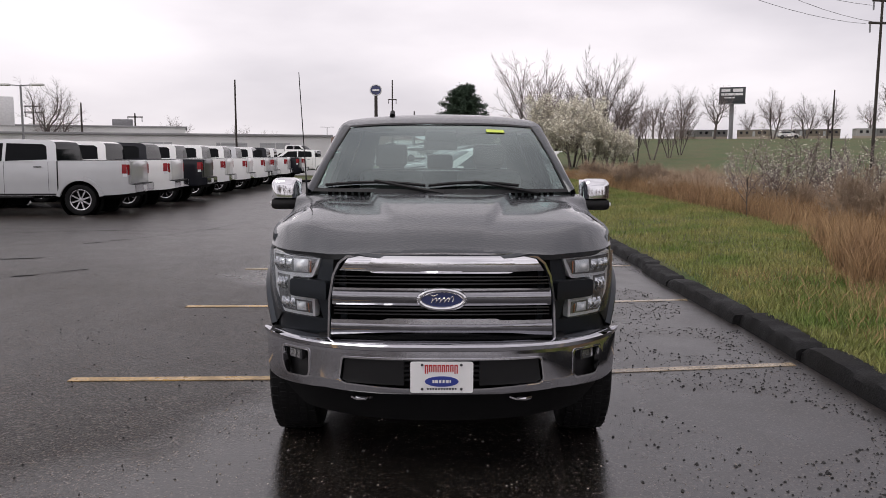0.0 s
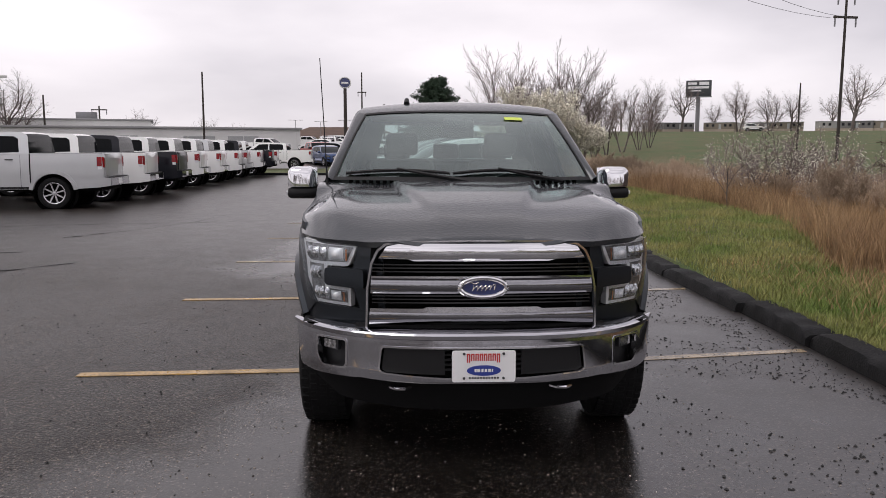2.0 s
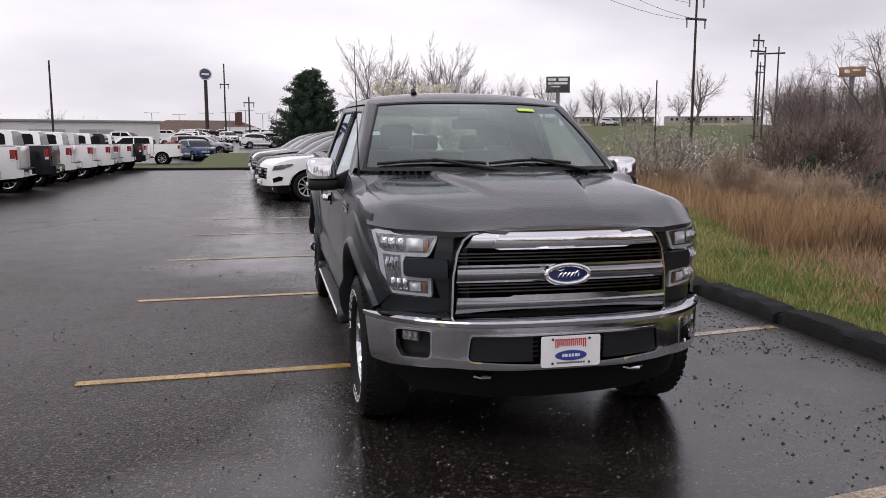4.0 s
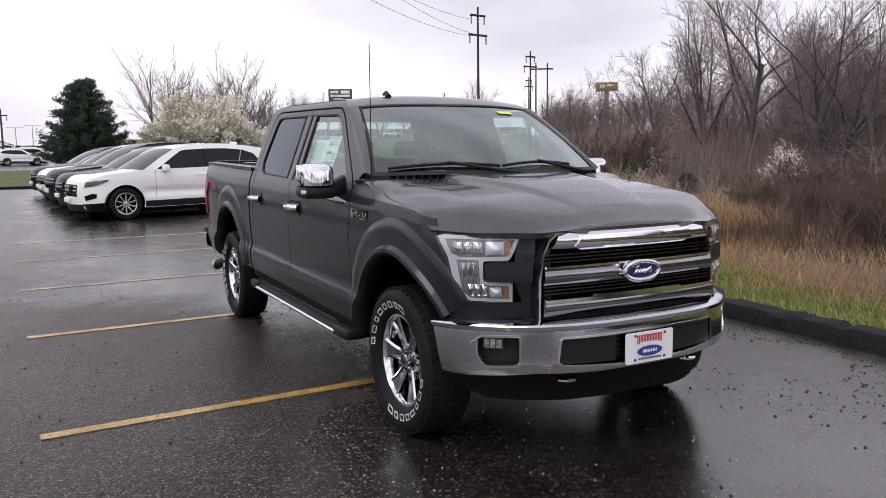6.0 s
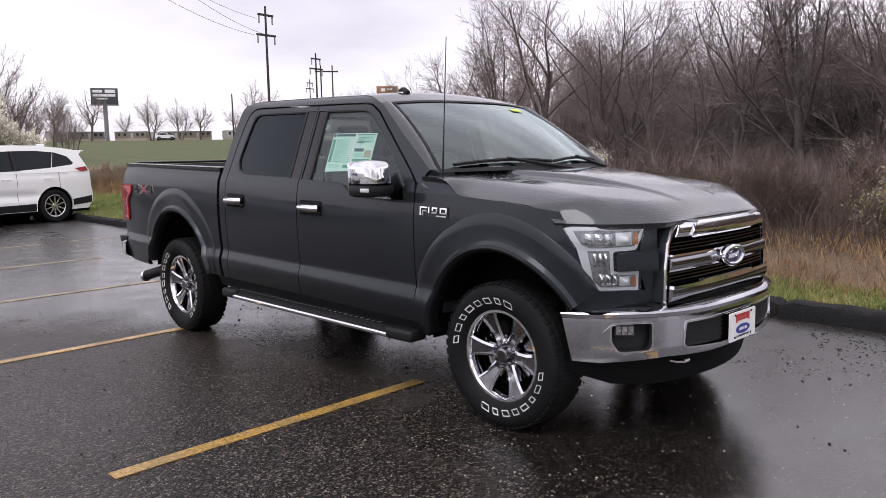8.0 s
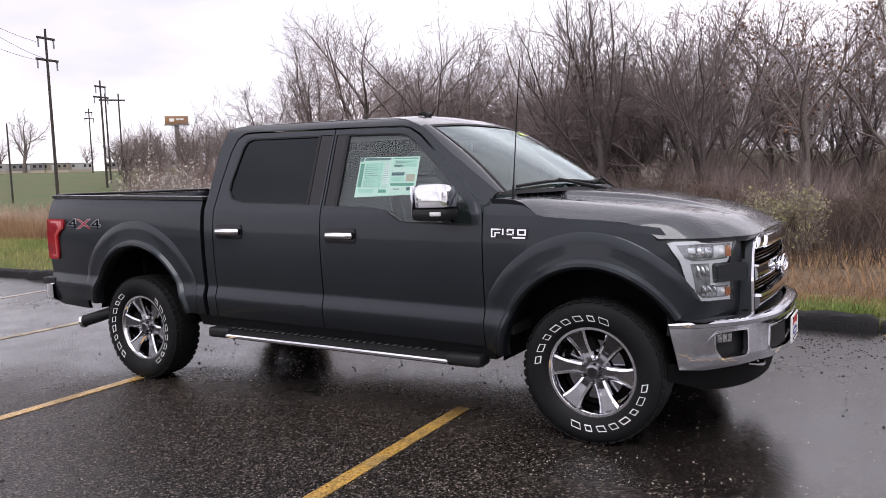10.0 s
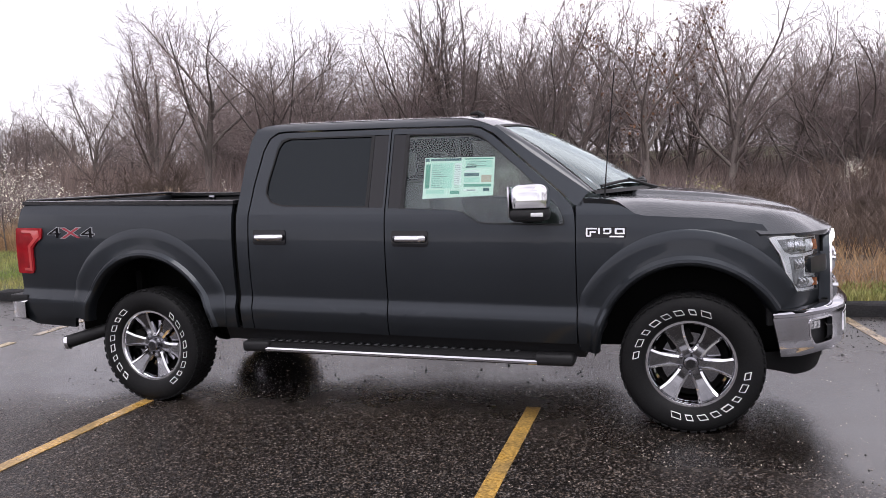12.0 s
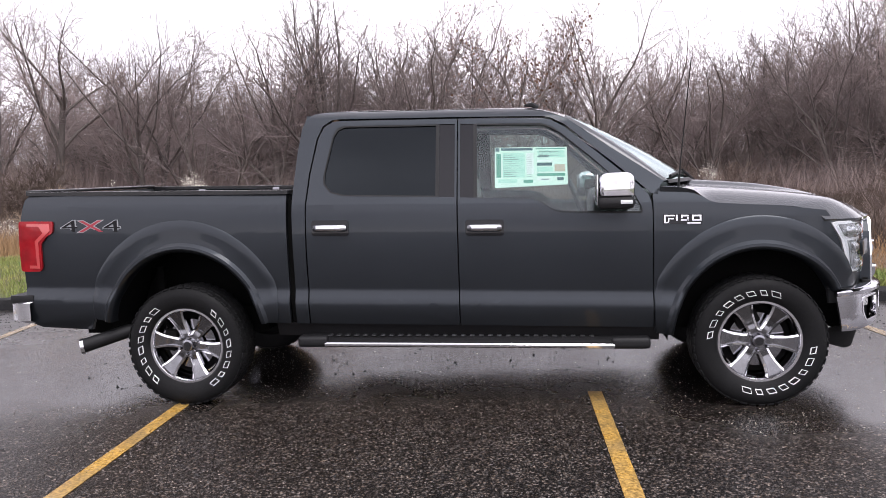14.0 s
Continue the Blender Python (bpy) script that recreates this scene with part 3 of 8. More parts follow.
def tree_parts(height, spread, seed, density=1.0, stems=1, trunk_free=0.22, thick=1.0, twig=0.005):
    """The wood of a bare tree: (trunk and limbs, twigs, twig tips)."""
    rnd = random.Random(seed)
    wood, twigs, tips = Soup(), Soup(), []

    def grow(p, d, length, r, level, anchor=None):
        n = (4, 6, 4, 3)[level]
        pts, v = wander(p, d, length, n, rnd, (0.06, 0.24, 0.30, 0.34)[level], (0.0, 0.06, 0.045, 0.03)[level])
        radii = [max(twig, r * (1 - (0.35, 0.75, 0.7, 0.5)[level] * i / n)) for i in range(n + 1)]
        first_vert = (wood if level < 2 else twigs).limb(pts, radii, (8, 5, 3, 3)[level], anchor if level < 2 else None)
        if level == 3:
            tips.append(pts[-1])
            tips.append(pts[1])
            return
        count = int((9, 13, 11)[level] * density * rnd.uniform(0.85, 1.2))
        first = (trunk_free + 0.12, 0.16, 0.10)[level]
        for k in range(count):
            t = first + (1 - first) * (k + rnd.random() * 0.9) / count
            i = min(n - 1, int(t * n))
            q = pts[i].lerp(pts[i + 1], t * n - i)
            axis = (pts[i + 1] - pts[i]).normalized()
            turn = 2.4 * k + rnd.uniform(-0.6, 0.6)
            side = axis.orthogonal().normalized()
            side = Matrix.Rotation(turn, 3, axis) @ side
            open_ = spread * (1.4 - 0.7 * t, 1.1, 1.25)[level] * rnd.uniform(0.7, 1.25)
            nl = length * ((1.25 - 0.35 * t) if level == 0 else (0.50, 0.50, 0.50)[level] * (1.1 - 0.55 * t)) * rnd.uniform(0.75, 1.2)
            grow(q, axis + side * open_, nl, max(twig, radii[i] * (0.55, 0.48, 0.55)[level]), level + 1, first_vert + i * 8 if level == 0 else None)

    for k in range(stems):
        a = 6.28 * k / stems + rnd.uniform(-0.5, 0.5)
        lean = 0.05 if stems == 1 else 0.30
        grow(Vector((0.2 * math.cos(a) * (stems > 1), 0.2 * math.sin(a) * (stems > 1), -0.15)), Vector((lean * math.cos(a), lean * math.sin(a), 1)), height * 0.44 * (1 if stems == 1 else rnd.uniform(0.85, 1.1)), height * 0.0105 * thick / (stems ** 0.4), 0, 0 if k else None)
    return wood, twigs, tips


def bare_tree(label, height, spread, seed, group, density=1.0, stems=1, blossom=None, per_tip=0, size=0.05, category="tree", name="tree", thick=1.0, wood_mat=None, twig_mat=None, twig=0.005):
    ob = thing(name, label, category, group)
    wood, twigs, tips = tree_parts(height, spread, seed, density, stems, thick=thick, twig=twig)
    ob["tall"] = max(v.z for v in twigs.v)
    wood.mesh("trunk", wood_mat or BARK, ob)
    twigs.mesh("crown", twig_mat or TWIG, ob)["kind"] = "stuff"
    if blossom:
        rnd = random.Random(seed + 99)
        s = Soup()
        for p in tips:
            for k in range(per_tip):
                s.leaf(p + Vector((rnd.gauss(0, 0.07), rnd.gauss(0, 0.07), rnd.gauss(0, 0.07))), size * rnd.uniform(0.6, 1.3), rnd)
        s.mesh("blossom" if blossom is not RUSSET else "leaves", blossom, ob, smooth=False)
    return ob


def scatter(models, places, rnd, lo=0.85, hi=1.15, placed=False):
    """Sets the models, then copies of them, at the places."""
    used = {m.name for m in models} if placed else set()
    for i, (x, y, sc) in enumerate(places):
        model = models[i % len(models)] if i < len(models) else rnd.choice(models)
        k = sc * rnd.uniform(lo, hi)
        m = pose(x, y, land(x, y) - 0.02, rnd.uniform(-3, 3), rnd.uniform(-3, 3), rnd.uniform(0, 360)) @ Matrix.Scale(k, 4)
        if model.name not in used:
            used.add(model.name)
            model.matrix_basis = m
        else:
            c = copy_thing(model, Matrix.Identity(4))
            c.matrix_basis = m


rnd = random.Random(11)
# the wood: bare trees behind the thicket
wood_models = [bare_tree("tall leafless tree with grey-brown limbs among thicket", h, sp, sd, "woodland trees", dn, st, thick=1.35, twig=0.0075) for h, sp, sd, dn, st in
               ((11.0, 0.75, 1, 1.0, 1), (12.0, 0.62, 2, 1.05, 1), (10.0, 0.8, 3, 0.9, 2), (11.0, 0.6, 4, 0.9, 3), (9.5, 0.8, 5, 1.0, 1), (12.5, 0.7, 6, 0.9, 2))]
# the row along the wood's edge: place, height of the crown's top
edge_row = ((30.0, 24.2, 10.2), (31.0, 10.6, 10.6), (30.0, 16.4, 8.4), (30.0, 5.8, 8.6), (31.5, -1.4, 8.2), (30.0, 19.6, 9.4), (30.5, 13.3, 8.4), (31.0, 27.6, 10.2), (36.0, -12.2, 9.2), (31.0, -12.8, 8.6), (32.0, 33.4, 7.8), (33.0, -6.2, 7.2), (33.5, 8.4, 7.4), (33.0, 21.8, 8.0), (29.5, 36.5, 6.4), (33.0, -16.5, 9.2), (35.0, 3.8, 8.2), (36.0, -3.6, 7.8), (35.5, 7.2, 7.6), (36.5, 0.2, 7.8), (35.0, -8.4, 7.6), (37.0, 10.2, 7.8), (38.0, 13.0, 7.4))
for k, (x, y, top) in enumerate(edge_row):
    model = wood_models[k % 6]
    ob = model if k < 6 else copy_thing(model, Matrix.Identity(4))
    ob.matrix_basis = pose(x, y, land(x, y) - 0.02, 0, 0, 67 * k) @ Matrix.Scale(((1.06 if y > 13 else 1.20 if y > -5 else 1.10) * top - land(x, y)) / model["tall"], 4)
places = []
for k in range(66):
    y = rnd.uniform(-34, 46)
    places.append((rnd.uniform(33, 60) + max(0, y - 10) * 0.45, y, rnd.uniform(0.65, 1.05)))
for k in range(30):
    y = rnd.uniform(-40, -6)
    places.append((rnd.uniform(34, 58), y, rnd.uniform(0.8, 1.05) + 0.012 * (-6 - y)))
# more of them across the road behind the start of the walk, seen in the chrome
for k in range(16):
    places.append((-34 + 4.2 * k + rnd.uniform(-1.5, 1.5), rnd.uniform(-58, -44), rnd.uniform(0.8, 1.2)))
for k in range(18):
    y = rnd.uniform(14, 46)
    places.append((rnd.uniform(35, 52) + max(0, y - 24) * 0.5, y, rnd.uniform(0.7, 0.98)))
scatter(wood_models, places, rnd, placed=True)
# one tree that kept its russet leaves
t = bare_tree("bare tree that kept russet leaves", 9.5, 0.7, 21, "woodland trees", 0.8, 1, RUSSET, 1, 0.055, thick=1.35, twig=0.0075)
t.matrix_basis = pose(29.5, 1.9, land(29.5, 1.9)) @ Matrix.Scale((9.3 - land(29.5, 1.9)) / t["tall"], 4)
# fencerow trees and pear blossom past the SUVs
row_models = [bare_tree("tall slender bare tree in a fencerow", 10.5, 0.36, 31, "fencerow trees", 0.68, 2, thick=1.5, twig=0.010), bare_tree("tall slender bare tree in a fencerow", 9.0, 0.40, 32, "fencerow trees", 0.66, 3, thick=1.5, twig=0.010)]
places = [(8.0, 62, 1.05), (9.6, 64, 0.98), (11.6, 63, 0.95), (13.6, 66, 1.02), (15.0, 64, 1.0), (17.5, 70, 0.75), (20, 75, 0.75), (23, 80, 0.75), (26, 84, 0.7), (29, 90, 0.7)]
scatter(row_models, places, rnd, 0.90, 1.04)
pear = [bare_tree("pear tree thick with white spring blossom", 6.6, 0.42, 41, "blossoming trees", 1.0, 2, BLOSSOM, 3, 0.075), bare_tree("pear tree thick with white spring blossom", 5.8, 0.48, 42, "blossoming trees", 1.0, 3, BLOSSOM, 3, 0.075)]
scatter(pear, [(9.0, 58.5, 1.05), (10.6, 57.5, 1.0), (12.0, 59.0, 1.1), (13.4, 58.0, 0.8), (15.5, 60, 0.6), (7.6, 59.0, 0.9)], rnd, 0.95, 1.05)

# saplings and shrubs between lawn and field, some in flower
shrub_models = [bare_tree("leafless brown roadside shrub", h, sp, sd, "roadside shrubs", 0.9, st, category="shrub", name="shrub", thick=0.55, wood_mat=BRUSH, twig_mat=BRUSH) for h, sp, sd, st in ((2.0, 0.8, 51, 4), (1.7, 0.9, 52, 5), (2.4, 0.7, 53, 3))]
tan_models = [bare_tree("leafless tan roadside shrub", h, sp, sd, "roadside shrubs", 0.9, st, category="shrub", name="shrub", thick=0.5, wood_mat=TAN_BRUSH, twig_mat=TAN_BRUSH) for h, sp, sd, st in ((1.8, 0.6, 54, 5), (2.2, 0.55, 55, 4))]
places = []
for k in range(52):
    y = rnd.uniform(8, 42)
    places.append((kerb_x(y) + rnd.uniform(4.6, 11), y, rnd.uniform(0.35, 0.65)))
scatter(tan_models, places, rnd)
places = []
for k in range(40):
    y = rnd.uniform(-12, 8)
    places.append((kerb_x(y) + rnd.uniform(5.5, 11), y, rnd.uniform(0.45, 0.8)))
places += [(7.0, 1.95, 0.72), (7.4, 1.7, 0.6), (6.7, 2.2, 0.55)]
for k in range(60):
    y = rnd.uniform(-22, 17)
    places.append((rnd.uniform(13, 24), y, rnd.uniform(0.9, 1.5)))
scatter(shrub_models, places, rnd)
bloom_models = [bare_tree("slim sapling dotted with white blossom", h, 0.55, sd, "blossoming saplings", 0.55, st, BLOSSOM, 1, 0.023, category="sapling", name="sapling", thick=0.6) for h, sd, st in ((2.6, 61, 1), (2.1, 62, 2), (2.4, 63, 3))]
slim = bare_tree("slim sapling with a cone of white blossom", 2.6, 0.17, 65, "blossoming saplings", 0.8, 1, BLOSSOM, 2, 0.026, category="sapling", name="sapling", thick=0.8)
slim.matrix_basis = pose(16.5, 11.3, land(16.5, 11.3) - 0.02) @ Matrix.Scale((1.75 - land(16.5, 11.3)) / slim["tall"], 4)
for x, y, top in ((28.0, -5.9, 1.5), (30.5, 8.0, 1.9)):
    c = copy_thing(slim, Matrix.Identity(4))
    c.matrix_basis = pose(x, y, land(x, y) - 0.02, 0, 0, 50 * x) @ Matrix.Scale((top - land(x, y)) / slim["tall"], 4)
young = bare_tree("slender leafless sapling at the edge of the lawn", 2.0, 0.5, 66, "leafless saplings", 0.55, 1, category="sapling", name="sapling", thick=0.7, wood_mat=BRUSH, twig_mat=BRUSH)
young.matrix_basis = pose(5.6, 2.75, land(5.6, 2.75) - 0.02) @ Matrix.Scale(1.25 / young["tall"], 4)
scatter(bloom_models, [(7.2, 13.6, 0.75), (23.7, -5.5, 0.95), (8.6, 14.8, 0.85), (9.3, 15.6, 0.9), (10.2, 15.8, 0.95), (11.0, 16.6, 0.9), (11.8, 17.4, 0.95), (12.6, 18.8, 0.9), (9.8, 12.6, 0.5), (10.9, 10.9, 0.62), (12.4, 10.2, 0.58)], rnd, 1.1, 1.3)
bud_models = [bare_tree("bushy shrub breaking into yellow-green bud", 1.7, 0.75, 71, "budding shrubs", 0.8, 5, BUD_YELLOW, 1, 0.023, category="shrub", name="shrub", thick=0.5)]
scatter(bud_models, [(6.9, 0.0, 0.80), (10.6, -1.2, 0.6)], rnd)


# evergreens
def conifer(name, label, height, half, whorls, leaf, seed):
    ob = thing(name, label, "tree" if height > 3 else "bush")
    r = random.Random(seed)
    w, s = Soup(), Soup()
    w.limb([Vector((0, 0, -0.2)), Vector((0.05, 0, height * 0.5)), Vector((0, 0.05, height))], [height * 0.03, height * 0.02, 0.02], 7)
    for k in range(whorls):
        z = height * (0.04 + 0.93 * (k / whorls) ** 0.95)
        a = k * 2.4 + r.uniform(-0.4, 0.4)
        reach = (half * (1 - z / height) ** 0.75 + 0.06 * height * 0.6) * r.uniform(0.6, 1.15)
        pts, _ = wander(Vector((0, 0, z)), Vector((math.cos(a), math.sin(a), r.uniform(0.05, 0.45))), reach, 4, r, 0.12, 0.03)
        w.limb(pts, [0.04, 0.03, 0.02, 0.012, 0.006], 3)
        for i in range(int(50 + 130 * reach / leaf * 0.06)):
            t = r.uniform(0.2, 1.05) * 4
            j = min(3, int(t))
            g = leaf * 1.5
            s.leaf(pts[j].lerp(pts[j + 1], min(1.0, t - j)) + Vector((r.gauss(0, g), r.gauss(0, g), r.gauss(0.02, g * 0.8))), leaf * r.uniform(0.5, 1.2), r)
    w.mesh("trunk", BARK, ob)
    s.mesh("crown", NEEDLES, ob, smooth=False)["kind"] = "stuff"
    return ob


conifer("pine_tree", "broad dark green pine tree behind parked cars", 7.2, 3.7, 300, 0.085, 77).matrix_basis = pose(2.1, 60.5, 0)
conifer("cedar", "small dark green cedar in the brush", 1.45, 0.7, 80, 0.03, 78).matrix_basis = pose(10.3, 10.8, land(10.3, 10.8) - 0.22)
conifer("cedar", "small dark green cedar in the brush", 1.4, 0.75, 80, 0.03, 79).matrix_basis = pose(11.6, 10.2, land(11.6, 10.2) - 0.22)


# stems by the thousand: one sheet of thin blades
def blades(name, label, category, count, where, tall, width, material, seed, lean=0.25):
    r = np.random.RandomState(seed)
    pts = where(r, count)
    n = len(pts)
    h = r.uniform(tall[0], tall[1], n) * pts[:, 3]
    a, b = r.uniform(0, 2 * np.pi, n), r.uniform(0, 2 * np.pi, n)
    side = np.stack([np.cos(a), np.sin(a), np.zeros(n)], 1) * (r.uniform(0.6, 1.2, n) * width)[:, None]
    tip = np.stack([np.cos(b) * lean, np.sin(b) * lean, np.ones(n)], 1) * h[:, None]
    p = pts[:, :3]
    mid = p + tip * 0.55 * np.array([0.6, 0.6, 1.05])
    v = np.stack([p - side / 2, p + side / 2, mid + side * 0.35, mid - side * 0.35, p + tip], 1).reshape(-1, 3)
    o = (np.arange(n) * 5)[:, None]
    quads = o + np.array([0, 1, 2, 3])
    tris = o + np.array([3, 2, 4])
    me = bpy.data.meshes.new(name)
    me.from_pydata(v.tolist(), [], quads.tolist() + tris.tolist())
    me.materials.append(material)
    return tagged(new(name, me), label, category, kind="stuff")


LAND_Z = np.vectorize(land)


def lawn_edge(y):
    """Where the mown strip ends, from the kerb."""
    t = np.clip((y + 1.0) / 14.0, 0, 1)
    return 0.75 + 3.5 * t * t * (3 - 2 * t)


def band(x_lo, x_hi, y_lo, y_hi, clump=0.0, edge=False, near=True):
    """Places between two offsets from the kerb, thinned by noise into clumps."""
    def where(r, count):
        y = y_lo + (y_hi - y_lo) * (r.rand(count) ** (1.6 if near else 1.0))
        f = r.rand(count)
        x = kerb_x(y) + x_lo + (x_hi - x_lo) * f if not edge else kerb_x(y) + lawn_edge(y) + x_lo + (x_hi - x_lo) * f ** 1.3
        n = np.array([noise.noise((px * 0.55, py * 0.55, 3.3)) for px, py in zip(x, y)])
        keep = n > clump * 2 - 1
        x, y, n = x[keep], y[keep], n[keep]
        low = 0.42 + 0.58 * np.clip((y - 2.0) / 4.0, 0, 1)
        return np.stack([x, y, LAND_Z(x, y), (0.85 + 0.35 * n) * low], 1)
    return where


def mown(y_lo, y_hi):
    """Places on the mown strip, closer set where the camera passes."""
    def where(r, count):
        y = y_lo + (y_hi - y_lo) * r.rand(count) ** 1.5
        x = kerb_x(y) + 0.24 + (lawn_edge(y) + 0.1) * r.rand(count) ** 0.9
        n = np.array([noise.noise((px * 0.8, py * 0.8, 3.3)) for px, py in zip(x, y)])
        return np.stack([x, y, LAND_Z(x, y), 0.9 + 0.5 * n], 1)
    return where


def box_band(x_lo, x_hi, y_lo, y_hi):
    def where(r, count):
        x, y = r.uniform(x_lo, x_hi, count), r.uniform(y_lo, y_hi, count)
        n = np.array([noise.noise((px * 0.16, py * 0.16, 1.3)) for px, py in zip(x, y)])
        return np.stack([x, y, LAND_Z(x, y), 0.85 + 0.55 * n], 1)
    return where


FIELD_SOIL = mat("leaf_litter", (0.085, 0.058, 0.036), 0.95, 0.0, (0.13, 0.088, 0.05), 0.7, 1.0, fine=0.4, fine_scale=20, bump=0.5, bump_scale=25)
bm = grid(span(0, 1, 60), span(-32, 44, 110), lambda f, y: Vector((kerb_x(y) + float(lawn_edge(y)) + 0.12 * math.sin(y * 3.1) + f * f * 34, y, land(kerb_x(y) + float(lawn_edge(y)) + 0.12 * math.sin(y * 3.1) + f * f * 34, y) + 0.012)))
tagged(link_mesh("field_ground", outward(bm), FIELD_SOIL), "brown leaf litter and dead grass under the brush", "ground", kind="structure")
blades("lawn_grass", "short green spring grass with tan patches", "grass", 150000, mown(-9, 40), (0.05, 0.12), 0.010, LAWN, 1, 0.5)
blades("dry_grass", "tall dry tan-brown grass", "dry grass", 56000, band(-0.1, 3.4, -9, 40, 0.32, True), (0.10, 0.42), 0.008, DRY, 2, 0.45)
blades("dry_grass", "tall dry reddish-tan grass", "dry grass", 38000, band(0.0, 2.8, 4, 44, 0.30, True), (0.25, 0.8), 0.009, DRY, 22, 0.35)
blades("dry_grass", "tall dry tan-brown grass", "dry grass", 34000, band(2.2, 8, 11, 48, 0.30, True, False), (0.15, 0.5), 0.012, DRY, 3, 0.4)
blades("brush_stems", "tangled brown brush stems", "brush", 14000, band(3.6, 11, -12, 12, 0.42, True, False), (0.5, 1.3), 0.010, BRUSH, 4, 0.4)
blades("brush_stems", "tangled tan brush stems", "brush", 26000, band(1.8, 10, 7, 48, 0.42, True, False), (0.5, 1.35), 0.009, TAN_BRUSH, 14, 0.35)
blades("dry_grass", "matted dry orange-tan grass", "dry grass", 17000, box_band(3.5, 8.5, -14, 5), (0.08, 0.24), 0.009, DRY, 23, 0.8)
blades("tall_straw", "tall bent straw-coloured grass stalks", "dry grass", 1500, band(0.2, 2.4, -9, 30, 0.52, True), (0.6, 1.15), 0.010, DRY, 12, 0.5)
blades("dead_brush", "dark red-brown dead brush", "brush", 30000, box_band(10, 18, -24, 15), (0.6, 1.5), 0.014, THICKET, 13, 0.5)
blades("dead_brush", "low dark red-brown dead brush", "brush", 15000, box_band(5.4, 10.5, -16, 4), (0.25, 0.8), 0.011, BRUSH, 17, 0.6)
blades("thicket", "dense leafless thicket at the wood's edge", "thicket", 30000, box_band(17, 27, -30, 24), (1.2, 3.0), 0.022, THICKET, 5, 0.3)
blades("thicket", "dense leafless thicket inside the wood", "thicket", 34000, box_band(27, 42, -34, 40), (1.4, 3.6), 0.030, THICKET, 6, 0.25)
blades("thicket", "dense leafless thicket inside the wood", "thicket", 30000, box_band(42, 66, -40, 60), (2.4, 5.0), 0.05, THICKET, 7, 0.22)
blades("thicket", "leafless thicket budding yellow-green", "thicket", 9000, box_band(14, 21, 5, 17), (0.9, 2.0), 0.018, GREEN_TWIG, 8, 0.35)


# ---------------------------------------------------------------- far things
CREOSOTE = mat("creosoted_pole", (0.035, 0.028, 0.024), 0.85, 0.0, (0.055, 0.045, 0.038), 3.0, 0.7, fine=0.2)
METAL_SIDING = mat("pale_metal_siding", (0.72, 0.72, 0.70), 0.55, 0.0, (0.64, 0.64, 0.62), 0.3, 0.8, fine=0.05)
ROOF_GREY = mat("grey_roof", (0.30, 0.30, 0.30), 0.7, 0.0, (0.24, 0.24, 0.24), 0.3, 0.8)
ROOF_BROWN = mat("brown_shingle_roof", (0.115, 0.075, 0.058), 0.85, 0.0, (0.085, 0.058, 0.045), 0.6, 0.8)
TAN_WALL = mat("tan_wall", (0.42, 0.36, 0.29), 0.8)
DOOR_GREY = mat("grey_overhead_door", (0.42, 0.43, 0.43), 0.6, fine=0.05)
BILL_DARK = mat("billboard_face", (0.05, 0.055, 0.06), 0.5)
BILL_WARM = mat("billboard_warm_face", (0.30, 0.16, 0.07), 0.5)
STEEL = mat("painted_steel", (0.25, 0.25, 0.26), 0.5, 0.3)
SIGN_BLUE = mat("sign_blue", (0.02, 0.03, 0.12), 0.3, coat=0.5)
CAR_GLASS_FAR = mat("dark_window_glass", (0.012, 0.013, 0.015), 0.1)
WIRE = mat("wire", (0.03, 0.03, 0.032), 0.6)


def power_pole(x, y, height, arms, facing, label, category="power pole", name="power_pole", r=0.14):
    z = land(x, y)
    p = thing(name, label, category, "power poles", m=pose(x, y, z, 0, 0, facing))
    part("pole", tube([(0, 0, -0.3), (0, 0, height * 0.5), (0, 0, height)], [r, r * 0.85, r * 0.65], 8), CREOSOTE, p)
    for az, half in arms:
        part("crossarm", box(-half, half, -0.07, 0.07, height - az - 0.09, height - az + 0.09, 0.02), CREOSOTE, p)
        for sx in (-1, 1):
            part("insulator", tube([(sx * (half - 0.12), 0, height - az - 0.09), (sx * (half - 0.12), 0, height - az - 0.75)], 0.07, 6), STEEL, p)
    return p


POLES = [(34.4, 57.8, 13.9, ((0.75, 0.85), (2.45, 1.05))), (54.0, 77.9, 12.2, ((0.7, 0.8), (1.9, 1.1))), (87, 126, 11.5, ((0.7, 0.8), (1.8, 1.1)))]
for x, y, h, arms in POLES:
    power_pole(x, y, h, arms, 8, "tall dark wooden power pole with two crossarms")
power_pole(33.4, 62.4, 6.6, (), 0, "plain weathered utility pole in a field", r=0.09)
for dx in (0.0, 1.3):
    power_pole(59.2 + dx, 84.1 - dx * 0.6, 11.2, (), 0, "one leg of a wooden H-frame power line", r=0.13)
part("crossarm", box(-1.5, 1.5, -0.09, 0.09, -0.09, 0.09), CREOSOTE, thing("line_crossarm", "long crossarm spanning two wooden poles", "crossarm", m=pose(59.85, 83.7, land(59, 84) + 10.4, 0, 0, -31)))
for off, az in ((-1.3, 2.6), (1.3, 2.6), (-0.8, 1.2)):
    a = Vector((34.2 + off * 0.7, 57.9, land(34.2, 57.9) + 14.0 - az))
    b = Vector((0 + off * 1.5 - 6, 20, 17.5 - az * 0.6))
    pts = [a.lerp(b, t) - Vector((0, 0, 4 * 2.2 * t * (1 - t))) for t in span(0, 1, 16)]
    tagged(link_mesh("overhead_wire", tube(pts, 0.014, 4), WIRE), "thin sagging overhead wire", "wire", "overhead wires")

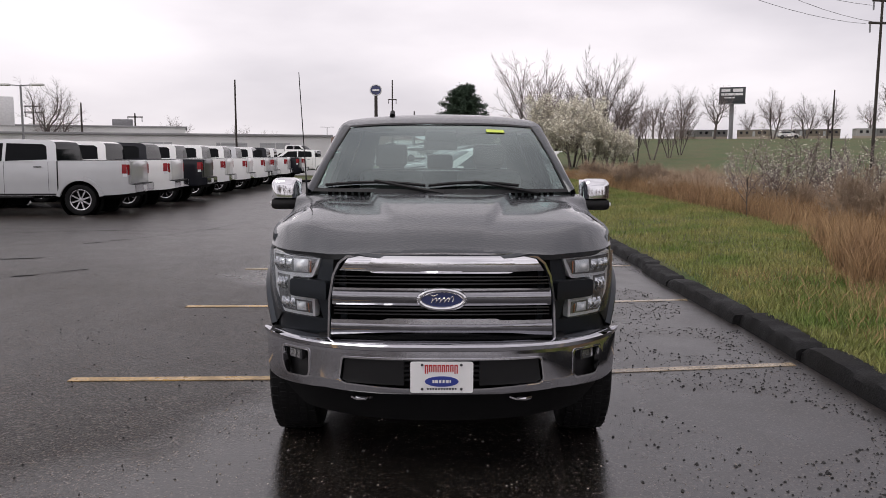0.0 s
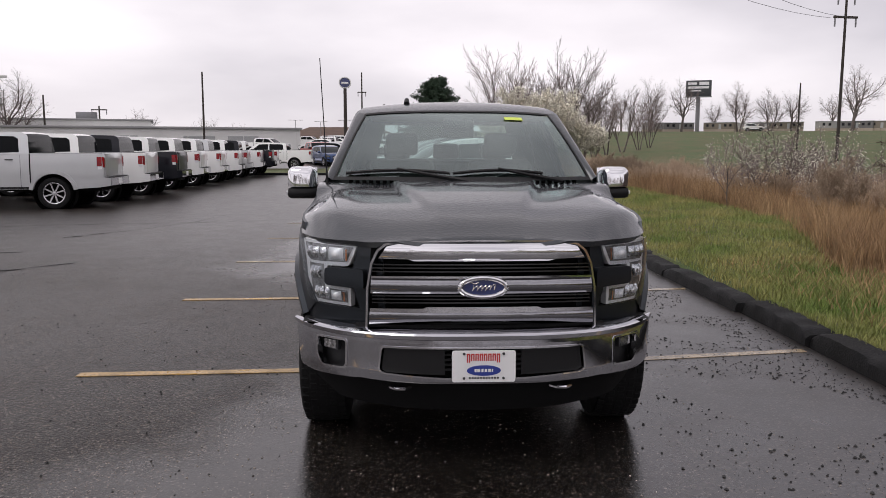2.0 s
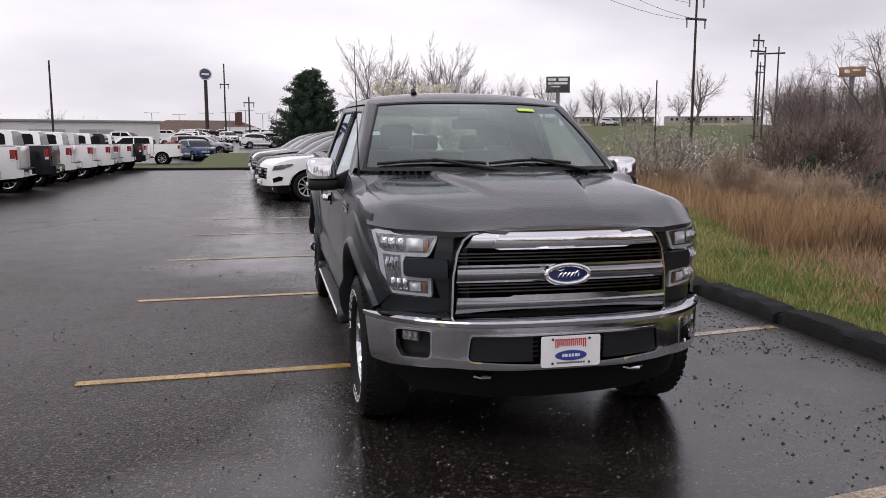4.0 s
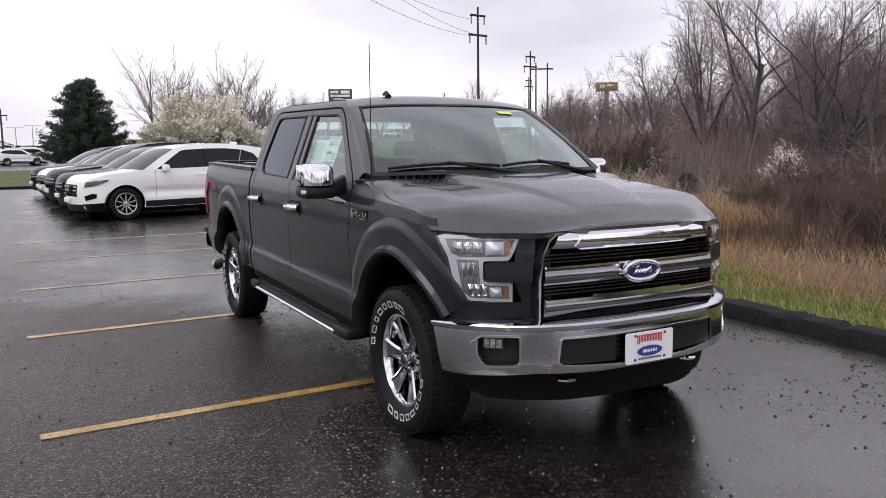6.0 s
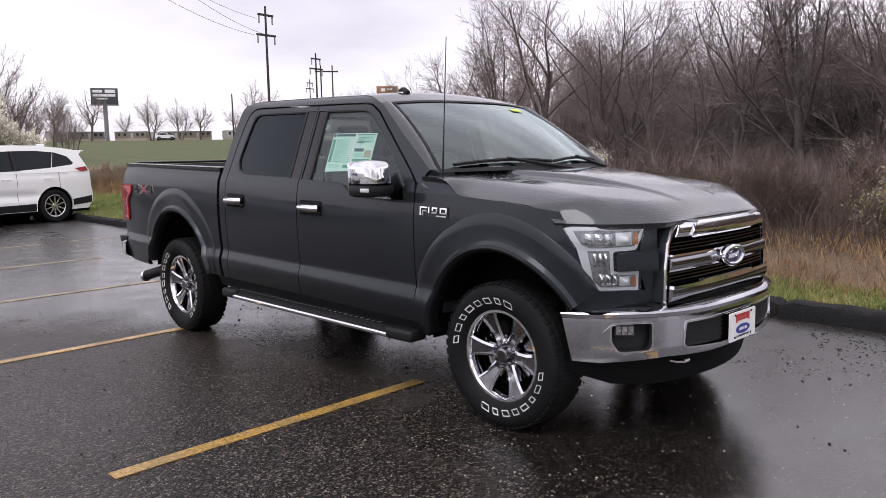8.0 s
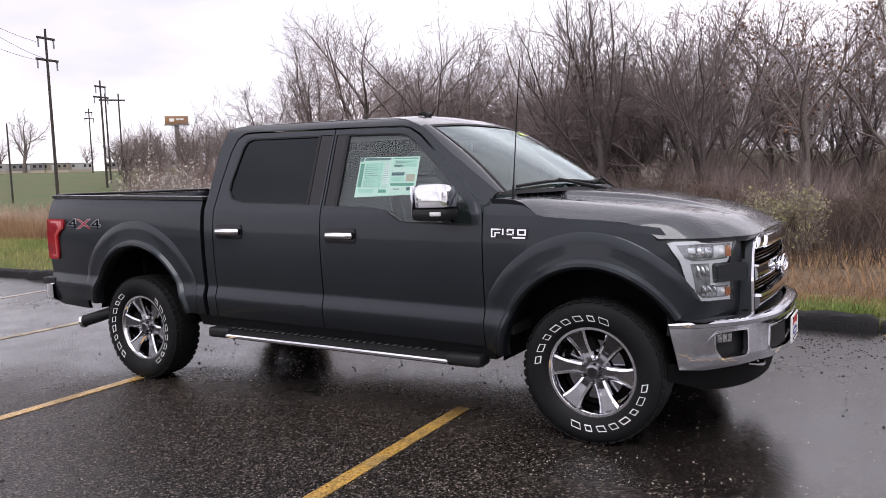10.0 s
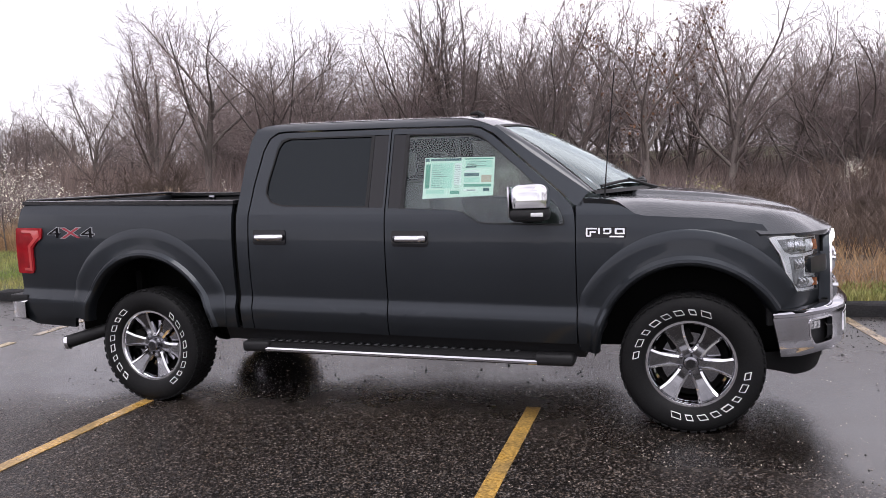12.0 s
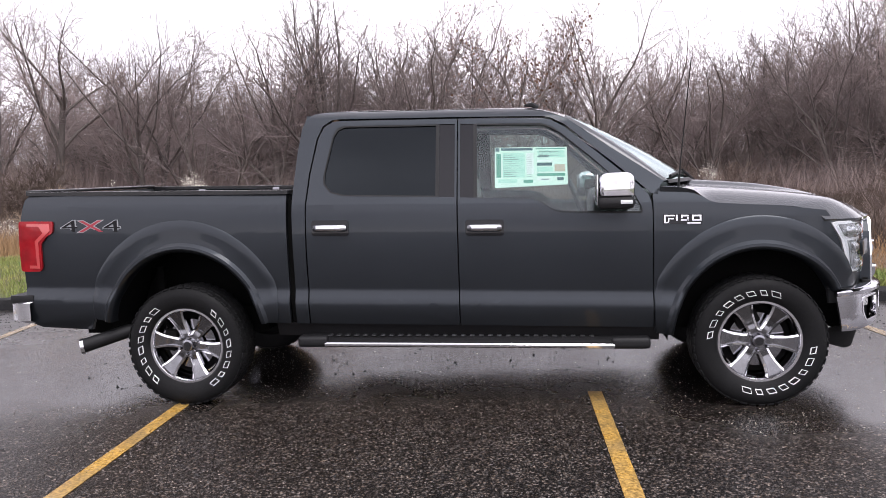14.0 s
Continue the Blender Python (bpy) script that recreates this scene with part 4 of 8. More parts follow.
# mobile homes along the road, each with windows and a door
rnd = random.Random(8)
HOME = [mat("home_siding_pale", (0.40, 0.39, 0.37), 0.7), mat("home_siding_grey", (0.17, 0.165, 0.16), 0.7), mat("home_siding_tan", (0.22, 0.19, 0.15), 0.7)]
homes = []
for i, mm in enumerate(HOME):
    h = thing("mobile_home", "long single-storey mobile home with small windows", "mobile home", "mobile homes")
    part("wall", box(-6, 6, -2, 2, 0.4, 2.9), mm, h)
    part("roof", box(-6.15, 6.15, -2.15, 2.15, 2.9, 3.1, 0.05), ROOF_GREY, h)
    part("skirt", box(-5.95, 5.95, -1.95, 1.95, -0.6, 0.4), TAN_WALL, h)
    for wx in (-4.4, -2.2, 2.6, 4.6):
        part("window", box(wx - 0.5, wx + 0.5, -2.04, -1.98, 1.4, 2.4), CAR_GLASS_FAR, h)
    part("door", box(0.0, 0.95, -2.04, -1.98, 0.45, 2.4), DOOR_GREY, h)
    homes.append(h)
for k, i in enumerate(n for n in range(6, 24) if n % 5 != 3):
    a = radians(9.6 + i * 1.42)
    d = 172 + rnd.uniform(-4, 10)
    x, y = math.sin(a) * d, math.cos(a) * d
    m = pose(x, y, land(x, y) + 0.2, 0, 0, -math.degrees(a) + rnd.uniform(-35, 35)) @ Matrix.Scale(0.52, 4)
    if k < 3:
        homes[k].matrix_basis = m
    else:
        c = copy_thing(homes[k % 3], Matrix.Identity(4))
        c.matrix_basis = m

# far trees round the homes
far_models = [bare_tree("bare round-crowned tree beside mobile homes", 9.5, 0.8, 81, "far trees", 0.9, 1, thick=2.2), bare_tree("bare round-crowned tree beside mobile homes", 8.5, 0.75, 82, "far trees", 0.9, 2, thick=2.2)]
places = []
for a, d, s in ((15.6, 190, 1.1), (17.6, 160, 1.25), (19.8, 165, 1.3), (22.0, 170, 0.7), (23.6, 160, 1.15), (25.6, 168, 1.05), (26.9, 172, 0.95), (30.6, 168, 1.4), (29.4, 180, 0.9), (34.5, 190, 0.9), (36.5, 200, 1.0), (13.5, 150, 1.0), (12.2, 130, 0.9), (10.8, 120, 0.9), (38.5, 150, 0.9), (40.5, 130, 1.0), (42.5, 110, 1.0), (44, 95, 1.0), (9.5, 110, 0.9)):
    places.append((math.sin(radians(a)) * d, math.cos(radians(a)) * d, s))
for i in range(26):
    a, d = radians(rnd.uniform(36, 50)), rnd.uniform(85, 150)
    places.append((math.sin(a) * d, math.cos(a) * d, rnd.uniform(0.7, 1.0)))
scatter(far_models, places, rnd, 0.92, 1.08)


def billboard(x, y, z, w, h, facing, face, label, rows):
    b = thing("billboard", label, "billboard", m=pose(x, y, land(x, y), 0, 0, facing))
    part("panel", box(-w / 2, w / 2, -0.2, 0.2, z, z + h, 0.03), face, b)
    part("frame", box(-w / 2 - 0.15, w / 2 + 0.15, -0.1, 0.28, z - 0.25, z, 0.03), STEEL, b)
    part("post", tube([(0, 0.1, -0.5), (0, 0.1, z)], 0.45, 10), STEEL, b)
    part("catwalk", box(-w / 2, w / 2, -0.9, -0.2, z - 0.2, z - 0.1), STEEL, b)
    for x0, x1, z0, z1 in rows:
        part("lettering_bar", box(x0 * w, x1 * w, -0.23, -0.2, z + z0 * h, z + z1 * h), WHITE_PLATE, b)
    return b


billboard(62, 163, 7.4, 5.2, 3.3, -21, BILL_DARK, "dark roadside billboard on one post with white bars", ((-0.42, -0.08, 0.72, 0.88), (-0.42, 0.40, 0.48, 0.62), (0.02, 0.4, 0.7, 0.9), (-0.3, 0.1, 0.3, 0.38)))
billboard(99.7, 117.8, 8.7, 4.2, 1.5, -41, BILL_WARM, "warm-coloured billboard above the wood on one post", ((-0.3, -0.1, 0.3, 0.7), (0.0, 0.3, 0.5, 0.7)))


# ---------------------------------------------------------------- the grey pickup
RAKE = 0.021          # the body stands nose-down on its springs
ARCH_F, ARCH_R = (-0.002, 0.40), (3.660, 0.385)
R_IN, R_LIP, R_BLISTER = 0.530, 0.600, 0.713
TALL = 1.10           # the arches stand taller than wide
truck = thing("pickup_truck", "wet dark grey crew-cab pickup truck with chrome grille, parked on asphalt", "pickup truck")

SIDE = [(0.42, 0.905), (0.46, 0.935), (0.52, 0.955), (0.60, 0.966), (0.635, 0.966), (0.70, 0.945), (0.715, 0.943), (0.80, 0.950),
        (0.95, 0.958), (1.08, 0.958), (1.18, 0.951), (1.26, 0.938), (1.31, 0.918), (1.40, 0.882), (1.50, 0.846), (1.64, 0.793), (1.78, 0.740),
        (1.805, 0.729), (1.826, 0.714), (1.845, 0.690), (1.858, 0.662), (1.868, 0.625)]
SIDE_Z, SIDE_X = [p[0] for p in SIDE], [p[1] for p in SIDE]
CREASES = (0.635, 0.70, 0.715, 1.26, 1.31)
CORNER = [(0.0, -0.15), (-0.015, -0.30), (-0.045, -0.41), (-0.107, -0.54), (-0.195, -0.615), (-0.31, -0.675), (-0.42, -0.735), (-0.56, -0.79), (-0.76, -0.815), (-0.958, -0.825)]


def rk(x, y, z):
    return Vector((x, y, z + RAKE * y))


def side_x(z):
    return float(np.interp(z, SIDE_Z, SIDE_X))


def corner_plan():
    """The plan of the front corner: arc length (minus) to inset and y."""
    u, rows = -0.15, []
    prev = None
    for inset, y in CORNER:
        if prev:
            u -= math.hypot(inset - prev[0], y - prev[1])
        rows.append((u, inset, y))
        prev = (inset, y)
    return rows[::-1]


PLAN = corner_plan()
PLAN_IN = [(u, i) for u, i, y in PLAN]
PLAN_Y = [(u, y) for u, i, y in PLAN]


def flank(sign, proud=0.0):
    """Places (u, z, depth) on the truck's side; u is y until the front corner, then the way round it."""
    def place(u, z, d):
        x = side_x(z)
        if u >= -0.15:
            tail = max(0.0, (u - 4.2)) ** 2 * 0.09
            return rk(sign * (x - tail + proud - d), u, z)
        inset, y = curve(PLAN_IN, u), curve(PLAN_Y, u)
        e = 0.01
        di = curve(PLAN_IN, u + e) - curve(PLAN_IN, u - e)
        dy = curve(PLAN_Y, u + e) - curve(PLAN_Y, u - e)
        ln = math.hypot(di, dy) or 1.0
        nx, ny = dy / ln, -di / ln
        lean = max(0.0, z - 0.95) * 0.07 * min(1.0, (-0.15 - u) / 0.3)
        return rk(sign * (x + inset + nx * (proud - d)), y + lean + ny * (proud - d), z)
    return place


def both(name, material, make, label=""):
    for s in (-1, 1):
        part(name, fix(make(s)), material, truck, label)


def front_door(s):
    outline = [(0.641, 0.49), (1.834, 0.49), (1.834, 1.802), (1.30, 1.797), (1.245, 1.787), (1.16, 1.74), (0.95, 1.565), (0.72, 1.372), (0.66, 1.31), (0.645, 1.26), (0.641, 1.2)]
    hole = [(1.82, 1.300), (1.39, 1.288), (1.335, 1.276), (1.28, 1.245), (1.23, 1.212), (1.18, 1.203), (0.72, 1.195), (0.70, 1.202), (0.70, 1.225), (0.735, 1.30), (0.98, 1.53), (1.185, 1.705), (1.235, 1.742), (1.30, 1.763), (1.82, 1.768)]
    return sheet(outline, flank(s), 0.035, [hole], 0.06, extra_v=CREASES)


def rear_door(s):
    outline = [(1.842, 0.49), (2.812, 0.49), (2.815, 0.9), (2.812, 1.25), (2.795, 1.45), (2.755, 1.68), (2.72, 1.76), (2.66, 1.797), (2.60, 1.802), (1.842, 1.802)]
    hole = [(1.855, 1.303), (2.57, 1.312), (2.66, 1.335), (2.705, 1.39), (2.708, 1.44), (2.66, 1.70), (2.635, 1.75), (2.59, 1.768), (1.855, 1.768)]
    return sheet(outline, flank(s), 0.035, [hole], 0.06, extra_v=CREASES)


def cab_side(s):
    outline = [(0.585, 1.372), (0.605, 1.31), (0.645, 1.318), (0.712, 1.382), (0.95, 1.583), (1.155, 1.755), (1.245, 1.80), (1.30, 1.81), (1.84, 1.814), (2.61, 1.814), (2.67, 1.808), (2.728, 1.77), (2.765, 1.685),
               (2.805, 1.45), (2.821, 1.25), (2.824, 0.9), (2.821, 0.49), (2.905, 0.49), (2.908, 1.2), (2.905, 1.35), (2.888, 1.60), (2.868, 1.75), (2.84, 1.82), (2.79, 1.855), (2.70, 1.868), (1.50, 1.866), (1.30, 1.85), (1.14, 1.793), (0.9, 1.62), (0.56, 1.392)]
    return sheet(outline, flank(s), 0.03, [], 0.08, extra_v=CREASES + (1.78, 1.805, 1.826, 1.845, 1.858))


def blister(r, a):
    """The raised zone's outer edge pulls in towards its two ends."""
    if r <= R_LIP + 0.003:
        return r
    end = min(1.0, max(0.0, math.sin(radians(max(0.0, min(180.0, a)))) / 0.5))
    return R_LIP + 0.003 + (r - R_LIP - 0.003) * (0.05 + 0.95 * end)


def arch_cut(c, a0, a1, n=44):
    out = []
    for i in range(n + 1):
        a = a0 + (a1 - a0) * i / n
        r = blister(R_BLISTER, a) - 0.004
        out.append((c[0] + r * math.cos(radians(a)), max(c[1] + r * TALL * math.sin(radians(a)), 0.457)))
    return out


def fender(s):
    low = arch_cut(ARCH_F, 6, 143)
    outline = [(0.634, 0.455)] + [(0.565, 0.455)] + low + [(-0.46, 0.70), (-0.95, 0.70), (-0.90, 0.79), (-0.85, 0.812), (-0.57, 0.818), (-0.525, 0.85), (-0.50, 0.95), (-0.48, 1.03), (-0.425, 1.13), (-0.43, 1.17), (-0.40, 1.207), (-0.1, 1.238), (0.25, 1.256), (0.30, 1.268), (0.345, 1.30), (0.39, 1.335), (0.46, 1.352), (0.56, 1.36), (0.60, 1.345), (0.634, 1.31)]
    return sheet(outline, flank(s), 0.03, [], 0.05, extra_v=CREASES)


def bed_side(s):
    low = arch_cut(ARCH_R, 11, 168)
    outline = [(2.946, 0.49), (2.946, 1.331), (3.5, 1.334), (4.74, 1.338), (4.775, 1.30), (4.80, 1.17), (4.80, 0.60), (4.77, 0.46), (4.72, 0.435), (4.35, 0.425)] + low + [(3.13, 0.49)]
    return sheet(outline, flank(s), 0.03, [], 0.06, extra_v=CREASES)


def flare(s, centre, a0, a1):
    """The raised arch round a wheel opening, with its rolled lip."""
    prof = [(R_IN - 0.012, -0.055), (R_IN - 0.010, 0.010), (R_IN + 0.002, 0.030), (R_IN + 0.012, 0.036), (R_IN + 0.028, 0.034), (R_IN + 0.038, 0.022), (R_IN + 0.046, 0.012), (R_LIP + 0.012, 0.008), (R_LIP + 0.05, 0.009), (R_BLISTER - 0.014, 0.008), (R_BLISTER - 0.004, 0.002), (R_BLISTER - 0.001, -0.012), (R_BLISTER + 0.02, -0.024)]
    place = flank(s)
    bm = bmesh.new()
    rows = []
    for i in range(73):
        a = a0 + (a1 - a0) * i / 72
        row = []
        for r, off in prof:
            rr = blister(r, a)
            u, z = centre[0] + rr * math.cos(radians(a)), centre[1] + rr * TALL * math.sin(radians(a))
            row.append(bm.verts.new(place(u, max(z, 0.43), -off)))
        rows.append(row)
    for a, b in zip(rows, rows[1:]):
        for j in range(len(prof) - 1):
            bm.faces.new((a[j], a[j + 1], b[j + 1], b[j]))
    bmesh.ops.remove_doubles(bm, verts=bm.verts, dist=1e-5)
    return bm


both("front_door", PAINT, front_door)
both("rear_door", PAINT, rear_door)
both("cab_side", PAINT, cab_side)
both("front_fender", PAINT, fender)
both("bed_side", PAINT, bed_side)
for s in (-1, 1):
    part("front_wheel_arch", facing(flare(s, ARCH_F, 4, 147), (s, 0, 0)), PAINT, truck)
    part("rear_wheel_arch", facing(flare(s, ARCH_R, 10, 170), (s, 0, 0)), PAINT, truck)


def side_glass(s, outline, depth):
    return sheet(outline, flank(s, -depth), 0.004, [], 0.2, step_v=0.08)


FRONT_GLASS = [(1.735, 1.285), (1.40, 1.275), (1.33, 1.26), (1.23, 1.198), (1.17, 1.19), (0.69, 1.185), (0.69, 1.225), (0.73, 1.31), (0.98, 1.54), (1.19, 1.72), (1.25, 1.755), (1.31, 1.775), (1.735, 1.78)]
REAR_GLASS = [(1.955, 1.29), (2.58, 1.30), (2.675, 1.325), (2.72, 1.385), (2.72, 1.45), (2.67, 1.71), (2.64, 1.76), (2.59, 1.78), (1.955, 1.78)]
both("front_door_window", GLASS, lambda s: side_glass(s, FRONT_GLASS, 0.012), "clear door glass")
both("rear_door_window", GLASS_DARK, lambda s: side_glass(s, REAR_GLASS, 0.012), "dark privacy glass")
both("pillar_cover", GLOSS_BLACK, lambda s: sheet([(1.73, 1.29), (1.822, 1.29), (1.822, 1.775), (1.73, 1.775)], flank(s, -0.006), 0.01, [], 0.1), "gloss black pillar cover")
both("pillar_cover", GLOSS_BLACK, lambda s: sheet([(1.852, 1.29), (1.958, 1.29), (1.958, 1.775), (1.852, 1.775)], flank(s, -0.006), 0.01, [], 0.1), "gloss black pillar cover")


def window_seal(s, hole, inner):
    return sheet(hole, flank(s, -0.002), 0.012, [inner], 0.2, step_v=0.1)


def shrink(outline, d):
    c = Vector((sum(p[0] for p in outline) / len(outline), sum(p[1] for p in outline) / len(outline)))
    lo_u, hi_u = min(p[0] for p in outline), max(p[0] for p in outline)
    lo_v, hi_v = min(p[1] for p in outline), max(p[1] for p in outline)
    fu, fv = 1 - 2 * d / (hi_u - lo_u), 1 - 2 * d / (hi_v - lo_v)
    cu, cv = (lo_u + hi_u) / 2, (lo_v + hi_v) / 2
    return [(cu + (p[0] - cu) * fu, cv + (p[1] - cv) * fv) for p in outline]


both("window_seal", BLACK_PLASTIC, lambda s: window_seal(s, FRONT_GLASS, shrink(FRONT_GLASS, 0.022)))
both("window_seal", BLACK_PLASTIC, lambda s: window_seal(s, REAR_GLASS, shrink(REAR_GLASS, 0.022)))

# a dark inner shell behind the panel gaps
both("door_opening", UNDER, lambda s: sheet([(0.60, 0.44), (2.95, 0.44), (2.95, 1.29), (1.3, 1.27), (1.2, 1.185), (0.60, 1.185)], flank(s, -0.045), 0.02, [], 0.2))
both("rocker", BLACK_PLASTIC, lambda s: sheet([(0.60, 0.40), (3.05, 0.40), (3.05, 0.486), (0.60, 0.486)], flank(s, -0.02), 0.2, [], 0.3))


# roof, windshield, cowl
ROOF_EDGE = [(1.06, 1.765), (1.14, 1.793), (1.30, 1.848), (1.50, 1.864), (2.70, 1.866), (2.79, 1.853), (2.84, 1.82), (2.87, 1.76)]


def roof_half(y):
    return side_x(curve(ROOF_EDGE, y)) + 0.002


def roof_z(x, y):
    top = 1.902 - max(0.0, 1.45 - y) ** 2 * 0.52 - max(0.0, y - 2.62) ** 2 * 0.9
    edge = curve(ROOF_EDGE, y) + 0.002
    return edge + (top - edge) * (1 - min(1.0, abs(x) / roof_half(y)) ** 2.4)


def roof_front(x):
    return 1.085 + 0.07 * (abs(x) / 0.7) ** 2


ROOF_V = span(0, 1, 24)


def roof(u, v):
    """u across from -1 to 1, v from the windshield back."""
    y = 1.085 + 0.07 * u * u + (1.775 - 0.07 * u * u) * v
    x = u * roof_half(y)
    return rk(x, y, roof_z(x, y))


bm = grid(span(-1, 1, 32), ROOF_V, roof)
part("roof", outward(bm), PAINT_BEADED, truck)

def windshield(u, v):
    """u across from -1 to 1, v from the cowl to the roof."""
    x0, x1 = 0.838 * u, 0.655 * u
    y0, y1 = 0.245 + 0.285 * u * u, roof_front(0.655 * u)
    z0, z1 = 1.372 + 0.012 * (1 - u * u), roof_z(x1, y1) - 0.004
    bow = 0.035 * 4 * v * (1 - v)
    return rk(x0 + (x1 - x0) * v, y0 + (y1 - y0) * v - bow * 0.5, z0 + (z1 - z0) * v + bow * 0.6)


part("windshield", outward(grid(span(-0.985, 0.985, 24), span(0, 0.985, 12), windshield)), GLASS_WS, truck, "sloping windshield reflecting grey sky")
bm = bmesh.new()
for u0, u1, v0, v1 in ((-1, -0.982, 0, 1), (0.982, 1, 0, 1), (-0.982, 0.982, 0.965, 1.0), (-0.982, 0.982, 0, 0.04)):
    grid(span(u0, u1, 16), span(v0, v1, 10), lambda u, v: windshield(u, v) + Vector((0, -0.003, 0.004)), bm)
part("windshield_seal", outward(bm), BLACK_PLASTIC, truck)
A_EDGE = [(0.0, 0.56, 1.392), (0.5, 0.87, 1.60), (0.9, 1.10, 1.765), (1.0, 1.16, 1.80)]


def pillar_front(s, w, v):
    """From the glass edge out to the flank of the windshield pillar."""
    a = windshield(s, v)
    y, z = curve([(p[0], p[1]) for p in A_EDGE], v), curve([(p[0], p[2]) for p in A_EDGE], v)
    b = flank(s)(y, z, 0.0)
    p = a.lerp(b, w)
    return p + Vector((s * 0.3, -0.55, 0.45)) * 0.022 * 4 * w * (1 - w)


for s in (-1, 1):
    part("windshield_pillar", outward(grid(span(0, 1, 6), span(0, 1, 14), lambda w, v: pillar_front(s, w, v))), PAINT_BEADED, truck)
part("mirror_housing", box(-0.11, 0.11, 0.98, 1.03, 1.72, 1.80, 0.02), BLACK_PLASTIC, truck, "black camera housing behind the glass")
part("windshield_sticker", sheet([(0.47, 0.825), (0.655, 0.825), (0.655, 0.875), (0.47, 0.875)], lambda u, v, d: windshield(u, v) + Vector((0, -0.004 + d * 0.6, 0.006 - d)), 0.002), mat("yellow_sticker", (0.62, 0.75, 0.12), 0.6), truck, "yellow-green paper sticker")


# hood with two power bulges
HOOD_C = [(-0.815, 1.132), (-0.79, 1.176), (-0.74, 1.211), (-0.65, 1.247), (-0.45, 1.297), (-0.2, 1.333), (0.05, 1.356), (0.25, 1.369), (0.5, 1.374)]
HOOD_EDGE = [(-0.85, 1.150), (-0.60, 1.149), (-0.55, 1.152), (-0.48, 1.180), (-0.42, 1.204), (-0.1, 1.242), (0.25, 1.263), (0.30, 1.275), (0.345, 1.307), (0.39, 1.342), (0.46, 1.358), (0.56, 1.364)]


HOOD_NOSE = [(0.0, -0.822), (0.25, -0.815), (0.45, -0.795), (0.55, -0.762), (0.65, -0.70), (0.76, -0.635), (0.84, -0.555), (0.89, -0.46), (0.93, -0.36)]


def hood_front(x):
    return curve(HOOD_NOSE, abs(x))


def hood_back(x):
    return 0.265 + 0.30 * (x / 0.88) ** 2


def hood(u, v):
    """u across (-1..1), v from nose to cowl."""
    x = u * 0.925
    y = hood_front(x) + (hood_back(x) - hood_front(x)) * v
    w = abs(x)
    zc = curve(HOOD_C, y)
    ze = curve(HOOD_EDGE, y)
    f = min(1.0, w / 0.925)
    z = zc + (ze - zc) * (0.30 * f * f + 0.70 * max(0.0, (f - 0.74) / 0.26) ** 2.2)
    # the raised centre falls off along a crisp line on each side
    line = 0.17 + 0.28 * v
    step = 1 / (1 + math.exp((w - line) / 0.009))
    z += (0.030 * step - 0.009) * min(1.0, max(0.0, (v - 0.10) * 1.9))
    # the nose rolls down to one level line above grille and lamps
    nose_z = 1.174 - 0.022 * min(1.0, (w / 0.55) ** 2)
    roll = max(0.0, 1 - v / 0.20)
    z += (min(nose_z, z) - z) * roll ** 2.4
    return rk(x, y, z)


HU = [-1, -0.985, -0.96, -0.93, -0.89, -0.84] + span(-0.78, 0.78, 110) + [0.84, 0.89, 0.93, 0.96, 0.985, 1]
bm = grid(HU, [0, 0.008, 0.02, 0.035, 0.05] + span(0.08, 1, 26), hood)
edge = [e for e in bm.edges if len(e.link_faces) == 1]
r = bmesh.ops.extrude_edge_only(bm, edges=edge)
for v in (g for g in r["geom"] if isinstance(g, bmesh.types.BMVert)):
    v.co += Vector((-0.012 * v.co.x, 0.012 if v.co.y < 0 else -0.01, -0.028))
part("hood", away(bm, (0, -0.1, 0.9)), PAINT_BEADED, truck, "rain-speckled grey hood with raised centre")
part("cowl_panel", outward(grid(span(-0.86, 0.86, 40), span(0, 1, 4), lambda x, v: rk(x, hood_back(x) - 0.02 + 0.10 * v, 1.345 + 0.03 * v + 0.012 * (1 - (x / 0.86) ** 2)))), BLACK_PLASTIC, truck, "black louvred cowl")
bm = bmesh.new()
for i in range(34):
    x = -0.72 + i * 0.0436
    y = hood_back(x) + 0.02
    box(x - 0.012, x + 0.012, y - 0.02, y + 0.03, 1.362 + RAKE * y, 1.382 + RAKE * y, 0.004, bm, 1)
part("cowl_louvre", bm, UNDER, truck)
part("engine_bay", box(-0.60, 0.60, -0.60, 0.55, 0.45, 1.12), UNDER, truck)


# wipers
def wiper(x0, x1, arm_end):
    """A blade low on the glass, with its arm lying behind the cowl's edge."""
    bm = bmesh.new()
    pts = []
    for i in range(11):
        u = (x0 + (x1 - x0) * i / 10) / 0.838
        pts.append(windshield(u, 0.065 + 0.035 * math.sin(i / 10 * 3.1)) + Vector((0, -0.014, 0.012)))
    tube(pts, 0.010, 6, bm)
    mid = pts[5]
    p = windshield(arm_end / 0.838, 0.0) + Vector((0, -0.03, 0.0))
    tube([p, p.lerp(mid, 0.5) + Vector((0, -0.008, 0.004)), mid + Vector((0, -0.008, 0.010))], [0.014, 0.011, 0.009], 6, bm)
    return bm


part("wiper", wiper(-0.76, -0.10, 0.02), BLACK_PLASTIC, truck)
part("wiper", wiper(-0.08, 0.50, 0.62), BLACK_PLASTIC, truck)
# antenna and its base
part("antenna", tube([rk(-0.868, 0.475, 1.29), rk(-0.868, 0.475, 1.335), rk(-0.872, 0.462, 1.5), rk(-0.895, 0.40, 2.13)], [0.016, 0.009, 0.0035, 0.0025], 6), BLACK_PLASTIC, truck)
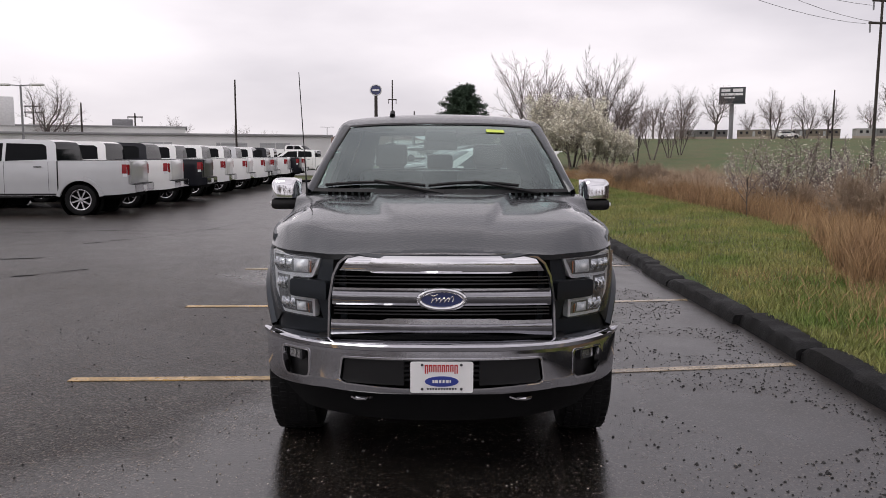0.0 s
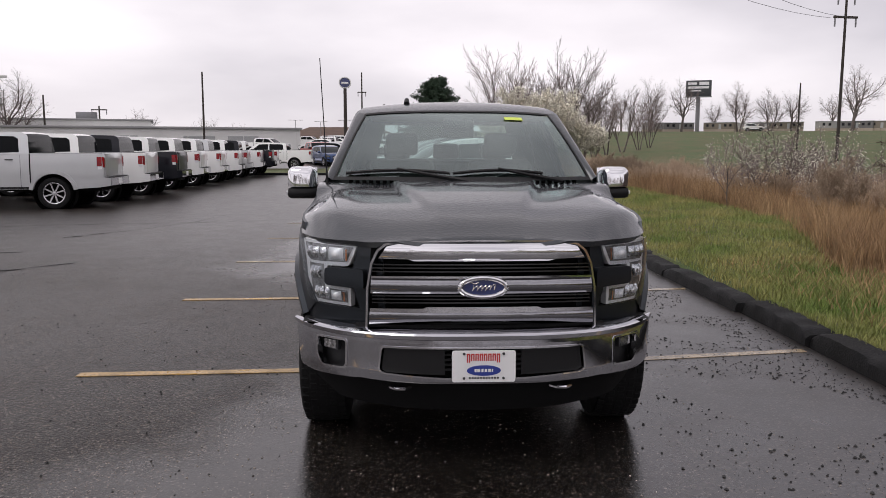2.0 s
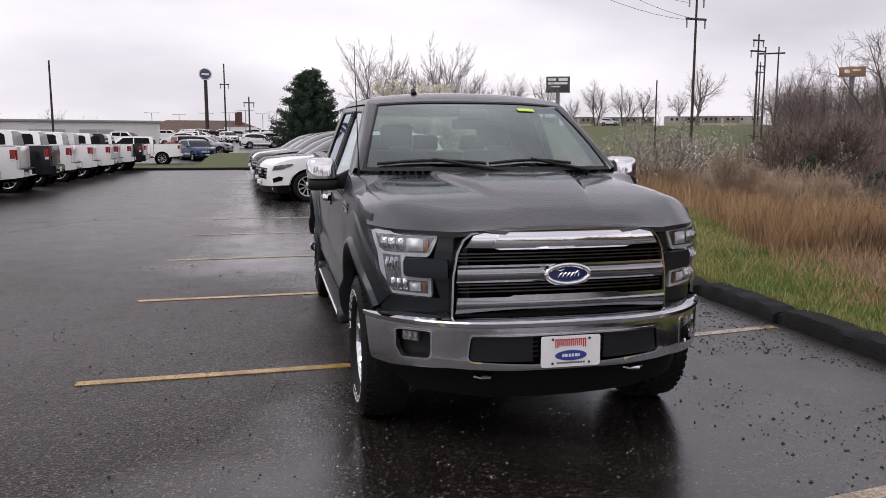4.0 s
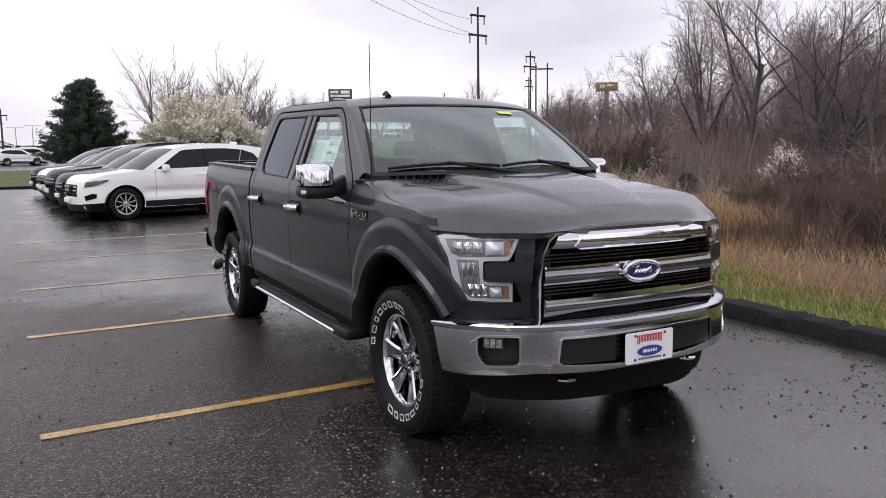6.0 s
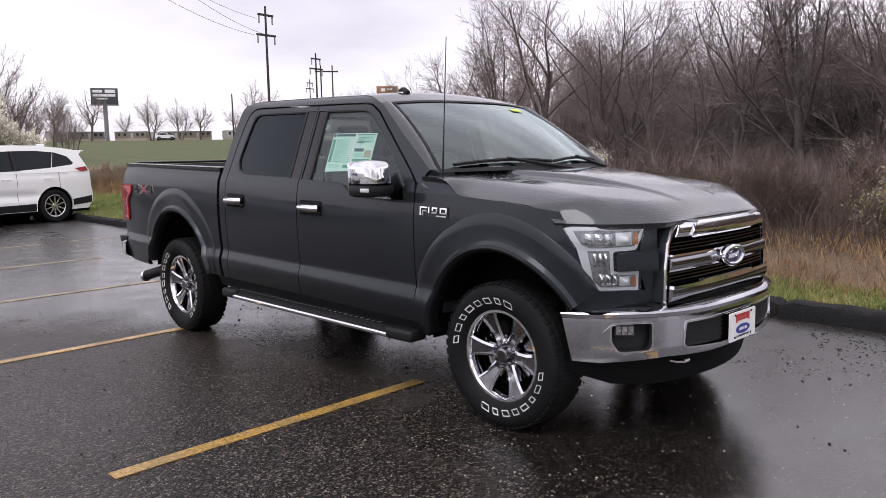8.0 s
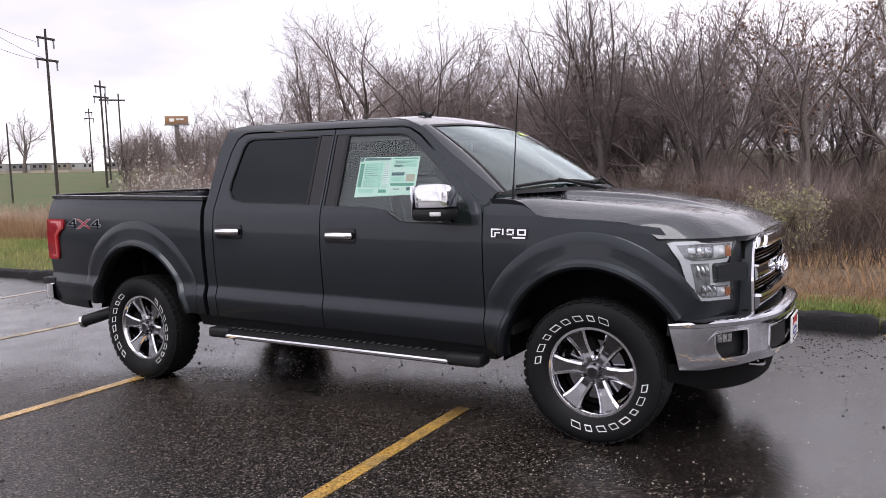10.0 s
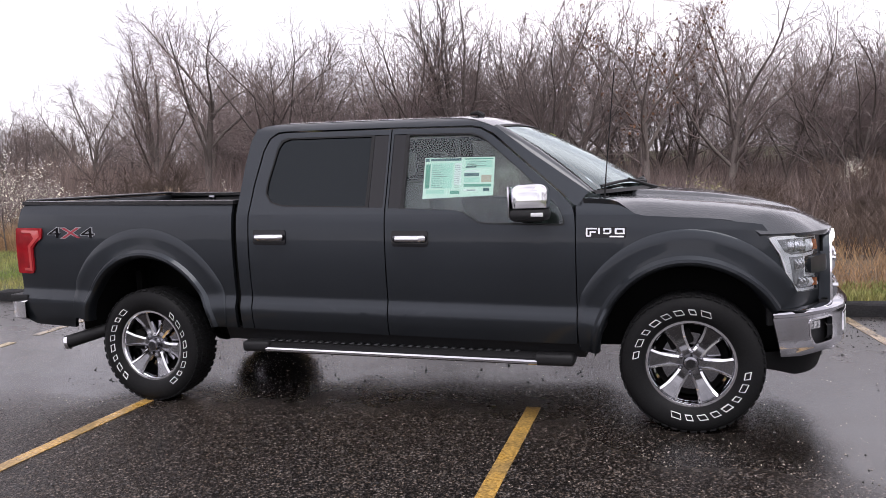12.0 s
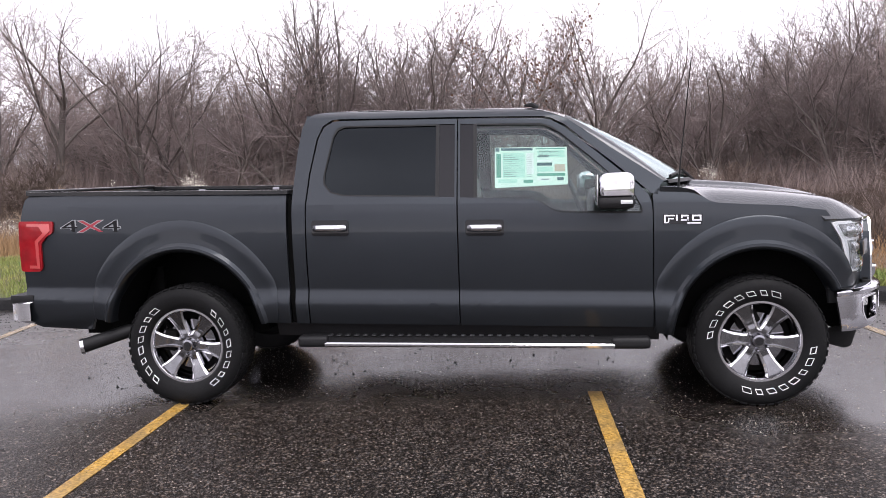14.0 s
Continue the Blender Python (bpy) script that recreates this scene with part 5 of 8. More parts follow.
# roof aerial
part("roof_aerial", tube([rk(-0.36, 1.32, 1.885), rk(-0.36, 1.36, 1.912), rk(-0.36, 1.41, 1.905)], [0.022, 0.018, 0.008], 8), BLACK_PLASTIC, truck)


# ---- cab back, bed, tailgate
bm = sheet([(-0.90, 0.5), (0.90, 0.5), (0.90, 1.3), (0.70, 1.84), (-0.70, 1.84), (-0.90, 1.3)], lambda u, v, d: rk(u, 2.90 - max(0, v - 1.3) * 0.10 - d, v), 0.03, [[(-0.66, 1.36), (0.66, 1.36), (0.56, 1.74), (-0.56, 1.74)]], 0.5)
part("cab_back", fix(bm), PAINT, truck)
part("rear_window", fix(sheet([(-0.68, 1.34), (0.68, 1.34), (0.58, 1.76), (-0.58, 1.76)], lambda u, v, d: rk(u, 2.88 - max(0, v - 1.3) * 0.10 - d, v), 0.004, [], 0.5)), GLASS, truck)
both("bed_inner_wall", BLACK_PLASTIC, lambda s: box(min(s * 0.80, s * 0.86), max(s * 0.80, s * 0.86), 2.94, 4.74, 1.10, 1.40))
both("bed_rail", WET_PLASTIC, lambda s: sheet([(0.79, 2.935), (0.925, 2.935), (0.915, 4.30), (0.895, 4.76), (0.79, 4.76)], lambda u, v, d: rk(s * u, v, 1.356 - d), 0.026, [], 0.2), "black plastic bed rail cap")
part("bed_floor", box(-0.80, 0.80, 2.94, 4.72, 1.08, 1.11), BLACK_PLASTIC, truck)
part("bed_front_wall", box(-0.80, 0.80, 2.94, 2.98, 0.90, 1.40), BLACK_PLASTIC, truck)
tailgate = part("tailgate", box(-0.80, 0.80, 4.70, 4.80, 0.72, 1.44, 0.012), PAINT, truck)
part("tailgate_cap", box(-0.80, 0.80, 4.69, 4.83, 1.445, 1.468, 0.008), WET_PLASTIC, tailgate, "wet black plastic cap")
for s in (-1, 1):
    for y in (3.15, 3.55, 4.22):
        part("tie_down", box(s * 0.79 - 0.012, s * 0.79 + 0.012, y, y + 0.06, 1.375, 1.42, 0.004), SATIN_CHROME, truck)


# tail lamps: tall lens with a lighter C-shaped guide
def tail_lamp(s):
    out = rounded([(4.548, 1.162), (4.808, 1.162), (4.815, 0.823), (4.668, 0.823), (4.650, 0.85), (4.645, 1.01), (4.60, 1.062), (4.552, 1.085)], 0.015, 3)
    return sheet(out, flank(s, 0.012), 0.05, [], 0.1)


def tail_guide(s):
    bm = sheet([(4.575, 1.145), (4.745, 1.145), (4.745, 1.128), (4.655, 1.128), (4.625, 1.085), (4.688, 1.03), (4.688, 0.865), (4.745, 0.865), (4.745, 0.845), (4.668, 0.845), (4.664, 1.02), (4.605, 1.072), (4.570, 1.10)], flank(s, 0.015), 0.003, [], 0.3)
    return bm


for s in (-1, 1):
    lamp = part("tail_lamp", fix(tail_lamp(s)), RED_LENS, truck, "red tail lamp")
    part("light_guide", fix(tail_guide(s)), RED_PALE, lamp)
# rear bumper
bm = bmesh.new()
REARB = [(-0.955, 4.76), (-0.955, 4.84), (-0.92, 4.91), (-0.6, 4.94), (0.6, 4.94), (0.92, 4.91), (0.955, 4.84), (0.955, 4.76)]
rows = [[bm.verts.new(rk(x * f, y - b, z)) for x, y in REARB] for z, b, f in ((0.612, 0.10, 0.93), (0.617, 0.02, 0.99), (0.607, 0.0, 1.0), (0.488, 0.0, 1.0), (0.470, 0.03, 0.98), (0.465, 0.1, 0.93))]
for a, b in zip(rows, rows[1:]):
    for i in range(len(REARB) - 1):
        bm.faces.new((a[i], a[i + 1], b[i + 1], b[i]))
part("rear_bumper", away(bm, (0, 4.4, 0.6)), CHROME, truck, "chrome rear bumper")
part("bumper_step_pad", box(-0.945, 0.945, 4.74, 4.905, 0.705, 0.762, 0.008), BLACK_PLASTIC, truck)
# exhaust
part("exhaust_pipe", tube([(-0.62, 3.55, 0.50), (-0.72, 3.95, 0.51), (-0.84, 4.15, 0.485), (-0.93, 4.42, 0.405)], [0.045, 0.045, 0.046, 0.048], 14, caps=False), BLACK_PLASTIC, truck)
part("exhaust_tip", lathe([(0.0, 0.047), (0.004, 0.052), (-0.02, 0.053), (-0.02, 0.043)], 20), CHROME, truck, "chrome-ringed exhaust tip").matrix_basis = Matrix.Translation((-0.93, 4.423, 0.404)) @ pose(0, 0, 0, 0, 8, 112)

# ---- side steps
for s in (-1, 1):
    bm = tube([(s * 0.93, y, 0.405 + 0.012 * (y - 0.7)) for y in (0.70, 0.74, 2.80, 2.84)], [0.03, 0.05, 0.05, 0.03], 8)
    for v in bm.verts:
        v.co.x = s * 0.90 + (v.co.x - s * 0.93) * 1.6
        v.co.z = 0.405 + (v.co.z - 0.405) * 0.72
    step = part("side_step", bm, BLACK_PLASTIC, truck, "black side step with bright edge strip")
    part("edge_strip", tube([(s * 0.972, 0.88, 0.392), (s * 0.974, 1.8, 0.405), (s * 0.972, 2.72, 0.416)], 0.016, 8), CHROME, step)
    for y in (0.95, 1.75, 2.55):
        part("bracket", tube([(s * 0.60, y, 0.50), (s * 0.78, y, 0.44), (s * 0.90, y, 0.40)], 0.022, 6), UNDER, step)
    for y0, y1 in ((0.66, 0.90), (2.70, 2.90)):
        part("end_cap", box(min(s * 0.84, s * 0.985), max(s * 0.84, s * 0.985), y0, y1, 0.372 + 0.012 * (y0 - 0.7), 0.445 + 0.012 * (y0 - 0.7), 0.022, None, 3), BLACK_PLASTIC, step)
    bm = bmesh.new()
    for i in range(30):
        y = 1.0 + i * 0.058
        box(s * 0.88 - 0.05, s * 0.88 + 0.05, y, y + 0.03, 0.437 + 0.012 * (y - 0.7), 0.445 + 0.012 * (y - 0.7), 0.003, bm, 1)
    part("tread_pad", bm, DARK_TRIM, step)
part("frame_rail", box(-0.55, -0.42, -0.5, 4.6, 0.42, 0.60), UNDER, truck)
part("frame_rail", box(0.42, 0.55, -0.5, 4.6, 0.42, 0.60), UNDER, truck)
part("underbody", box(-0.86, 0.86, 0.62, 3.05, 0.46, 0.56), UNDER, truck)
part("fuel_tank", box(-0.80, -0.2, 1.6, 2.7, 0.36, 0.50, 0.04), UNDER, truck)
part("rear_axle", tube([(-0.75, 3.683, 0.40), (-0.12, 3.683, 0.40), (0, 3.683, 0.40), (0.12, 3.683, 0.40), (0.75, 3.683, 0.40)], [0.05, 0.06, 0.16, 0.06, 0.05], 12), UNDER, truck)
part("front_axle", tube([(-0.75, 0, 0.40), (0.75, 0, 0.40)], 0.05, 10), UNDER, truck)
part("skid_plate", box(-0.45, 0.45, -0.65, 0.2, 0.30, 0.34, 0.01), UNDER, truck)
for s in (-1, 1):
    for c, lo, hi in ((ARCH_F, 0, 156), (ARCH_R, 5, 175)):
        bm = bmesh.new()
        rows = []
        for i in range(33):
            a = radians(lo + (hi - lo) * i / 32)
            rows.append([bm.verts.new(rk(s * x, c[0] + (R_IN + 0.02) * math.cos(a), c[1] + (R_IN + 0.02) * TALL * math.sin(a))) for x in (0.90, 0.8, 0.6, 0.45)])
        for a, b in zip(rows, rows[1:]):
            for j in range(3):
                bm.faces.new((a[j], a[j + 1], b[j + 1], b[j]))
        bm.faces.new([r[3] for r in rows])
        part("wheel_well_liner", fix(bm), UNDER, truck)
    part("mud_flap_bracket", box(s * 0.62 - 0.02, s * 0.62 + 0.02, 3.95, 4.0, 0.5, 0.9), UNDER, truck)


# ---- wheels
def wheel_parts(s):
    hub = new("wheel")
    hub.parent = truck
    prof = [(0.075, 0.242), (0.10, 0.252), (0.118, 0.268), (0.130, 0.30), (0.135, 0.335), (0.130, 0.362), (0.118, 0.384), (0.10, 0.397), (0.06, 0.402), (0.02, 0.403), (-0.06, 0.402), (-0.10, 0.397), (-0.118, 0.384), (-0.132, 0.34), (-0.12, 0.27), (-0.075, 0.242)]
    tyre = part("tyre", fix(lathe(prof, 72, closed=True)), RUBBER, hub, "black all-terrain tyre with outlined white lettering")
    bm = bmesh.new()
    for k in range(46):
        a = 2 * math.pi * k / 46
        for off, w, sh in ((0.098, 0.036, 0.0), (0.052, 0.036, 0.5), (0.0, 0.04, 0.0), (-0.052, 0.036, 0.5), (-0.098, 0.036, 0.0)):
            b = box(off - w / 2, off + w / 2, -0.019, 0.019, 0.390, 0.4045 if abs(off) < 0.09 else 0.4005, 0.003, None, 1)
            rot = Matrix.Rotation(a + sh * 2 * math.pi / 46, 4, "X")
            bmesh.ops.transform(b, matrix=rot, verts=b.verts)
            merge(b, bm)
    part("tread", bm, RUBBER, hub, smooth=False)["kind"] = "stuff"
    # lettering as outlined blocks, plain shapes only
    for start in (-41, 139):
        for i in range(8):
            a = radians(start + i * 13.8)
            w = (0.056, 0.038, 0.048, 0.042, 0.052, 0.034, 0.050, 0.044)[i]
            k = -0.007
            ring = [(-w / 2 - k, 0.290), (w / 2 - k, 0.290), (w / 2 + k, 0.324), (-w / 2 + k, 0.324)]
            hole = shrink(ring, (0.0045, 0.006, 0.005)[i % 3])
            rot = Matrix.Rotation(a, 3, "X")
            def on_wall(u, v, d, rot=rot):
                return rot @ Vector((float(np.interp(v, (0.268, 0.30, 0.335), (0.118, 0.130, 0.135))) + 0.0015 - d, u, v))
            part("white_letter", fix(sheet(ring, on_wall, 0.003, [hole], 0.2, step_v=0.02)), WHITE_RUBBER, hub)
    part("rim", fix(lathe([(0.092, 0.254), (0.100, 0.252), (0.100, 0.239), (0.085, 0.228), (0.05, 0.222), (-0.08, 0.215), (-0.08, 0.225), (0.07, 0.244)], 60, closed=True)), CHROME, hub, "polished six-spoke alloy rim")
    for k in range(6):
        # a spoke: a flat recessed panel between two raised bright edges
        out = [(0.050, -0.034), (0.10, -0.033), (0.16, -0.040), (0.205, -0.052), (0.240, -0.068), (0.240, 0.068), (0.205, 0.052), (0.16, 0.040), (0.10, 0.033), (0.050, 0.034)]
        rot = Matrix.Rotation(2 * math.pi * k / 6 + math.pi / 2, 3, "X")
        def pl(u, v, d):
            return rot @ Vector((0.050 + 0.036 * (u / 0.235) ** 2 - 0.012 * math.exp(-((u - 0.11) / 0.02) ** 2) - d, u, v))
        spoke = part("spoke", fix(sheet(out, pl, 0.024, [], 0.02, step_v=0.02)), SPOKE_FACE, hub)
        for e in (-1, 1):
            def edge(u, v, d):
                half = float(np.interp(u, (0.05, 0.10, 0.16, 0.205, 0.240), (0.034, 0.033, 0.040, 0.052, 0.068)))
                return rot @ Vector((0.060 + 0.036 * (u / 0.235) ** 2 - 0.007 * v - d, u, e * (half - 0.012 + 0.013 * v)))
            part("spoke_edge", fix(sheet([(0.055, 0.0), (0.236, 0.0), (0.236, 1.0), (0.055, 1.0)], edge, 0.022, [], 0.02, step_v=0.5)), CHROME, spoke)
    part("hub_cap", fix(lathe([(0.03, 0.094), (0.050, 0.090), (0.052, 0.046), (0.074, 0.043), (0.086, 0.038), (0.089, 0.03), (0.089, 0.0005)], 24)), SATIN_CHROME, hub)
    part("cap_badge", fix(lathe([(0.089, 0.026), (0.0915, 0.025), (0.0915, 0.0005)], 20)), BILLET, hub)
    for k in range(6):
        a = 2 * math.pi * k / 6
        part("lug_nut", fix(lathe([(0.045, 0.0125), (0.076, 0.012), (0.084, 0.008), (0.086, 0.0005)], 10, centre=(0, 0.064 * math.cos(a), 0.064 * math.sin(a)))), SATIN_CHROME, hub)
    part("brake_disc", fix(lathe([(0.0, 0.17), (0.012, 0.168), (0.012, 0.06), (0.0, 0.06)], 36)), SATIN_CHROME, hub)
    part("brake_caliper", box(-0.02, 0.045, -0.07, 0.07, 0.10, 0.185, 0.012), UNDER, hub)
    part("inner_barrel", fix(lathe([(-0.02, 0.21), (-0.02, 0.0005)], 32)), UNDER, hub)
    return hub


wheel = wheel_parts(-1)
FLIP = Matrix.Rotation(math.pi, 4, "Z")
wheel.matrix_basis = pose(-0.825, 0.0, 0.402) @ FLIP @ pose(0, 0, 0, 25, 0, 0)
copy_thing(wheel, pose(-0.825, 3.683, 0.402) @ FLIP @ pose(0, 0, 0, 80, 0, 0))
copy_thing(wheel, pose(0.825, 0.0, 0.402, 40, 0, 0))
copy_thing(wheel, pose(0.825, 3.683, 0.402, 100, 0, 0))


# ---- front end
def nose_y(x):
    return -0.797 + 0.030 * (abs(x) / 0.55) ** 2


def nose(proud):
    def place(u, z, d):
        return rk(u, nose_y(u) + (z - 0.95) * 0.02 - proud + d, z)
    return place


GR_OUT = [(0.0, 1.168), (0.40, 1.162), (0.475, 1.148), (0.515, 1.115), (0.545, 1.05), (0.565, 0.93), (0.572, 0.70)]
GR_IN = [(0.0, 1.160), (0.397, 1.154), (0.467, 1.140), (0.505, 1.110), (0.535, 1.047), (0.555, 0.93), (0.562, 0.70)]
grille = new("grille")
grille.parent = truck
grille["label"] = "chrome barred grille with blue oval emblem"


def strip(poly):
    """Mirrors a half outline given from the centre outwards along the top, back along the bottom."""
    return poly + [(-u, v) for u, v in reversed(poly)]


part("surround", fix(sheet(GR_OUT + GR_IN[::-1], nose(0.018), 0.012, [], 0.06)), CHROME, grille)
part("surround", fix(sheet([(-u, v) for u, v in GR_OUT] + [(-u, v) for u, v in GR_IN[::-1]], nose(0.018), 0.012, [], 0.06)), CHROME, grille)
for s in (-1, 1):
    part("surround_wall", fix(sheet([(s * u, v) for u, v in GR_OUT] + [(s * (u - 0.004), v - 0.002) for u, v in GR_IN[::-1]], nose(0.005), 0.10, [], 0.06)), PAINT, grille)
part("backing", fix(sheet(strip([(0.54, 1.15), (0.575, 0.68)]), nose(-0.03), 0.02, [], 0.1)), UNDER, grille)


def half_bar(z0, z1, x0t, x0b):
    return strip([(x0t, z1), (x0b, z0)])


def bulged(proud, zc, hgt, depth):
    base = nose(proud)
    def place(u, z, d):
        t = (z - zc) / hgt
        return base(u, z, d + depth * t * t)
    return place


# the deep top bar, its raised lower tongue, the mid bar, the low bars
part("top_bar", fix(sheet(strip([(0.40, 1.150), (0.465, 1.136), (0.505, 1.078), (0.36, 1.074), (0.33, 1.064)]), bulged(0.035, 1.11, 0.045, 0.018), 0.03, [], 0.05, step_v=0.012)), CHROME, grille)
part("top_bar_insert", fix(sheet(strip([(0.345, 1.138), (0.375, 1.080)]), bulged(0.044, 1.11, 0.045, 0.012), 0.01, [], 0.05, step_v=0.014)), CHROME, grille)
part("middle_bar", fix(sheet(half_bar(0.905, 0.985, 0.54, 0.545), bulged(0.034, 0.945, 0.04, 0.016), 0.03, [], 0.05, step_v=0.012)), SATIN_CHROME, grille)
part("middle_bar_edge", fix(sheet(half_bar(0.984, 0.994, 0.538, 0.54), nose(0.038), 0.03, [], 0.05)), CHROME, grille)
part("lower_bar", fix(sheet(strip([(0.27, 0.846), (0.29, 0.838), (0.545, 0.838), (0.547, 0.822), (0.28, 0.818)]), nose(0.050), 0.03, [], 0.05)), CHROME, grille)
part("lower_bar_face", fix(sheet(half_bar(0.755, 0.822, 0.548, 0.552), bulged(0.044, 0.80, 0.04, 0.016), 0.03, [], 0.05, step_v=0.012)), SATIN_CHROME, grille)
for z in (1.046, 1.029, 1.012, 0.893, 0.876, 0.859):
    part("billet", fix(sheet(half_bar(z - 0.0035, z + 0.0035, 0.535, 0.538), nose(0.012), 0.03, [], 0.06)), BILLET, grille)
part("lower_opening", fix(sheet(half_bar(0.66, 0.754, 0.575, 0.60), nose(-0.01), 0.03, [], 0.08)), UNDER, truck)


def oval(rx, rz, n=40):
    return [(rx * math.cos(2 * math.pi * k / n), 0.945 + rz * math.sin(2 * math.pi * k / n)) for k in range(n)]


emblem = part("emblem", fix(sheet(oval(0.122, 0.054), nose(0.062), 0.03, [], 0.05)), CHROME, truck, "blue oval emblem with chrome ring")
bm = tube([nose(0.066)(u, v, 0.0) for u, v in oval(0.111, 0.047, 48) + oval(0.111, 0.047, 48)[:1]], 0.0125, 10)
part("emblem_ring", fix(bm), CHROME, emblem)
part("emblem_field", fix(sheet(oval(0.102, 0.040), nose(0.066), 0.004, [], 0.05)), BADGE_BLUE, emblem)
# a flowing squiggle stands for the script
bm = tube([nose(0.068)(-0.055 + 0.115 * k / 70 + 0.007 * math.sin(k * 0.5 + 1.2), 0.942 + 0.011 * math.cos(k * 0.5) + 0.008 * math.exp(-((k - 62) / 6) ** 2), 0.0) for k in range(71)], 0.0028, 6)
tube([nose(0.068)(-0.070 + 0.05 * k / 8, 0.966 + 0.004 * math.sin(k), 0.0) for k in range(9)], 0.003, 6, bm)
part("emblem_script", fix(bm), CHROME, emblem)


# headlamps
def headlamp(s):
    outer = [(-0.43, 1.128), (-0.47, 1.136), (-0.60, 1.138), (-0.845, 1.13), (-0.825, 1.075), (-0.80, 1.028), (-0.785, 1.018), (-0.675, 1.016), (-0.667, 1.005), (-0.667, 0.925), (-0.675, 0.915), (-0.805, 0.912), (-0.80, 0.818), (-0.60, 0.824), (-0.56, 0.838), (-0.535, 0.865), (-0.51, 0.95), (-0.49, 1.03)]
    lamp = part("headlamp", fix(sheet(outer, flank(s, 0.004), 0.04, [], 0.05)), LAMP_WHITE, truck, "C-shaped headlamp with clear lens and amber corners")
    inner_top = [(-0.475, 1.118), (-0.60, 1.122), (-0.822, 1.114), (-0.785, 1.038), (-0.62, 1.034), (-0.555, 1.034), (-0.515, 1.05)]
    inner_low = [(-0.54, 1.02), (-0.648, 1.02), (-0.65, 0.90), (-0.785, 0.896), (-0.785, 0.834), (-0.60, 0.84), (-0.565, 0.87)]
    for poly in (inner_top, inner_low):
        part("reflector_bowl", fix(sheet(poly, flank(s, 0.006), 0.004, [], 0.05)), BOWL, lamp)
    for u0, u1, z0, z1, mm in ((-0.53, -0.67, 1.05, 1.105, LAMP_CLEAR), (-0.68, -0.772, 1.045, 1.108, LAMP_WHITE), (-0.776, -0.80, 1.048, 1.105, AMBER),
                               (-0.565, -0.64, 0.945, 1.008, LAMP_CLEAR), (-0.59, -0.685, 0.850, 0.905, LAMP_CLEAR), (-0.69, -0.752, 0.845, 0.89, LAMP_WHITE), (-0.757, -0.78, 0.842, 0.888, AMBER)):
        bm = bmesh.new()
        n = 3 if mm is LAMP_CLEAR else 1
        for i in range(n):
            a, b = u0 + (u1 - u0) * i / n - 0.003, u0 + (u1 - u0) * (i + 1) / n + 0.003
            place = flank(s, 0.010)
            cu, cz = (a + b) / 2, (z0 + z1) / 2
            def cup(u, z, d, cu=cu, cz=cz, place=place, a=a, b=b, z0=z0, z1=z1, mm=mm):
                if mm is AMBER:
                    return place(u, z, d - 0.016 * min(1.0, max(0.0, (a - u) / (a - b))))
                t = max(0.0, 1 - ((u - cu) / (b - a) * 2) ** 2) * max(0.0, 1 - ((z - cz) / (z1 - z0) * 2) ** 2)
                return place(u, z, d - 0.018 * t)
            sheet([(a, z0), (b, z0), (b, z1), (a, z1)], cup, 0.006, [], 0.012, bm=bm)
        part("amber_corner" if mm is AMBER else "lamp_cell", fix(bm), mm, lamp)
    part("lens", fix(sheet(outer, flank(s, 0.026), 0.003, [], 0.05)), GLASS_LENS, lamp)


GLASS_LENS = glass_mat("clear_lens", (0.93, 0.94, 0.95))
for s in (-1, 1):
    headlamp(s)
    # the dark bar that runs from the grille into the lamp, and the upright beside the grille
    part("lamp_bar", fix(sheet(rounded([(-0.675, 0.922), (-0.675, 1.010), (-0.90, 1.014), (-0.90, 0.916)], 0.02, 3), flank(s, 0.035), 0.05, [], 0.05)), PAINT, truck)
    part("grille_post", fix(sheet([(-0.90, 0.70), (-0.99, 0.70), (-0.99, 1.08), (-0.95, 1.145), (-0.85, 1.145), (-0.82, 1.02), (-0.82, 0.90), (-0.85, 0.80)], flank(s, -0.002), 0.03, [], 0.05)), PAINT, truck)
    part("lamp_pocket", fix(sheet([(-0.45, 0.80), (-0.95, 0.80), (-0.95, 1.13), (-0.45, 1.13)], flank(s, -0.04), 0.02, [], 0.06)), UNDER, truck)


# front bumper
BUMP = [(0.0, -0.912), (0.30, -0.898), (0.52, -0.848), (0.68, -0.765), (0.80, -0.662), (0.895, -0.545), (0.955, -0.43)]
BU = [0.0]
for a, b in zip(BUMP, BUMP[1:]):
    BU.append(BU[-1] + math.hypot(b[0] - a[0], b[1] - a[1]))
BX = list(zip(BU, [p[0] for p in BUMP]))
BY = list(zip(BU, [p[1] for p in BUMP]))
U_END = BU[-1]


def bumper(proud=0.0):
    def place(u, z, d):
        w = abs(u)
        x, y = curve(BX, w), curve(BY, w)
        e = 0.01
        dx, dy = curve(BX, min(w + e, U_END)) - curve(BX, max(w - e, 0)), curve(BY, min(w + e, U_END)) - curve(BY, max(w - e, 0))
        ln = math.hypot(dx, dy)
        prof = float(np.interp(z, (0.44, 0.47, 0.52, 0.66, 0.676, 0.682, 0.700, 0.708, 0.715, 0.722), (0.022, 0.006, 0.0, 0.003, 0.004, -0.006, -0.008, -0.002, 0.012, 0.045)))
        o = proud - d - prof
        return Vector(((x + dy / ln * o) * (1 if u >= 0 else -1), y - dx / ln * o, z))
    return place


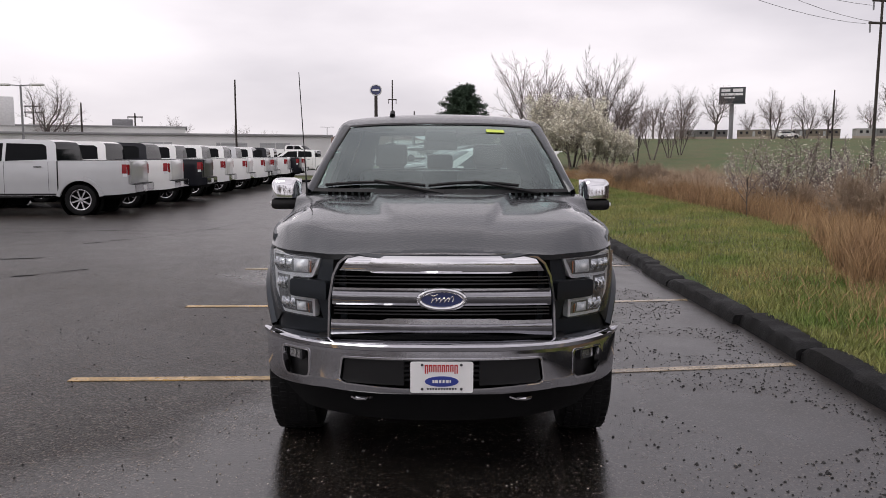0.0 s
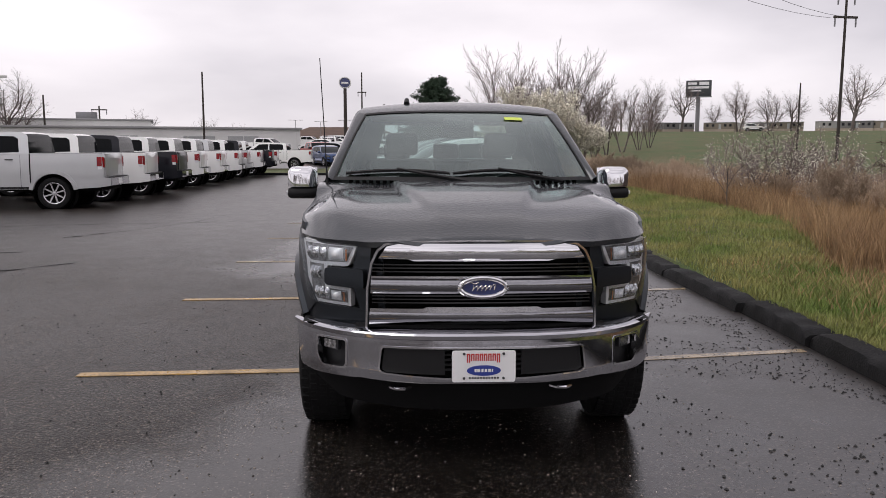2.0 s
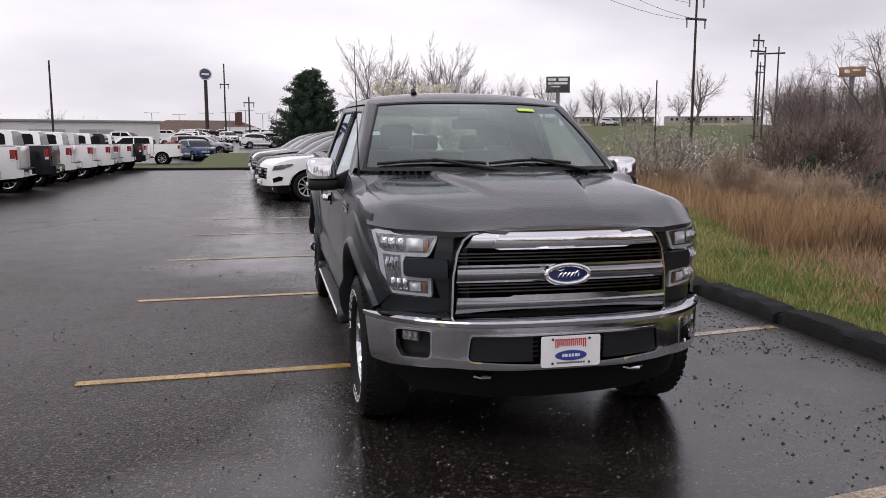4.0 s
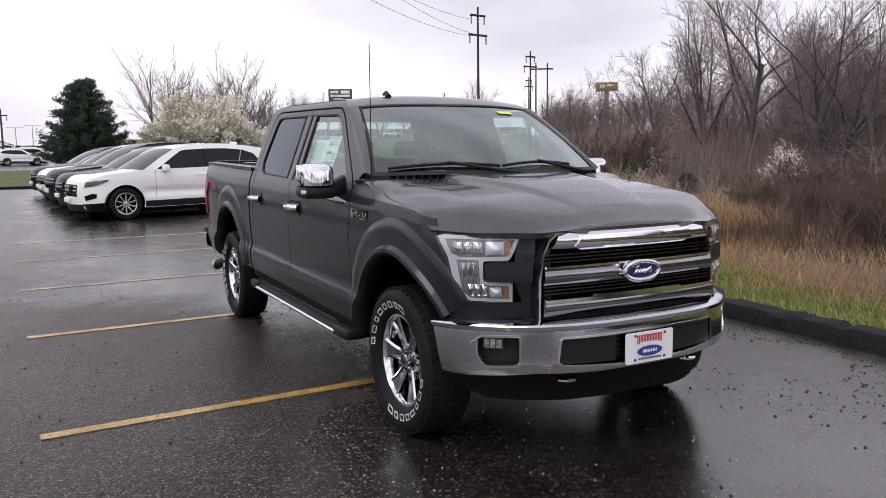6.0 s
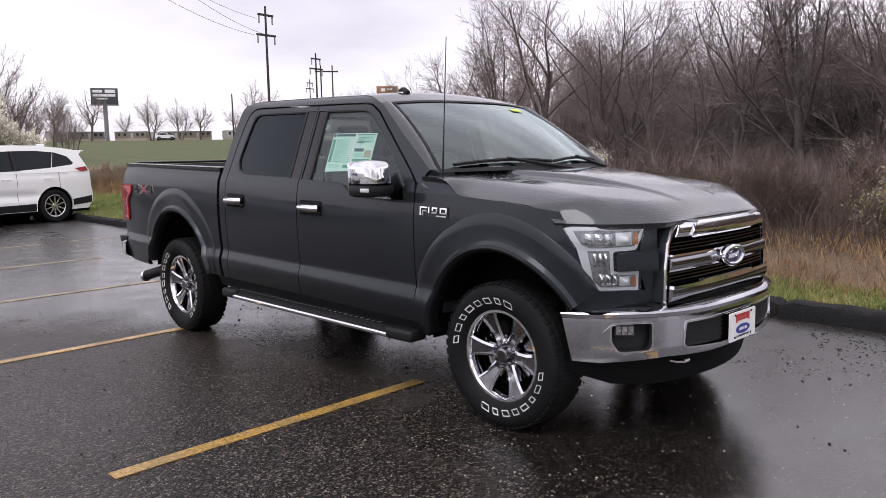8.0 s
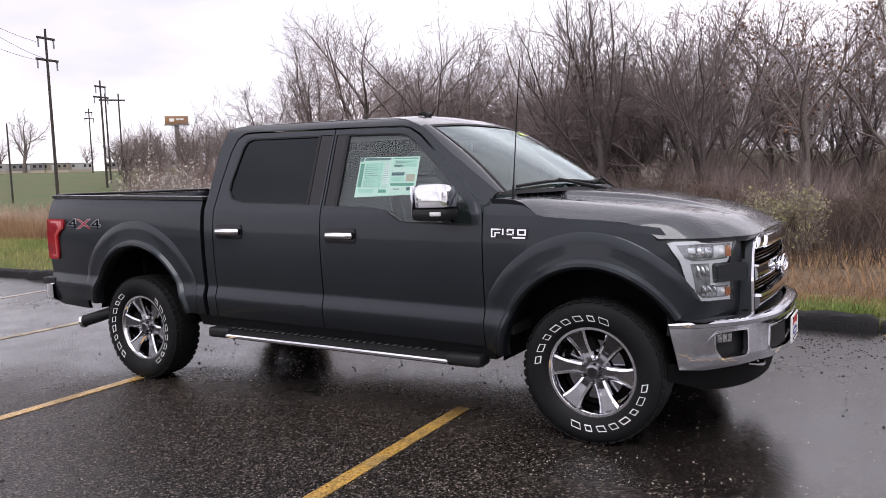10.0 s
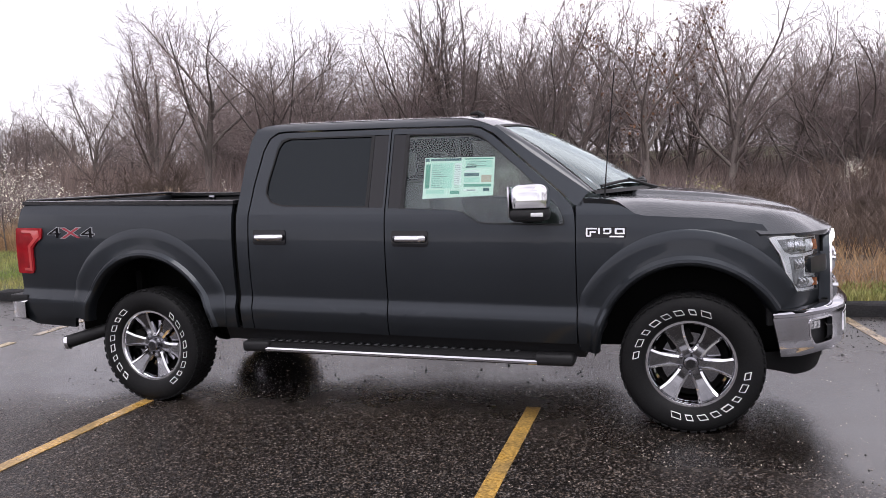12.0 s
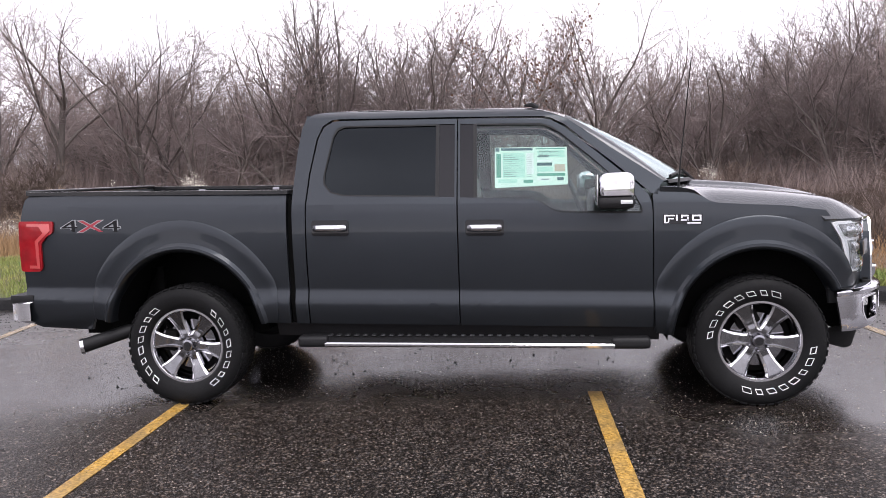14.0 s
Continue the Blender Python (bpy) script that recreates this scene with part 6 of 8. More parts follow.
FOG = rounded([(0.685, 0.662), (0.905, 0.655), (0.905, 0.56), (0.865, 0.50), (0.70, 0.508), (0.685, 0.53)], 0.02, 3)
INSET = rounded([(-0.50, 0.645), (0.50, 0.645), (0.515, 0.52), (0.49, 0.505), (0.20, 0.485), (-0.20, 0.485), (-0.49, 0.505), (-0.515, 0.52)], 0.015, 2)
out = [(-U_END, 0.705), (-0.9, 0.722), (0.9, 0.722), (U_END, 0.705), (U_END - 0.055, 0.46), (0.95, 0.452), (0.60, 0.475), (0.30, 0.462), (-0.30, 0.462), (-0.60, 0.475), (-0.95, 0.452), (-U_END + 0.055, 0.46)]
fb = part("front_bumper", fix(sheet(out, bumper(), 0.012, [INSET, FOG, [(-u, v) for u, v in FOG]], 0.05, extra_v=(0.47, 0.50, 0.60, 0.66, 0.676, 0.682, 0.69, 0.70, 0.708, 0.715))), DARKENED_CHROME, truck, "chrome front bumper")
part("intake_rim", fix(sheet(INSET, bumper(0.004), 0.03, [shrink(INSET, 0.009)], 0.05)), CHROME, fb)
part("lower_intake", fix(sheet([(-0.53, 0.47), (0.53, 0.47), (0.53, 0.66), (-0.53, 0.66)], bumper(-0.045), 0.02, [], 0.08)), UNDER, fb)
for s in (-1, 1):
    part("intake_cover", fix(sheet([(s * 0.185, 0.632), (s * 0.485, 0.636), (s * 0.50, 0.525), (s * 0.475, 0.512), (s * 0.185, 0.505)], bumper(-0.012), 0.03, [], 0.06)), BLACK_PLASTIC, fb)
    part("cover_ledge", fix(sheet([(s * 0.19, 0.640), (s * 0.48, 0.642), (s * 0.48, 0.633), (s * 0.19, 0.631)], bumper(0.0), 0.02, [], 0.06)), DARK_TRIM, fb)
    bm = bmesh.new()
    for i in range(5):
        z = 0.525 + i * 0.024
        sheet([(s * 0.155, z), (s * 0.185, z), (s * 0.185, z + 0.010), (s * 0.155, z + 0.010)], bumper(-0.02), 0.02, [], 0.1, bm=bm)
    part("intake_slat", fix(bm), BLACK_PLASTIC, fb)
    part("fog_pocket", fix(sheet([(s * 0.66, 0.49), (s * 0.92, 0.49), (s * 0.92, 0.68), (s * 0.66, 0.68)], bumper(-0.055), 0.02, [], 0.08)), BLACK_PLASTIC, fb)
    rim = [(s * u, v) for u, v in FOG]
    part("fog_rim", fix(sheet(rim, bumper(0.003), 0.03, [shrink(rim, 0.010)], 0.05)), CHROME, fb)
    fog = part("fog_lamp", fix(sheet([(s * 0.775, 0.585), (s * 0.875, 0.585), (s * 0.875, 0.64), (s * 0.775, 0.64)], bumper(-0.03), 0.03, [], 0.05)), DARK_TRIM, fb, "small clear fog lamp")
    bm = bmesh.new()
    for i in range(3):
        u0 = 0.782 + i * 0.031
        sheet([(s * u0, 0.592), (s * (u0 + 0.026), 0.592), (s * (u0 + 0.026), 0.633), (s * u0, 0.633)], bumper(-0.022), 0.01, [], 0.1, bm=bm)
    part("fog_reflector", fix(bm), LAMP_CLEAR, fog)
    hook = tube([(s * 0.40 - 0.045, -0.70, 0.415), (s * 0.40 - 0.045, -0.785, 0.415), (s * 0.40 - 0.02, -0.810, 0.415), (s * 0.40 + 0.02, -0.810, 0.415), (s * 0.40 + 0.045, -0.785, 0.415), (s * 0.40 + 0.045, -0.70, 0.415)], 0.012, 8)
    part("tow_hook", hook, CHROME, truck, "bright steel tow hook")
part("bumper_top_cover", fix(sheet(strip([(0.62, 0.66), (0.62, 0.745)]), nose(-0.005), 0.05, [], 0.08)), BLACK_PLASTIC, truck)
part("bumper_shelf", fix(grid(span(-0.9, 0.9, 30), (0, 1), lambda x, v: Vector((x, -0.845 + 0.25 * (x / 0.9) ** 2 + 0.20 * v, 0.712 + 0.006 * v)))), BLACK_PLASTIC, truck)
for s in (-1, 1):
    part("corner_filler", fix(sheet([(-0.42, 0.64), (-0.98, 0.64), (-0.98, 0.76), (-0.42, 0.76)], flank(s, -0.015), 0.02, [], 0.06)), BLACK_PLASTIC, truck)


def dam(u, z, d):
    w = abs(u)
    y = -0.845 + 0.13 * (w / 0.6) ** 2 + max(0, w - 0.6) ** 2 * 2.2 + (0.50 - z) * 0.30
    return Vector((u, y + d, z))


part("air_dam", fix(sheet([(-0.86, 0.47), (0.86, 0.47), (0.86, 0.38), (0.72, 0.315), (0.4, 0.290), (-0.4, 0.290), (-0.72, 0.315), (-0.86, 0.38)], dam, 0.02, [], 0.06)), DAM_BLACK, truck, "black plastic air dam")

# front plate
plate = part("front_plate", fix(sheet(rounded([(-0.153, 0.478), (0.153, 0.478), (0.153, 0.632), (-0.153, 0.632)], 0.012, 3), lambda u, z, d: Vector((u, -0.925 + d, z)), 0.006, [], 0.4)), WHITE_PLATE, truck, "white dealer plate with red and blue print")


def on_plate(poly, name, material, up=0.002):
    bm = sheet(poly, lambda u, z, d: Vector((u, -0.925 - up + d, z)), 0.0015, [], 0.4)
    part(name, fix(bm), material, plate)


on_plate([(0.082 * math.cos(2 * math.pi * k / 28), 0.535 + 0.026 * math.sin(2 * math.pi * k / 28)) for k in range(28)], "print_oval", PLATE_BLUE)
bm = bmesh.new()
for i in range(8):
    x = -0.082 + i * 0.0205
    h = 0.048 if i in (0, 7) else 0.040
    for dx in (0.0, 0.0105):
        sheet([(x + dx, 0.622 - h), (x + dx + 0.0055, 0.622 - h), (x + dx + 0.0055, 0.618), (x + dx, 0.618)], lambda u, z, d: Vector((u, -0.927 + d, z)), 0.0015, [], 0.4, bm=bm)
    sheet([(x, 0.612), (x + 0.016, 0.612), (x + 0.016, 0.618), (x, 0.618)], lambda u, z, d: Vector((u, -0.9272 + d, z)), 0.0015, [], 0.4, bm=bm)
part("print_bar", fix(bm), PLATE_RED, plate)
bm = bmesh.new()
for x0, x1 in ((-0.045, -0.035), (-0.033, -0.018), (-0.012, -0.002), (0.004, 0.014), (0.020, 0.034), (0.038, 0.044)):
    sheet([(x0, 0.528), (x1, 0.528), (x1, 0.543), (x0, 0.543)], lambda u, z, d: Vector((u, -0.9285 + d, z)), 0.001, [], 0.4, bm=bm)
part("print_bar", fix(bm), WHITE_PLATE, plate)
bm = bmesh.new()
for i in range(11):
    x = -0.072 + i * 0.0135
    sheet([(x, 0.494), (x + 0.009, 0.494), (x + 0.009, 0.503), (x, 0.503)], lambda u, z, d: Vector((u, -0.927 + d, z)), 0.0015, [], 0.4, bm=bm)
part("print_bar", fix(bm), INK, plate)
for x, z in ((-0.095, 0.617), (0.095, 0.617), (-0.095, 0.497), (0.095, 0.497)):
    part("screw", lathe([(0, 0.007), (0.004, 0.006), (0.005, 0.0005)], 10), DARK_TRIM, plate).matrix_basis = pose(x, -0.926, z, 0, 0, -90)


# ---- mirrors, handles, badges
def mirror(s):
    head = box(-0.095, 0.095, -0.11, 0.10, -0.115, 0.100, 0.05, None, 4)
    for v in head.verts:
        v.co.x += 0.03 * v.co.z
        v.co.y += 0.12 * v.co.x * v.co.x * 4
    base = Vector((s * 1.072, 0.875, 1.365))
    return head, base


for s in (-1, 1):
    head, base = mirror(s)
    bmesh.ops.bisect_plane(head, geom=head.verts[:] + head.edges[:] + head.faces[:], plane_co=(0, 0, -0.035), plane_no=(0, 0, 1), clear_inner=True)
    for v in head.verts:
        v.co = Vector((s * v.co.x, v.co.y, v.co.z)) + base
    cap = part("mirror", fix(head), CHROME, truck, "door mirror with chrome cap")
    shell = box(-0.104, 0.100, -0.108, 0.108, -0.115, -0.038, 0.03, None, 2)
    box(-0.17, -0.06, -0.025, 0.055, -0.11, -0.055, 0.015, shell, 2)
    for v in shell.verts:
        v.co = Vector((s * v.co.x, v.co.y + 0.5 * v.co.x ** 2, v.co.z)) + base
    part("mirror_shell", fix(shell), BLACK_PLASTIC, cap)
    arm = box(-0.245, -0.07, -0.03, 0.06, -0.115, -0.025, 0.02, None, 2)
    for v in arm.verts:
        if v.co.x < -0.16:
            v.co.z += 0.03 + (0.035 if v.co.z > -0.07 else 0.0)
        v.co = Vector((s * v.co.x, v.co.y, v.co.z)) + base
    part("mirror_arm", fix(arm), BLACK_PLASTIC, cap)
    face = box(-0.085, 0.085, 0.108, 0.114, -0.09, 0.09, 0.002)
    for v in face.verts:
        v.co = Vector((s * v.co.x, v.co.y + 0.03 * 0, v.co.z)) + base
    part("mirror_glass", face, CHROME, cap)
    blink = box(0.0, 0.104, -0.09, -0.02, -0.085, -0.062, 0.004)
    for v in blink.verts:
        v.co = Vector((s * v.co.x, v.co.y, v.co.z)) + base
    part("marker_lens", fix(blink), LAMP_WHITE, cap)
    for y in (2.655, 1.667):
        place = flank(s, 0.0)
        pocket = part("handle_pocket", fix(sheet(rounded([(y - 0.12, 1.062), (y + 0.12, 1.062), (y + 0.12, 1.162), (y - 0.12, 1.162)], 0.02, 3), flank(s, 0.008), 0.012, [], 0.06)), GLOSS_BLACK, truck)
        bar = bmesh.new()
        tube([place(y - 0.09, 1.112, -0.015), place(y - 0.075, 1.112, -0.040), place(y + 0.075, 1.112, -0.040), place(y + 0.09, 1.112, -0.015)], 0.024, 12, bar)
        part("door_handle", bar, CHROME, pocket, "chrome door handle")
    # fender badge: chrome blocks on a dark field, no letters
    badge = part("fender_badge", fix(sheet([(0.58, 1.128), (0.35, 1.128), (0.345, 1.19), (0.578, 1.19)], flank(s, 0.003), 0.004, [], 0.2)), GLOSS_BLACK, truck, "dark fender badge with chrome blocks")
    for a, b, lo, hi in ((0.575, 0.566, 1.135, 1.185), (0.566, 0.512, 1.177, 1.185), (0.553, 0.545, 1.135, 1.165), (0.566, 0.545, 1.135, 1.141), (0.545, 0.518, 1.158, 1.165), (0.505, 0.495, 1.150, 1.185), (0.475, 0.43, 1.150, 1.158), (0.475, 0.43, 1.176, 1.185), (0.475, 0.465, 1.165, 1.185), (0.44, 0.43, 1.150, 1.172), (0.41, 0.355, 1.150, 1.158), (0.41, 0.355, 1.176, 1.185), (0.41, 0.40, 1.15, 1.185), (0.365, 0.355, 1.15, 1.185), (0.44, 0.36, 1.132, 1.140)):
        part("badge_block", fix(sheet([(a, lo), (b, lo), (b, hi), (a, hi)], flank(s, 0.010), 0.008, [], 0.2)), CHROME, badge)


def lettering(name, text, size, m, material, parent, depth=0.002, swell=0.0):
    cu = bpy.data.curves.new(name, "FONT")
    cu.body, cu.size, cu.extrude, cu.offset = text, size, depth, swell
    cu.align_x, cu.align_y = "CENTER", "CENTER"
    tmp = bpy.data.objects.new(name, cu)
    scene.collection.objects.link(tmp)
    bpy.context.view_layer.update()
    me = bpy.data.meshes.new_from_object(tmp.evaluated_get(bpy.context.evaluated_depsgraph_get()))
    bpy.data.objects.remove(tmp)
    me.materials.clear()
    me.materials.append(material)
    ob = new(name, me)
    ob.parent = parent
    ob.matrix_basis = m
    return ob


DECAL_GREY = mat("decal_silver", (0.34, 0.35, 0.37), 0.4, 0.4)
DECAL_RED = mat("decal_red", (0.34, 0.03, 0.05), 0.4)
for s in (-1, 1):
    decal = None
    for text, y, mm, dk in (("4", 4.43, GLOSS_BLACK, 0.0), ("X", 4.28, DECAL_RED, 0.0), ("4", 4.13, GLOSS_BLACK, 0.0)):
        x = s * (side_x(1.12) - max(0, y - 4.2) ** 2 * 0.09 + 0.002)
        m = Matrix.Translation(rk(x, y, 1.125)) @ pose(0, 0, 0, 90, 0, -90 * -s) @ Matrix.Diagonal((2.35, 1.05, 1, 1))
        ob = lettering("bed_decal", text, 0.105, m, mm, truck, 0.001)
        m2 = Matrix.Translation(rk(x - s * 0.0015, y, 1.125)) @ pose(0, 0, 0, 90, 0, -90 * -s) @ Matrix.Diagonal((2.35, 1.05, 1, 1))
        lettering("decal_outline", text, 0.105, m2, DECAL_GREY, ob.parent, 0.0008, 0.0035)

# price sheet in the door glass
win = part("window_sticker", fix(sheet([(1.145, 1.375), (1.60, 1.355), (1.60, 1.61), (1.145, 1.61)], flank(-1, -0.020), 0.002, [], 0.3)), mat("sticker_paper", (0.62, 0.78, 0.68), 0.6, second=(0.75, 0.8, 0.76), scale=6), truck, "pale green price sheet in the door glass")
STICK = ((1.56, 1.36, 1.590, 1.606, "d"), (1.595, 1.57, 1.585, 1.607, "d"), (1.34, 1.155, 1.596, 1.603, "g"), (1.33, 1.16, 1.545, 1.590, "p"), (1.33, 1.26, 1.545, 1.556, "d"), (1.335, 1.24, 1.492, 1.512, "d"), (1.335, 1.235, 1.518, 1.530, "w"),
         (1.225, 1.16, 1.455, 1.500, "r"), (1.335, 1.235, 1.455, 1.485, "p"), (1.335, 1.16, 1.428, 1.445, "g"), (1.335, 1.25, 1.400, 1.416, "w"), (1.31, 1.26, 1.404, 1.411, "d"), (1.21, 1.17, 1.400, 1.420, "d"), (1.55, 1.41, 1.42, 1.575, "p"), (1.40, 1.355, 1.44, 1.575, "w"), (1.59, 1.56, 1.42, 1.57, "g"), (1.42, 1.36, 1.385, 1.405, "g"), (1.58, 1.46, 1.385, 1.41, "p"))
SMAT = {"d": mat("sticker_band", (0.04, 0.10, 0.12), 0.6), "g": mat("sticker_green", (0.10, 0.32, 0.24), 0.6), "w": WHITE_PLATE, "p": mat("sticker_pale", (0.42, 0.66, 0.57), 0.6, second=(0.60, 0.78, 0.70), scale=30), "r": mat("sticker_buff", (0.55, 0.42, 0.34), 0.6)}
for a, b, lo, hi, k in STICK:
    part("print_block", fix(sheet([(a, lo), (b, lo), (b, hi), (a, hi)], flank(-1, -0.0185), 0.001, [], 0.5)), SMAT[k], win)
bm = bmesh.new()
for i in range(11):
    z = 1.560 - i * 0.0135
    for a, b in ((1.545, 1.49 - 0.02 * ((i * 7) % 3)), (1.398, 1.365)):
        sheet([(a, z), (b, z), (b, z + 0.0018), (a, z + 0.0018)], flank(-1, -0.0175), 0.0006, [], 0.5, bm=bm)
for i in range(4):
    z = 1.580 - i * 0.008
    sheet([(1.32, z), (1.20 + 0.03 * (i % 3), z), (1.20 + 0.03 * (i % 3), z + 0.002), (1.32, z + 0.002)], flank(-1, -0.0175), 0.0006, [], 0.5, bm=bm)
part("print_line", fix(bm), INK, win)

# ---- cab inside
part("cab_floor", box(-0.84, 0.84, 0.5, 2.86, 0.56, 0.62), INTERIOR, truck)
part("dashboard", box(-0.82, 0.82, 0.50, 0.92, 1.02, 1.335, 0.06, None, 3), INTERIOR, truck)
part("headliner", box(-0.66, 0.66, 1.22, 2.80, 1.83, 1.845), mat("headliner_cloth", (0.25, 0.25, 0.24), 0.9), truck)
for x in (-0.40, 0.40):
    seat = part("front_seat", box(x - 0.27, x + 0.27, 1.30, 1.80, 0.78, 0.98, 0.06, None, 3), SEAT, truck, "dark leather front seat")
    back = box(x - 0.26, x + 0.26, 1.70, 1.86, 0.95, 1.50, 0.06, None, 3)
    for v in back.verts:
        v.co.y += (v.co.z - 0.95) * 0.22
    part("backrest", back, SEAT, seat)
    part("headrest", box(x - 0.13, x + 0.13, 1.84, 1.94, 1.53, 1.71, 0.04, None, 3), SEAT, seat)
part("rear_bench", box(-0.74, 0.74, 2.25, 2.70, 0.78, 0.98, 0.06, None, 3), SEAT, truck)
part("rear_backrest", box(-0.74, 0.74, 2.66, 2.82, 0.95, 1.48, 0.05, None, 3), SEAT, truck)
for x in (-0.45, 0.0, 0.45):
    part("rear_headrest", box(x - 0.12, x + 0.12, 2.68, 2.78, 1.49, 1.63, 0.03, None, 2), SEAT, truck)
bm = bmesh.new()
ring = [Vector((0.40 + 0.19 * math.cos(a), 1.02 + 0.19 * math.sin(a) * 0.35, 1.24 + 0.19 * math.sin(a) * 0.93)) for a in span(0, 2 * math.pi, 24)]
tube(ring, 0.016, 8, bm)
part("steering_wheel", bm, INTERIOR, truck)
part("inside_mirror", box(-0.12, 0.12, 1.10, 1.13, 1.66, 1.73, 0.012), BLACK_PLASTIC, truck)


# ---------------------------------------------------------------- parked vehicles
WHITE_PAINT = mat("white_car_paint", (0.84, 0.84, 0.83), 0.3, 0.0, (0.80, 0.80, 0.79), 2.0, 0.5, coat=1.0, spec=0.1)
SILVER_PAINT = mat("silver_car_paint", (0.52, 0.53, 0.54), 0.32, 0.5, (0.47, 0.48, 0.49), 2.0, 0.5, coat=1.0, spec=0.1)
NAVY_PAINT = mat("navy_car_paint", (0.008, 0.009, 0.014), 0.35, 0.2, coat=0.45, spec=0.1)
RED_PAINT = mat("red_car_paint", (0.42, 0.035, 0.02), 0.3, 0.1, coat=1.0, spec=0.1)
BLUE_PAINT = mat("blue_car_paint", (0.03, 0.06, 0.16), 0.3, 0.2, coat=1.0, spec=0.1)
CAR_GLASS = mat("dark_car_glass", (0.008, 0.009, 0.010), 0.05, 0.0, spec=0.06)
PALE_GLASS = mat("pale_car_glass", (0.02, 0.025, 0.028), 0.04, 0.0, spec=0.14)
LAMP_DIM = mat("smoked_lamp", (0.20, 0.21, 0.22), 0.15, 0.7, (0.04, 0.042, 0.045), 9, 1.0, coat=1.0)
ALLOY = mat("alloy_wheel", (0.55, 0.55, 0.57), 0.25, 0.9)


def car_place(spec, s, proud=0.0):
    y0, y1 = spec["ends"]
    hw, belt, top, tumble = spec["half"], spec["belt"], spec["top"], spec["tumble"]
    def place(u, z, d):
        x = hw
        x -= 0.06 * max(0.0, (0.55 - z) / 0.3) ** 2 * 0.5
        if z > belt:
            x -= 0.025 + tumble * ((z - belt) / (top - belt)) ** 1.15
        else:
            x -= 0.03 * max(0.0, (z - 0.85) / (belt - 0.85)) ** 2
        if spec.get("scallop") and spec["axles"][0] + 0.4 < u < spec["axles"][1] - 0.4:
            x -= 0.04 * math.exp(-((z - 0.63) / 0.09) ** 2)
        nose = max(0.0, y0 + spec["round"] - u) / spec["round"]
        tail = max(0.0, u - (y1 - spec["round_tail"])) / spec["round_tail"]
        x -= spec["taper"] * nose ** 2.2 + spec["taper_tail"] * tail ** 2.2
        return Vector((s * (x + proud - d), u, z))
    return place


def simple_wheel(parent, x, y, r, width, spokes, s):
    hub = new("wheel")
    hub.parent = parent
    hub.matrix_basis = Matrix.Translation((s * x, y, r)) @ (FLIP if s < 0 else Matrix.Identity(4))
    w = width / 2
    wide = 0.42 / spokes
    part("tyre", fix(lathe([(w * 0.6, r * 0.66), (w * 0.9, r * 0.70), (w, r * 0.82), (w * 0.9, r * 0.95), (w * 0.6, r), (-w * 0.6, r), (-w * 0.95, r * 0.94), (-w, r * 0.7)], 36)), RUBBER, hub)
    part("rim", fix(lathe([(w * 0.75, r * 0.67), (w * 0.7, r * 0.60), (w * 0.2, r * 0.57), (w * 0.2, r * 0.02)], 30)), UNDER, hub)
    for k in range(spokes):
        rot = Matrix.Rotation(2 * math.pi * k / spokes + 0.3, 3, "X")
        out = [(r * 0.10, -r * 0.045), (r * 0.63, -r * wide), (r * 0.63, r * wide), (r * 0.10, r * 0.045)]
        part("spoke", fix(sheet(out, lambda u, v, d, rot=rot: rot @ Vector((w * 0.62 + 0.02 * u / r - d, u, v)), 0.02, [], 0.5)), ALLOY, hub)
    part("rim_ring", fix(lathe([(w * 0.80, r * 0.68), (w * 0.82, r * 0.66), (w * 0.74, r * 0.61), (w * 0.66, r * 0.62)], 30, closed=True)), ALLOY, hub)
    part("hub_cap", fix(lathe([(w * 0.6, r * 0.16), (w * 0.72, r * 0.13), (w * 0.75, 0.0005)], 14)), ALLOY, hub)
    return hub


